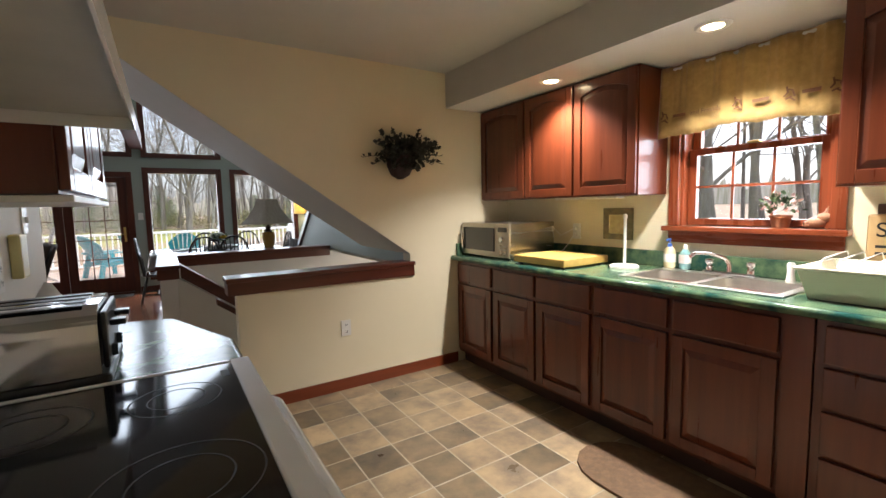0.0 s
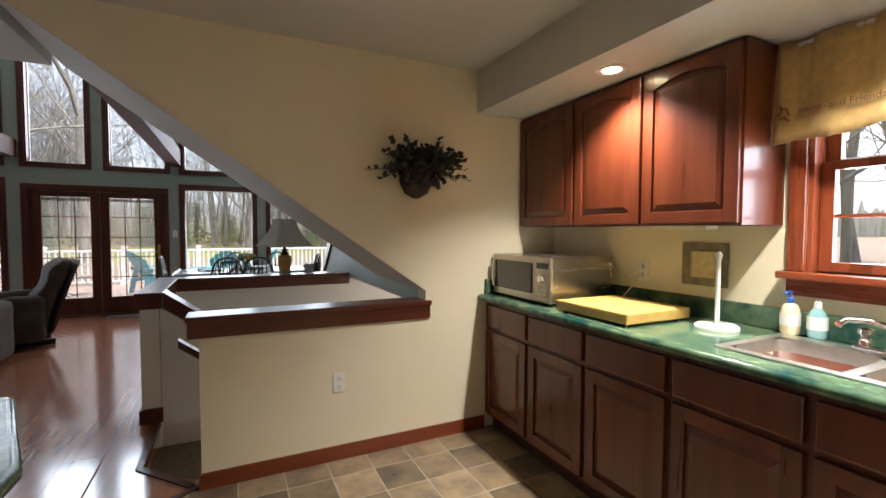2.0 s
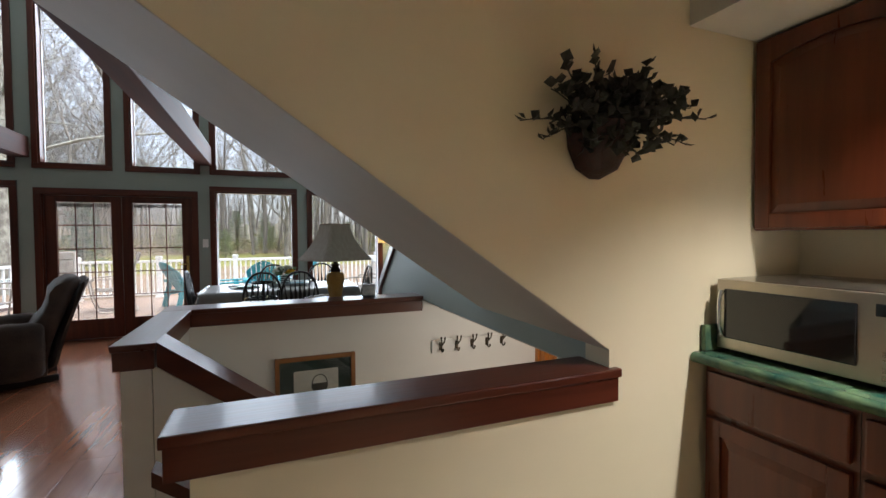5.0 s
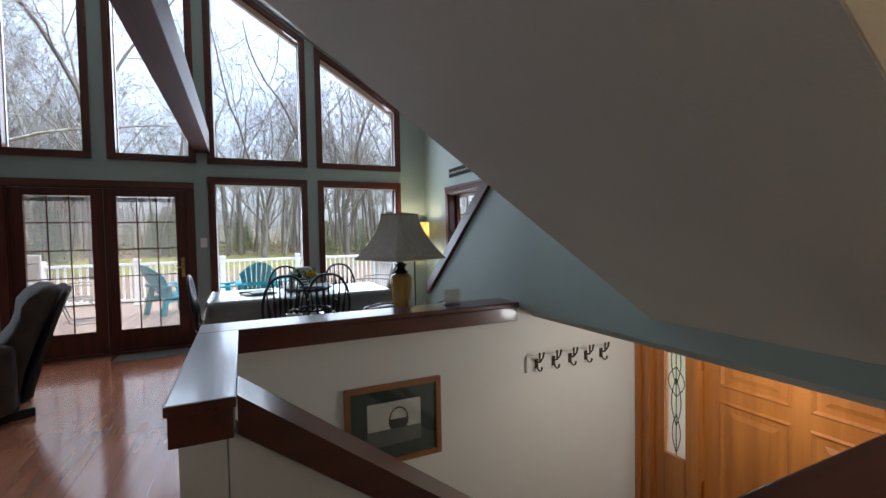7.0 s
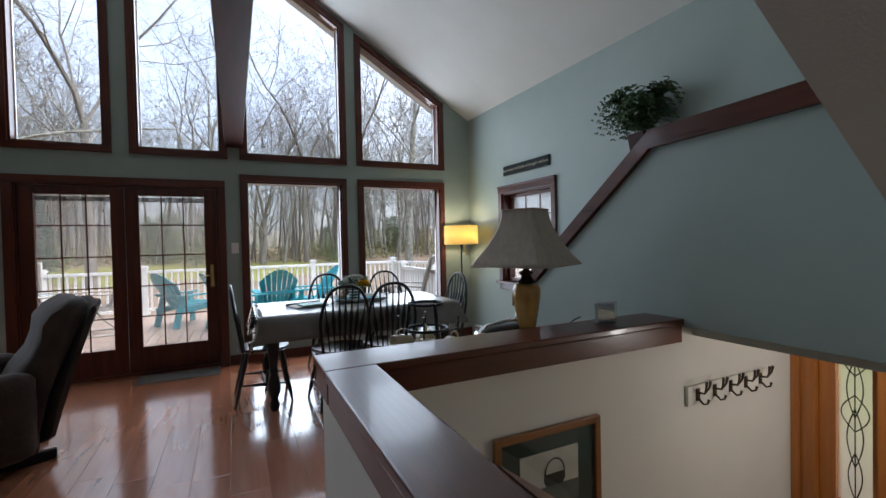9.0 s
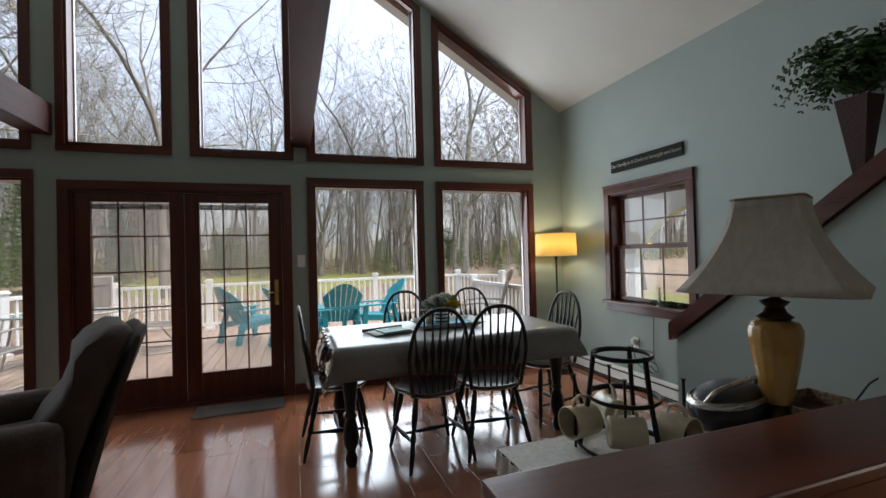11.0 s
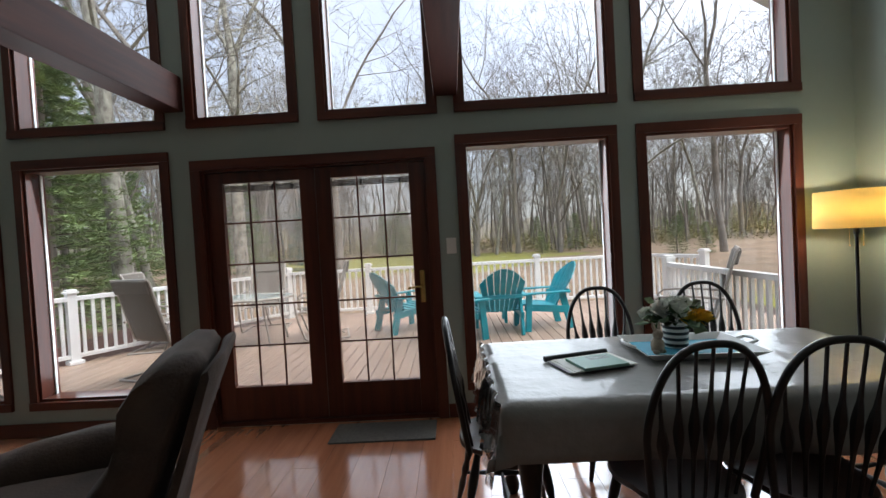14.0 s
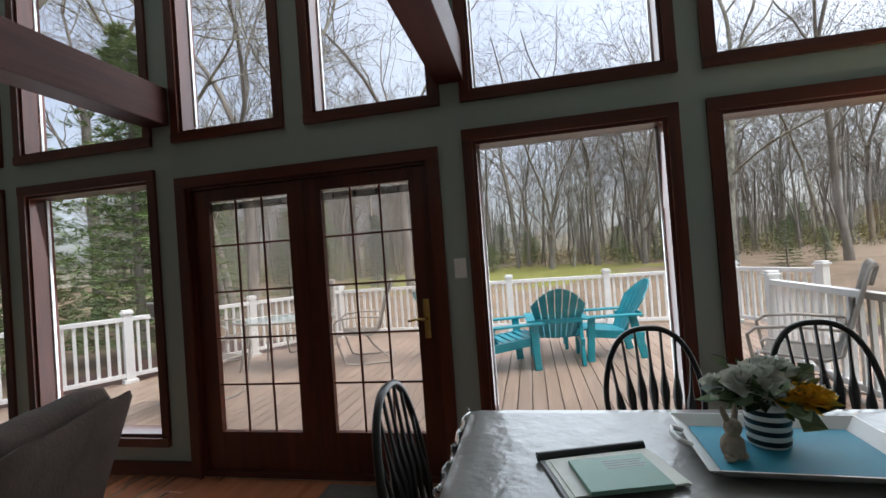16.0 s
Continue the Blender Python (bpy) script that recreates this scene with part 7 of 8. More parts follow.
# porch beyond the dining room window: boarded ceiling and an arched opening
porch = thing("porch", "white porch with a boarded ceiling and an arched opening", "porch")
for k in range(22):
    x = XR + 0.2 + k * 0.1
    part("ceiling_board", bx(x, x + 0.095, 4.5, 9.7, 2.25, 2.27), VINYL, porch)
bm = B()
arch_pts = [(4.6, 1.2), (4.6, 2.25), (11.5, 2.25), (11.5, 1.2)]
ring_ = [(8.9 + 1.9 * math.cos(t), 1.0 + 1.0 * math.sin(t)) for t in (math.pi * k / 18 for k in range(19))]
prism(bm, [(11.5, 0.9), (11.5, 2.25), (4.6, 2.25), (4.6, 0.9), (7.0, 1.0)] + ring_[::-1][1:-1] + [(10.8, 1.0)], "x", 5.25, 5.4)
part("arch", bm, material("white_arch_paint", (0.55, 0.55, 0.53), (0.5, 0.5, 0.48), 0.6), porch)
for y in (6.95, 10.85):
    part("column", bx(5.25, 5.4, y - 0.08, y + 0.08, -0.8, 1.0, 0.005), VINYL, porch)
part("roof_edge", bx(XR + 0.17, 5.6, 4.5, 9.7, 2.272, 2.4), VINYL, porch)

# ground, lawn and leaf litter
gm = material("leaf_litter", (0.26, 0.185, 0.12), (0.16, 0.115, 0.075), 0.95, scale=0.6, bump=0.6, fine=6)
gn, gl = gm.node_tree.nodes, gm.node_tree.links
tc = gn.new("ShaderNodeTexCoord")
sep = gn.new("ShaderNodeSeparateXYZ")
gl.new(tc.outputs["Object"], sep.inputs[0])
ns = gn.new("ShaderNodeTexNoise")
ns.inputs["Scale"].default_value, ns.inputs["Detail"].default_value = 0.25, 6
gl.new(tc.outputs["Object"], ns.inputs["Vector"])
# the mown part is a rough oval behind the deck, ragged at its edge
oval = gn.new("ShaderNodeMapping")
oval.inputs["Location"].default_value, oval.inputs["Scale"].default_value = (3.0 / 14, -41.0 / 10, 0), (1 / 14, 1 / 10, 0)
gl.new(tc.outputs["Object"], oval.inputs["Vector"])
reach = gn.new("ShaderNodeVectorMath")
reach.operation = "LENGTH"
gl.new(oval.outputs[0], reach.inputs[0])
oval_side = gn.new("ShaderNodeMapping")
oval_side.inputs["Location"].default_value, oval_side.inputs["Scale"].default_value = (-14.0 / 9, -11.0 / 10, 0), (1 / 9, 1 / 10, 0)
gl.new(tc.outputs["Object"], oval_side.inputs["Vector"])
reach_side = gn.new("ShaderNodeVectorMath")
reach_side.operation = "LENGTH"
gl.new(oval_side.outputs[0], reach_side.inputs[0])
nearer = gn.new("ShaderNodeMath")
nearer.operation = "MINIMUM"
gl.new(reach.outputs["Value"], nearer.inputs[0])
gl.new(reach_side.outputs["Value"], nearer.inputs[1])
edge = gn.new("ShaderNodeMath")
edge.operation = "SUBTRACT"
gl.new(ns.outputs["Fac"], edge.inputs[0])
half = gn.new("ShaderNodeMath")
half.operation, half.inputs[1].default_value = "MULTIPLY", 0.5
gl.new(nearer.outputs[0], half.inputs[0])
gl.new(half.outputs[0], edge.inputs[1])
rp = gn.new("ShaderNodeValToRGB")
rp.color_ramp.elements[0].position, rp.color_ramp.elements[1].position = 0.0, 0.10
gl.new(edge.outputs[0], rp.inputs[0])
mixg = gn.new("ShaderNodeMix")
mixg.data_type = "RGBA"
old = gn["Principled BSDF"].inputs["Base Color"].links[0].from_socket
gr = gn.new("ShaderNodeTexNoise")
gr.inputs["Scale"].default_value = 3.0
gr.inputs["Detail"].default_value = 8
gl.new(tc.outputs["Object"], gr.inputs["Vector"])
gramp = gn.new("ShaderNodeValToRGB")
gramp.color_ramp.elements[0].color, gramp.color_ramp.elements[1].color = (0.13, 0.14, 0.03, 1), (0.27, 0.26, 0.05, 1)
gl.new(gr.outputs["Fac"], gramp.inputs[0])
gl.new(rp.outputs[0], mixg.inputs["Factor"])
gl.new(old, mixg.inputs["A"])
gl.new(gramp.outputs[0], mixg.inputs["B"])
gl.new(mixg.outputs["Result"], gn["Principled BSDF"].inputs["Base Color"])


def ground_z(x, y):
    """Level beside the house, rising gently towards the woods."""
    return -0.85 + 0.02 * min(90, max(0, math.hypot(x, y - 7) - 13))


bm = B()
bmesh.ops.create_grid(bm, x_segments=160, y_segments=160, size=400)
for v in bm.verts:
    v.co.z = ground_z(v.co.x, v.co.y)
whole("ground", bm, gm, "spring lawn and leaf litter reaching into the woods", "ground", kind="structure", at=pose(0, 0, 0))
GZ = -0.85

# bare trees
BARK = material("grey_bark", (0.27, 0.245, 0.215), (0.15, 0.132, 0.112), 0.95, scale=3, stretch=(1, 1, 0.25), bump=0.8, fine=14, random=0.15)
LICHEN = material("lichen_bark", (0.38, 0.375, 0.31), (0.15, 0.135, 0.115), 0.95, scale=5, stretch=(1, 1, 0.6), bump=0.8, fine=14, random=0.1)


def bare_tree(seed, height, girth, fork, limbs, kids, mat):
    """A leafless tree: a trunk that parts into rising limbs, each split again and again into finer twigs."""
    r = random.Random(seed)
    trunk, crown = B(), B()

    def away(d, angle):
        side_ = Matrix.Rotation(r.uniform(0, 2 * math.pi), 3, d) @ d.orthogonal().normalized()
        return (d * math.cos(angle) + side_ * math.sin(angle)).normalized()

    def grow(bm, start, d, length, radius, level):
        n = (6, 8, 6, 3, 2)[min(level, 4)]
        pts, rad, p = [start.copy()], [radius], start.copy()
        for k in range(n):
            d = (d + Vector((r.uniform(-1, 1), r.uniform(-1, 1), r.uniform(-0.55, 0.95))) * (0.215 + 0.02 * level)).normalized()
            p = p + d * length / n
            pts.append(p.copy())
            rad.append(max(0.008, radius * (1 - 0.72 * (k + 1) / n)))
        tube(bm, pts, rad, 6 if level == 1 else (4 if level == 2 else 3))
        if level > len(kids):
            return
        for k in range(kids[level - 1]):
            t = r.uniform(0.22, 1.0)
            i = min(int(t * n), n - 1)
            at = pts[i].lerp(pts[i + 1], t * n - i)
            grow(crown, at, away(d, radians(r.uniform(25, 62))), length * r.uniform(0.32, 0.62), max(0.009, rad[i] * r.uniform(0.35, 0.6)), level + 1)

    lean = Vector((r.uniform(-0.07, 0.07), r.uniform(-0.07, 0.07), 1))
    pts, rad, p = [], [], Vector((0, 0, -0.4))
    for k in range(9):
        pts.append(p.copy())
        rad.append(girth * (1.25 if k == 0 else 1.0 - 0.36 * k / 8))
        lean += Vector((r.uniform(-0.07, 0.07), r.uniform(-0.07, 0.07), 0))
        p = p + lean.normalized() * height * fork / 8
    tube(trunk, pts, rad, 9)
    top_ = pts[-1]
    for k in range(limbs):
        if k < 3:
            d = away(lean.normalized(), radians(r.uniform(10, 32)))
            grow(trunk if k == 0 else crown, top_, d, height * (1 - fork) * r.uniform(0.8, 1.05), rad[-1] * (0.8, 0.62, 0.5)[k], 1)
        else:
            i = r.randint(4, 7)
            d = away(lean.normalized(), radians(r.uniform(35, 65)))
            grow(crown, pts[i], d, height * (1 - fork) * r.uniform(0.35, 0.75), rad[i] * r.uniform(0.22, 0.4), 1)
    tree = thing("bare_tree", "tall leafless grey-barked tree in the woods", "tree", "bare trees")
    part("trunk", trunk, mat, tree, "", 60)
    part("crown", crown, mat, tree, "bare grey branches and twigs", 60)
    return tree


kinds = [bare_tree(1, 21, 0.26, 0.42, 7, (6, 5, 4), BARK), bare_tree(2, 22, 0.29, 0.50, 8, (6, 5, 4), LICHEN), bare_tree(3, 20, 0.24, 0.22, 7, (7, 5, 4), BARK),
         bare_tree(4, 22, 0.21, 0.55, 8, (6, 5, 4), BARK), bare_tree(5, 18, 0.17, 0.40, 7, (6, 5, 4), LICHEN)]
slim = [bare_tree(6, 18, 0.13, 0.5, 6, (5, 4), BARK), bare_tree(7, 15, 0.11, 0.45, 6, (5, 4), BARK), bare_tree(8, 20, 0.15, 0.55, 6, (5, 4), BARK)]
rt = random.Random(5)
# trees that stand out near the deck and along the lawn, then the woods behind
NEAR = [(2, 2.3, 44.0, 1.0), (0, 6.0, 45.0, 1.0), (2, 9.2, 43.0, 1.05), (1, 11.5, 33.7, 1.0), (3, 17.2, 34.0, 1.0), (1, -9.0, 18.4, 0.95), (4, -11.0, 22.5, 1.0), (0, -9.9, 22.0, 0.9), (1, -8.4, 24.0, 1.0),
        (3, -13.5, 25.0, 1.0), (0, -6.2, 31.0, 1.0), (4, 13.0, 40.0, 1.0), (3, 20.0, 30.0, 1.0), (0, -17.0, 22.0, 1.0), (3, 16.0, 22.0, 1.0), (4, 21.0, 42.0, 1.0)]
first = set()
places = [(kinds[k], x, y, s) for k, x, y, s in NEAR]
for k in range(74):
    y = rt.uniform(44, 62)
    places.append((rt.choice(kinds), rt.uniform(-0.95, 1.0) * y, y, rt.uniform(0.7, 1.0)))
for k in range(340):
    y = rt.uniform(46, 82)
    places.append((rt.choice(slim), rt.uniform(-1.0, 1.0) * y, y, rt.uniform(0.7, 1.0)))
for k in range(36):
    places.append((rt.choice(kinds + slim), rt.uniform(16, 36), rt.uniform(-14, 18), rt.uniform(0.8, 1.1)))
far_bm = B()
for tree, x, y, s in places:
    if -11 < x < 0.0 and 43 < y < 56 and rt.random() < 0.7:
        continue
    m = pose(x, y, ground_z(x, y), 0, 0, rt.uniform(0, 360)) @ Matrix.Diagonal((s, s, s * rt.uniform(0.92, 1.08), 1))
    if tree in slim and y > 46:
        for o in tree.children:
            me_ = o.data.copy()
            me_.transform(m)
            far_bm.from_mesh(me_)
            bpy.data.meshes.remove(me_)
        continue
    if tree.name in first:
        ob = copy_thing(tree, m)
    else:
        first.add(tree.name)
        ob = tree
    ob.matrix_basis = m
# slender stems that fill the woods
for k in range(750):
    y = rt.uniform(45, 84)
    x = rt.uniform(-1.0, 1.0) * y
    if -11 < x < 0.5 and y < 56:
        continue
    z, h, r0 = ground_z(x, y), rt.uniform(5, 12), rt.uniform(0.025, 0.07)
    lx, ly, bend = rt.uniform(-1.1, 1.1), rt.uniform(-0.8, 0.8), rt.uniform(-0.4, 0.4)
    stem = [Vector((x + lx * t + bend * math.sin(3 * t), y + ly * t, z - 0.2 + h * t)) for t in (0, 0.25, 0.5, 0.75, 1)]
    tube(far_bm, stem, [r0, r0 * 0.85, r0 * 0.65, r0 * 0.42, r0 * 0.12], 4)
    for j in range(9):
        t = rt.uniform(0.3, 0.95)
        i = min(int(t * 4), 3)
        at = stem[i].lerp(stem[i + 1], t * 4 - i)
        d = Vector((rt.uniform(-1, 1), rt.uniform(-1, 1), rt.uniform(0.2, 1.3))) * h * 0.13
        tube(far_bm, [at, at + d * 0.6, at + d + Vector((0, 0, 0.25))], [r0 * 0.35, r0 * 0.22, 0.006], 3)
whole("far_trees", far_bm, BARK, "dense leafless grey woods behind the lawn", "woods", kind="stuff", smooth=60)

# evergreens
NEEDLE = material("pine_needles", (0.20, 0.27, 0.10), (0.11, 0.165, 0.06), 0.7, scale=1.2, random=0.15)
SPRUCE = material("blue_green_needles", (0.10, 0.165, 0.12), (0.06, 0.105, 0.075), 0.7, scale=2.5, random=0.15)
TWIG = material("dark_pine_twig", (0.16, 0.135, 0.10), (0.09, 0.08, 0.055), 0.95)


def evergreen(seed, height, width, whorls, tufts, needles, mat, label):
    """Whorls of level limbs, feathered on both sides with tufts of needles."""
    r = random.Random(seed)
    tree = thing("pine_tree", label, "tree", "evergreens")
    part("trunk", tube(B(), [(0, 0, -0.2), (0.03, 0, height * 0.5), (0, 0.02, height)], [0.012 * height + 0.02, 0.008 * height + 0.01, 0.01], 7), BARK, tree, "", 60)
    bm, limbs = B(), B()
    k0 = 0.05 + height / 90
    for k in range(whorls):
        z = height * (0.06 + 0.92 * k / whorls)
        L = width * (1 - 0.88 * k / whorls)
        turn = r.uniform(0, 6)
        for j in range(7):
            a = turn + j * 2 * math.pi / 7 + r.uniform(-0.3, 0.3)
            l = L * r.uniform(0.65, 1.1)
            out = Vector((math.cos(a), math.sin(a), 0))
            side_ = Vector((-out.y, out.x, 0))
            tip = out * l + Vector((0, 0, z + l * r.uniform(-0.08, 0.16)))
            tube(limbs, [(0, 0, z), tip], [0.004 + 0.006 * l, 0.003], 3)
            for q in range(tufts):
                t = r.uniform(0.15, 1.0)
                p = Vector((0, 0, z)).lerp(tip, t) + side_ * r.uniform(-1, 1) * 0.30 * l * (1.1 - t) + Vector((0, 0, r.uniform(-0.05, 0.07) * (0.4 + l * 0.5)))
                for w in range(needles):
                    dd = (out * r.uniform(0.2, 1) + side_ * r.uniform(-1, 1) + Vector((0, 0, r.uniform(-0.35, 0.5)))).normalized()
                    s_ = dd.cross(Vector((r.uniform(-1, 1), r.uniform(-1, 1), 1))).normalized() * k0 * 0.10
                    e = p + dd * r.uniform(1.0, 1.9) * k0
                    bm.faces.new([bm.verts.new(p - s_), bm.verts.new(p + s_), bm.verts.new(e)])
    part("limbs", limbs, TWIG, tree)
    part("crown", bm, mat, tree, "soft green needle clusters")
    return tree


big = evergreen(21, 9.0, 2.9, 26, 26, 6, NEEDLE, "tall soft green pine tree beside the deck")
small = evergreen(22, 2.6, 1.0, 15, 14, 4, NEEDLE, "young green pine at the edge of the woods")
blue = evergreen(23, 5.0, 1.7, 24, 20, 5, SPRUCE, "blue-green spruce at the edge of the lawn")
blue.matrix_basis = pose(-9.2, 34.0, ground_z(-9.2, 34.0))
big.matrix_basis = pose(-9.4, 16.6, ground_z(-9.4, 16.6), 0, 0, 0)
small.matrix_basis = pose(-2.6, 44.0, ground_z(-2.6, 44))
for x, y, s in ((-12.6, 20.5, 1.0), (-11.5, 14.6, 0.9), (-15.5, 26.0, 1.0), (-17, 19, 1.1), (-12.5, 29, 0.6), (-15, 38, 0.9), (-20, 33, 1.0), (-7, 52, 0.5), (0.5, 53, 0.45)):
    copy_thing(big, pose(x, y, ground_z(x, y), 0, 0, rt.uniform(0, 360))).scale = (s, s, s)
for x, y, s in ((7.6, 42.5, 0.75), (10.8, 44.0, 1.3), (13.0, 31.5, 1.0), (15.5, 33.0, 0.8), (18.5, 30.0, 0.9)):
    copy_thing(small, pose(x, y, ground_z(x, y), 0, 0, rt.uniform(0, 360))).scale = (s, s, s)
for k in range(30):
    y = rt.uniform(50, 70)
    x, s = rt.uniform(-0.7, 0.75) * y, rt.uniform(0.8, 2.0)
    copy_thing(small, pose(x, y, ground_z(x, y), 0, 0, rt.uniform(0, 360))).scale = (s * 1.3, s * 1.3, s)

# undergrowth at the foot of the woods: loose clumps of twigs and first leaves
SCRUB = material("brown_green_scrub", (0.24, 0.27, 0.09), (0.22, 0.17, 0.10), 0.95, scale=0.25)
bm = B()
for k in range(3400):
    y = rt.uniform(43, 72)
    x = rt.uniform(-1.0, 1.0) * y
    if -11 < x < 6 and y < 47:
        continue
    size = rt.uniform(0.4, 1.9)
    base = Vector((x, y, ground_z(x, y)))
    for j in range(22):
        p = base + Vector((rt.gauss(0, 0.5), rt.gauss(0, 0.5), abs(rt.gauss(0.5, 0.5)))) * size
        d = Vector((rt.uniform(-1, 1), rt.uniform(-1, 1), rt.uniform(-0.3, 1))) * rt.uniform(0.08, 0.24)
        s_ = Vector((rt.uniform(-0.06, 0.06), rt.uniform(-0.06, 0.06), rt.uniform(-0.06, 0.06)))
        bm.faces.new([bm.verts.new(p - s_), bm.verts.new(p + s_), bm.verts.new(p + d)])
whole("undergrowth", bm, SCRUB, "brown and green scrub at the edge of the woods", "undergrowth", kind="stuff")

# the far woods close the view; faint emission puts haze into their colour
bd = bpy.data.materials.new("far_woods_haze_glow")
bd.use_nodes = True
n, l = bd.node_tree.nodes, bd.node_tree.links
tc, mp = n.new("ShaderNodeTexCoord"), n.new("ShaderNodeMapping")
mp.inputs["Scale"].default_value = (2.2, 2.2, 0.16)
l.new(tc.outputs["Object"], mp.inputs[0])
nz, rp = n.new("ShaderNodeTexNoise"), n.new("ShaderNodeValToRGB")
nz.inputs["Scale"].default_value, nz.inputs["Detail"].default_value = 1.3, 7
l.new(mp.outputs[0], nz.inputs["Vector"])
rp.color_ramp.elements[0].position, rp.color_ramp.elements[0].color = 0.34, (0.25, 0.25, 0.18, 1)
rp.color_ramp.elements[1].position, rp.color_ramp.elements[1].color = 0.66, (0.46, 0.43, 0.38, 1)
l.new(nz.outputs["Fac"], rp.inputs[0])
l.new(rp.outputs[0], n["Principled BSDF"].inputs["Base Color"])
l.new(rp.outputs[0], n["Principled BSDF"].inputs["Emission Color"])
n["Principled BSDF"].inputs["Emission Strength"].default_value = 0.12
n["Principled BSDF"].inputs["Roughness"].default_value = 1.0
bm = B()
prev = None
for k in range(1601):
    a = radians(-80 + 220 * k / 1600)
    R = 90
    x, y = R * math.sin(a), 5 + R * math.cos(a)
    top_ = 3.6 + 1.2 * noise.noise(Vector((k * 0.05, 0, 0))) + 3.2 * abs(noise.noise(Vector((k * 2.9, 3, 0))))
    q = [bm.verts.new((x, y, GZ - 1)), bm.verts.new((x, y, top_))]
    if prev:
        bm.faces.new((prev[0], q[0], q[1], prev[1]))
    prev = q
whole("backdrop", bm, bd, "grey-brown far woods with a faint haze glow, closing the view", "backdrop", kind="structure")

# ---------------------------------------------------------------- floors, piece by piece
def cut_to(bm, x, y, nx, ny):
    """Keep what lies on the side of the upright plane that (nx, ny) points away from."""
    bmesh.ops.bisect_plane(bm, geom=bm.verts[:] + bm.edges[:] + bm.faces[:], plane_co=(x, y, 0), plane_no=(nx, ny, 0), clear_outer=True)
    bmesh.ops.holes_fill(bm, edges=[e for e in bm.edges if e.is_boundary])
    return bm


# tile field ends on a slanting strip at the stair head
JOIN_A, JOIN_B = Vector((0.80, 3.775)), Vector((0.35, 3.48))
jd = (JOIN_B - JOIN_A).normalized()
JN = Vector((jd.y, -jd.x))                    # points to the wood side
if JN.y < 0:
    JN = -JN
GROUT = material("grout", (0.46, 0.40, 0.31), (0.38, 0.33, 0.25), 0.9, scale=20)
bm = cut_to(bx(-0.0, XR, -1.5, 3.762, -0.12, -0.0012), JOIN_A.x, JOIN_A.y, JN.x, JN.y)
tile_floor = whole("floor_kitchen", bm, GROUT, "slate-look brown and grey tiled kitchen floor", "floor", kind="structure")
TILE = material("slate_tile", (0.34, 0.245, 0.14), (0.15, 0.115, 0.08), 0.32, scale=5, bump=0.12, fine=25, random=0.42, rough_var=0.12)
tn, tl = TILE.node_tree.nodes, TILE.node_tree.links
P, X0, Y0 = 0.2295, 1.706, 2.888
gap = 0.004
rest = B()
tile_mesh = mesh_of(bx(gap, P - gap, gap, P - gap, -0.012, 0.0, 0.0015), "tile", TILE)
for i in range(-8, 7):
    for j in range(-20, 5):
        x, y = X0 + i * P, Y0 + j * P
        if x + P < 0.02 or x > 2.6 or y + P < -1.5 or y > 3.76:
            continue
        corners = [Vector((x + a * P, y + b * P)) for a in (0, 1) for b in (0, 1)]
        side = [(c - JOIN_A).dot(JN) for c in corners]
        if min(side) > 0:
            continue
        whole_tile = max(side) < 0 and y + P < 3.76 and x > 0.0 and x + P < 2.6
        if whole_tile and y > 0.8:
            t = new("tile", tile_mesh)
            t.location = (x, y, 0)
            t.parent = tile_floor
        elif whole_tile:
            box(rest, x + gap, x + P - gap, y + gap, y + P - gap, -0.012, 0.0)
        else:
            bm = bx(max(x + gap, 0.021), x + P - gap, y + gap, min(y + P - gap, 3.76), -0.012, 0.0)
            cut_to(bm, JOIN_A.x, JOIN_A.y, JN.x, JN.y)
            if bm.faces:
                part("tile", bm, TILE, tile_floor)
            else:
                bm.free()
ob = part("far_tiles", rest, TILE, tile_floor)
ob["kind"] = "stuff"
bm = B()
p0, p1 = JOIN_A + jd * -0.03, JOIN_B + jd * 0.55
for s in (1,):
    w_ = JN * 0.018
    prism(bm, [(p0 - w_)[:], (p1 - w_)[:], (p1 + w_)[:], (p0 + w_)[:]], "z", 0.0, 0.007)
whole("trim_threshold", bm, STAIN_H, "dark wooden strip between tiles and laminate", "trim", kind="structure")

# laminate planks along y; the stairwell stays open
base = B()
prism(base, [(XL, -1.5), (-0.1, -1.5), (-0.1, 3.42), (0.02, 3.42), (0.26, 3.42), (0.83, 3.80), (0.83, 3.884), (0.52, 4.13), (0.52, 4.80), (0.46, 5.84), (XL, 5.84)], "z", -0.2, -0.012)
box(base, XL, XR, 5.842, YG, -0.2, -0.012)
wood_floor = whole("floor_dining", base, LAMINATE, "glossy reddish-brown laminate floor", "floor", kind="structure")
PW, PL = 0.195, 1.2
rng = random.Random(4)
plank_meshes = {}
far = B()
count = 0


def inside_floor(x, y):
    if y >= 5.846:
        return True
    if x < 0.44 and y > 3.42:
        return True
    return x < -0.12


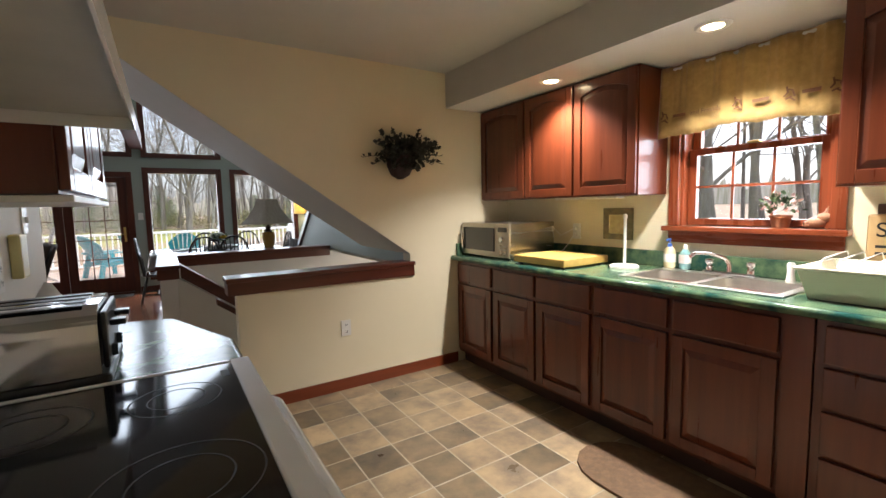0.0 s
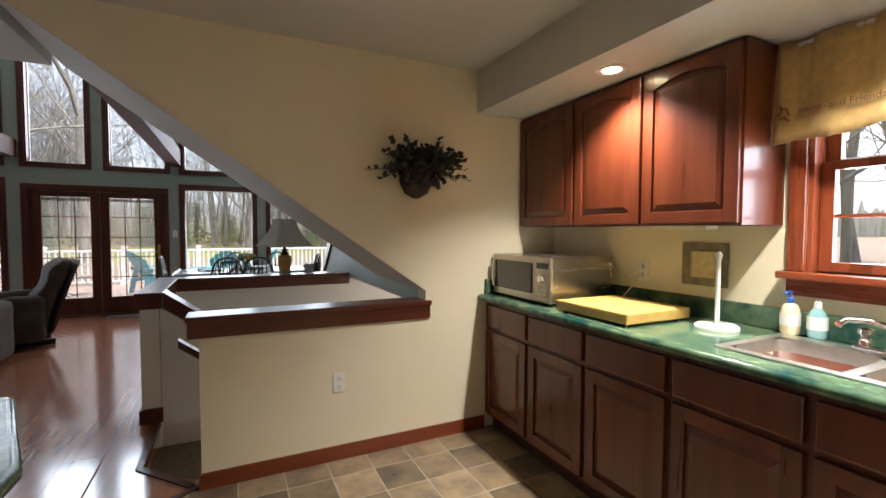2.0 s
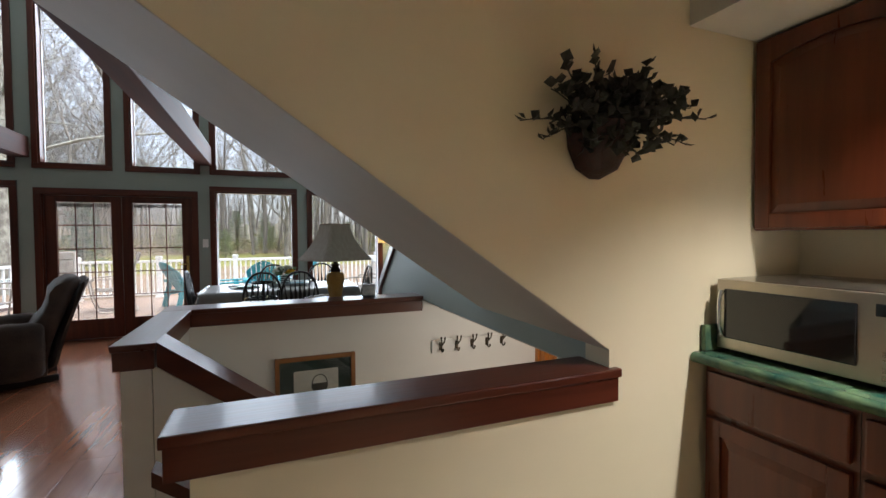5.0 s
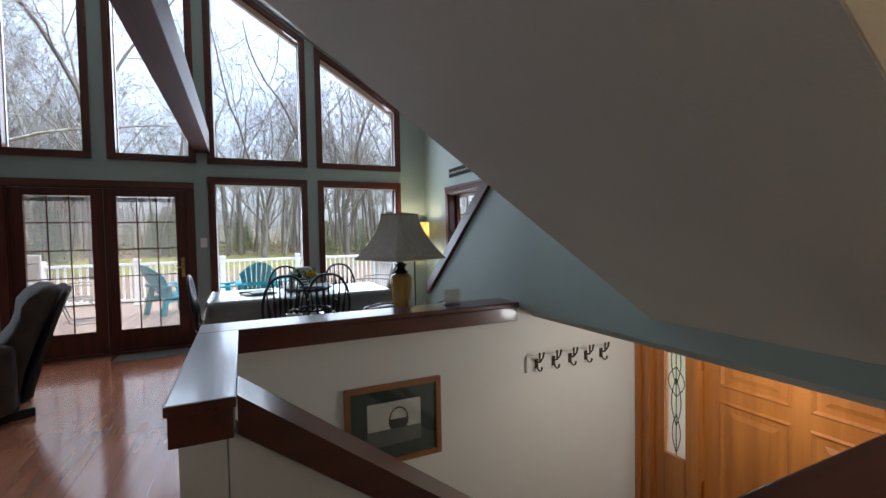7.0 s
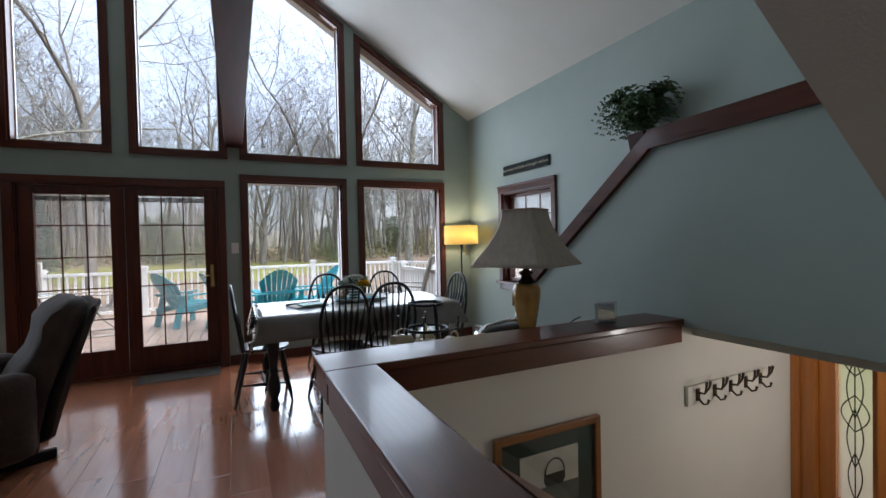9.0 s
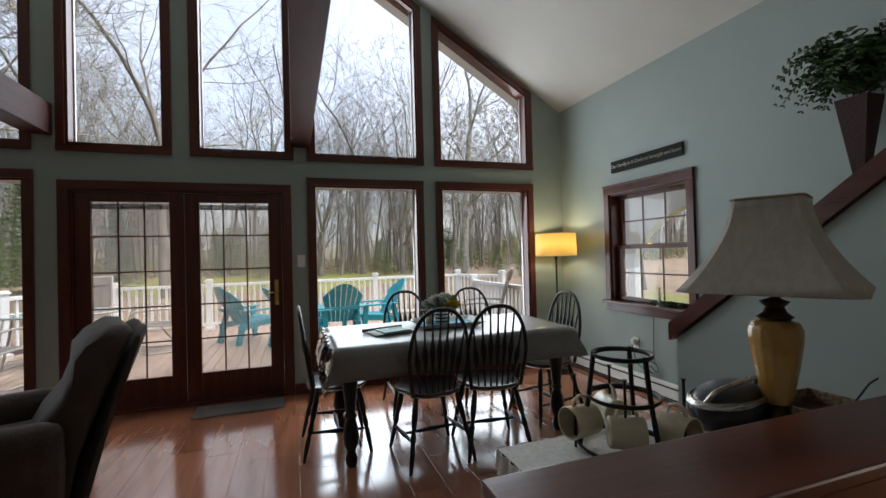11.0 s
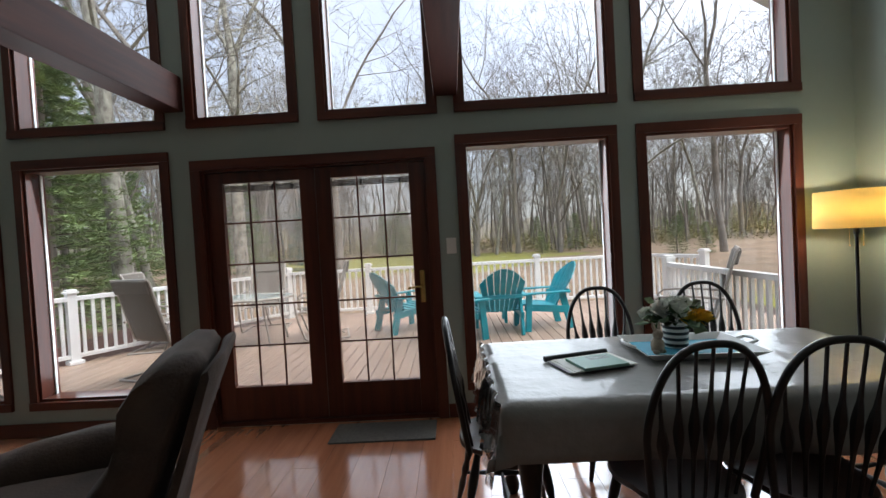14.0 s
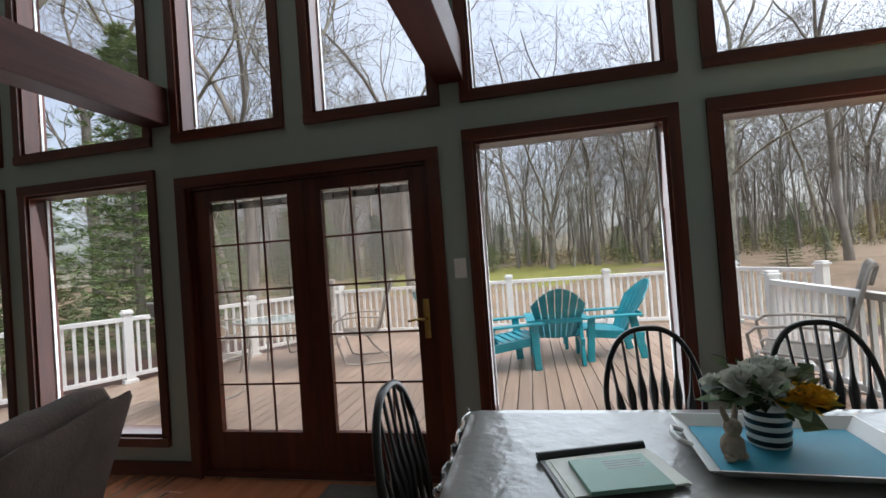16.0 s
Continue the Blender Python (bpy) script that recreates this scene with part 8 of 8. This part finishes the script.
for i in range(int((XR - XL) / PW) + 1):
    x = XL + i * PW
    x1 = min(x + PW, XR)
    y = -1.5 - rng.random() * PL
    while y < YG:
        ya, yb = max(y, -1.5), min(y + PL, YG - 0.002)
        y += PL
        if yb - ya < 0.02:
            continue
        if x < -0.1 < x1 and ya < 3.43:
            x1_ = min(x1, -0.1) if yb <= 3.43 else x1
        else:
            x1_ = x1
        # split where the stairwell or the kitchen takes the floor away
        spans = [(ya, yb)]
        if x1_ > 0.44:
            spans = [(max(ya, 5.846), yb)]
        elif x1_ > -0.1:
            spans = [(max(ya, 3.43), yb)]
        for p, q in spans:
            if q - p < 0.03:
                continue
            near = x > -2.0 and p > 3.0
            if near and count < 290:
                count += 1
                key = (round(x1_ - x, 3), round(q - p, 3))
                if key not in plank_meshes:
                    plank_meshes[key] = mesh_of(bx(0.0006, key[0] - 0.0006, 0.0006, key[1] - 0.0006, -0.011, 0.0, 0.0008), "plank", LAMINATE)
                ob = new("plank", plank_meshes[key])
                ob.location = (x, p, 0)
                ob.parent = wood_floor
            else:
                box(far, x + 0.0006, x1_ - 0.0006, p + 0.0006, q - 0.0006, -0.011, 0.0)
ob = part("far_planks", far, LAMINATE, wood_floor)
ob["kind"] = "stuff"
# planks trimmed round the stair head
bm = B()
prism(bm, [(0.4345, 3.545), (0.80, 3.785), (0.80, 3.83), (0.53, 4.13), (0.53, 4.775), (0.4345, 4.775)], "z", -0.011, 0.0)
part("plank", bm, LAMINATE, wood_floor)
bm = B()
for (xa, ya), (xb, yb) in (((0.80, 3.815), (0.525, 4.125)), ((0.525, 4.125), (0.525, 4.79))):
    d = Vector((xb - xa, yb - ya)).normalized()
    nn = Vector((-d.y, d.x)) * 0.02
    prism(bm, [(xa + nn.x, ya + nn.y), (xb + nn.x, yb + nn.y), (xb - nn.x, yb - nn.y), (xa - nn.x, ya - nn.y)], "z", -0.03, 0.008)
whole("trim_stair_nosing", bm, STAIN_H, "dark red-stained nosing at the top of the stairs", "trim", kind="structure")
